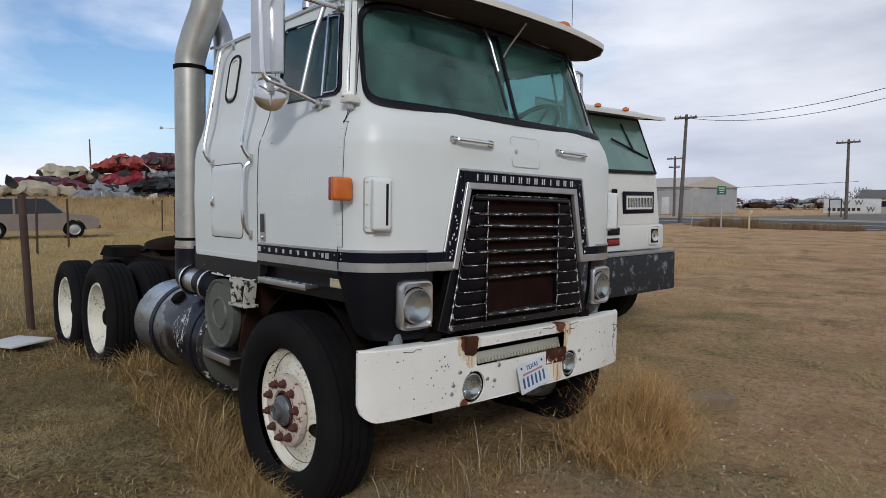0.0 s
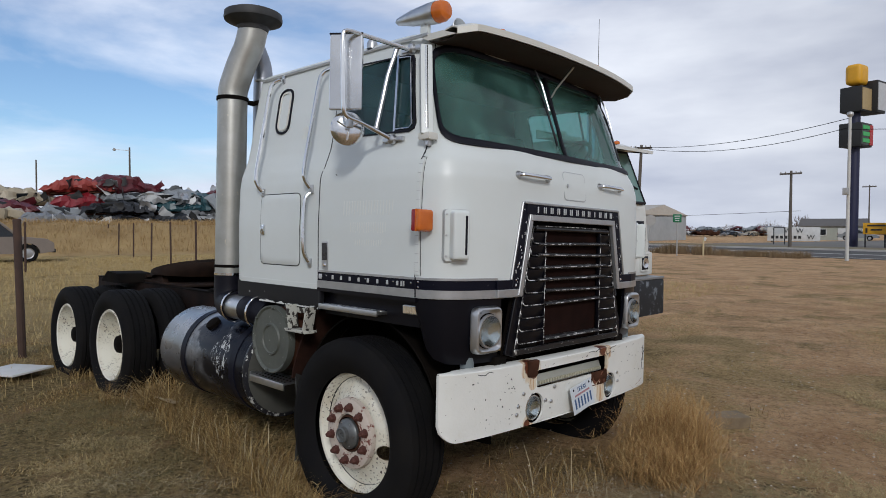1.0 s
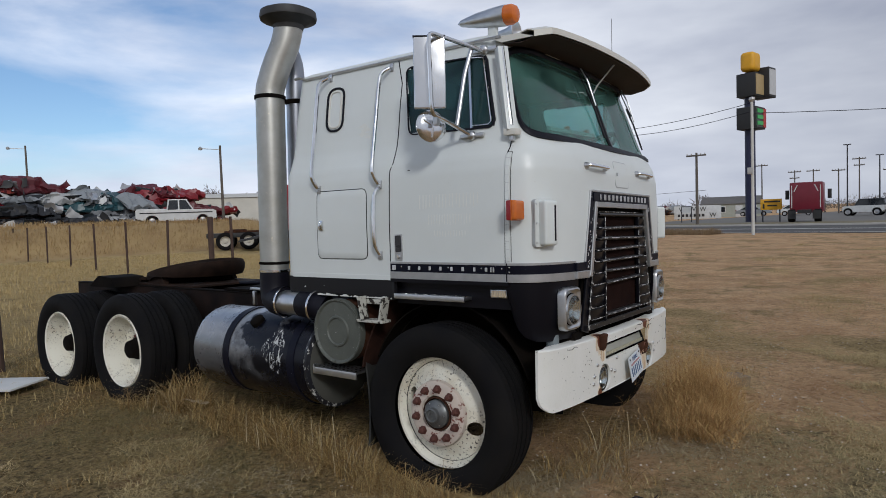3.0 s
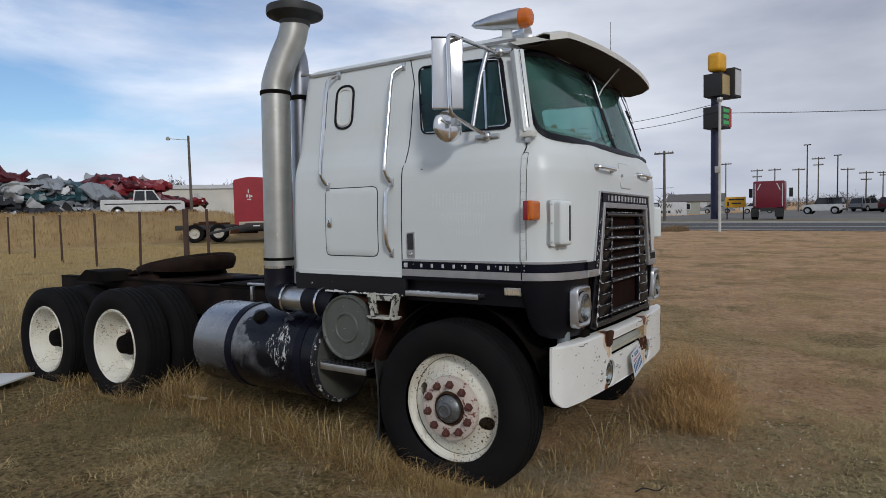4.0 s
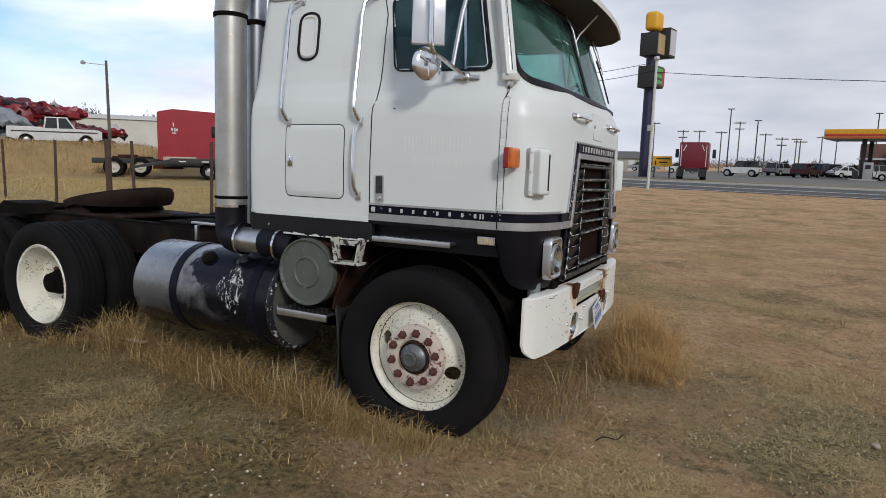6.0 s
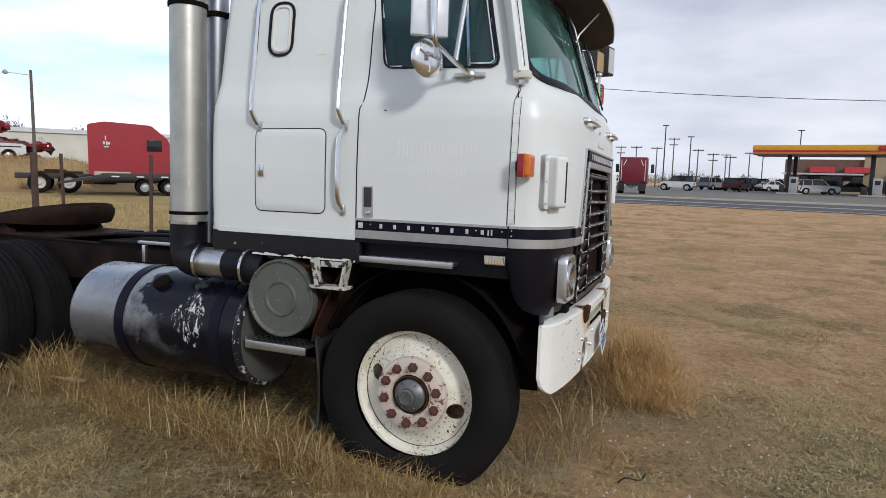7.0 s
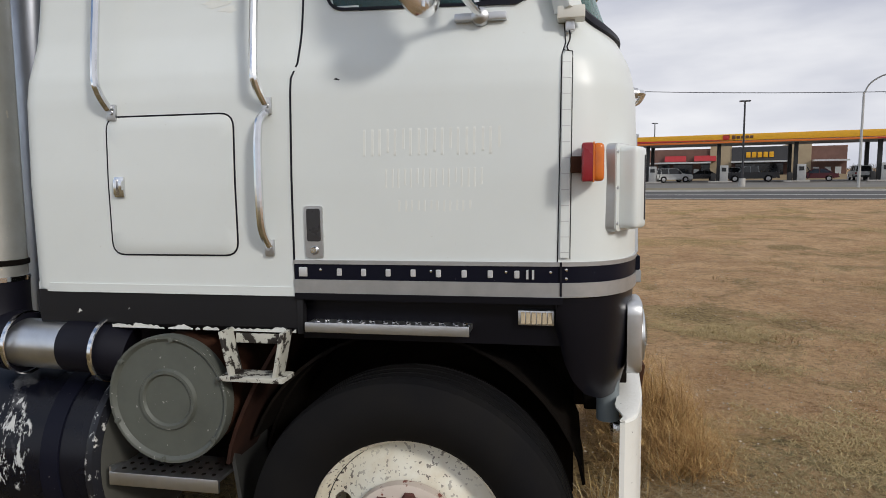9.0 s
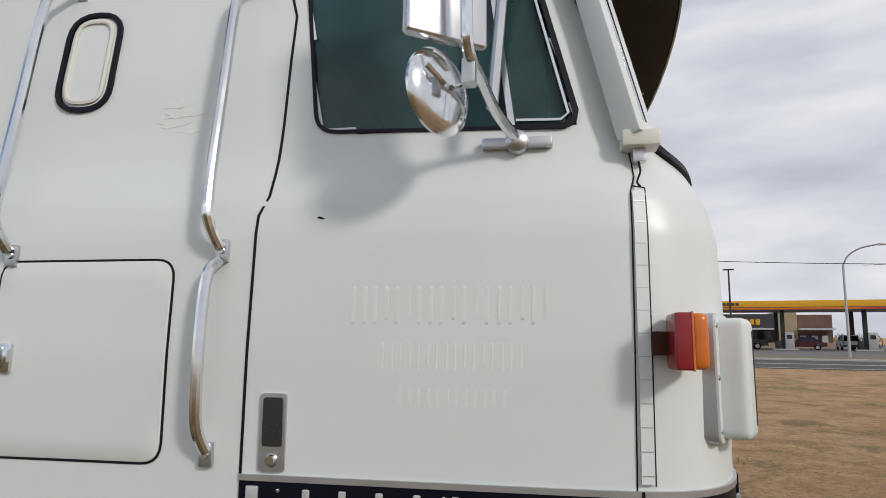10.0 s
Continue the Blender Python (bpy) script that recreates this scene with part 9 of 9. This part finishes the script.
blades("roadside_brush", "brown dead brush along the road's edge", brush, straw_material("brush_brown", (0.16, 0.105, 0.055), (0.24, 0.165, 0.085), (0.30, 0.22, 0.12)), 9, 0.9)

# tumbleweed bush beside the bumper
bush = thing("dry_bush", "bushy brown dead tumbleweed beside the bumper", "bush")
BUSHMAT = straw_material("bush_brown", (0.24, 0.125, 0.040), (0.40, 0.235, 0.085), (0.56, 0.39, 0.17))
for cx, cy, rad, top, count, seed in ((0.90, 0.80, 0.44, 0.46, 1900, 21), (1.00, 0.50, 0.34, 0.27, 800, 22), (0.80, 1.12, 0.34, 0.36, 700, 23)):
    rb = np.random.RandomState(seed)
    stem_v, stem_f, twig_v, twig_f = [], [], [], []
    for _ in range(count):
        az, el = rb.uniform(0, 2 * math.pi), rb.uniform(0.10, 1.5)
        length = rb.uniform(0.45, 1.0) * (1 + 0.3 * math.sin(3 * az + seed))
        start = Vector((cx + rb.normal(0, 0.09), cy + rb.normal(0, 0.09), 0.03))
        end = start + Vector((math.cos(az) * math.cos(el) * rad, math.sin(az) * math.cos(el) * rad, math.sin(el) * top)) * length
        bow = Vector((rb.normal(0, 0.05), rb.normal(0, 0.05), rb.uniform(0, 0.07)))
        prev = None
        for t in (0.0, 0.35, 0.7, 1.0):
            p = start.lerp(end, t) + bow * math.sin(t * math.pi)
            b = len(stem_v)
            side = Vector((-math.sin(az), math.cos(az), 0)) * 0.0016 * (1.2 - t)
            stem_v += [tuple(p - side), tuple(p + side)]
            if prev is not None:
                stem_f.append((prev, prev + 1, b + 1, b))
            prev = b
        for _k in range(4):
            t = rb.uniform(0.4, 1.0)
            p = start.lerp(end, t) + bow * math.sin(t * math.pi)
            q = p + Vector((rb.normal(0, 0.05), rb.normal(0, 0.05), rb.uniform(0.0, 0.07)))
            b = len(twig_v)
            twig_v += [tuple(p - Vector((0.001, 0.001, 0))), tuple(p + Vector((0.001, 0.001, 0))), tuple(q)]
            twig_f.append((b, b + 1, b + 2))
    for nm, vv, ff in (("stem_mass", stem_v, stem_f), ("foliage", twig_v, twig_f)):
        me = bpy.data.meshes.new(nm)
        me.from_pydata(vv, [], ff)
        me.materials.append(BUSHMAT)
        ob = new(nm, me)
        ob.parent = bush
        tagged(ob, kind="stuff")
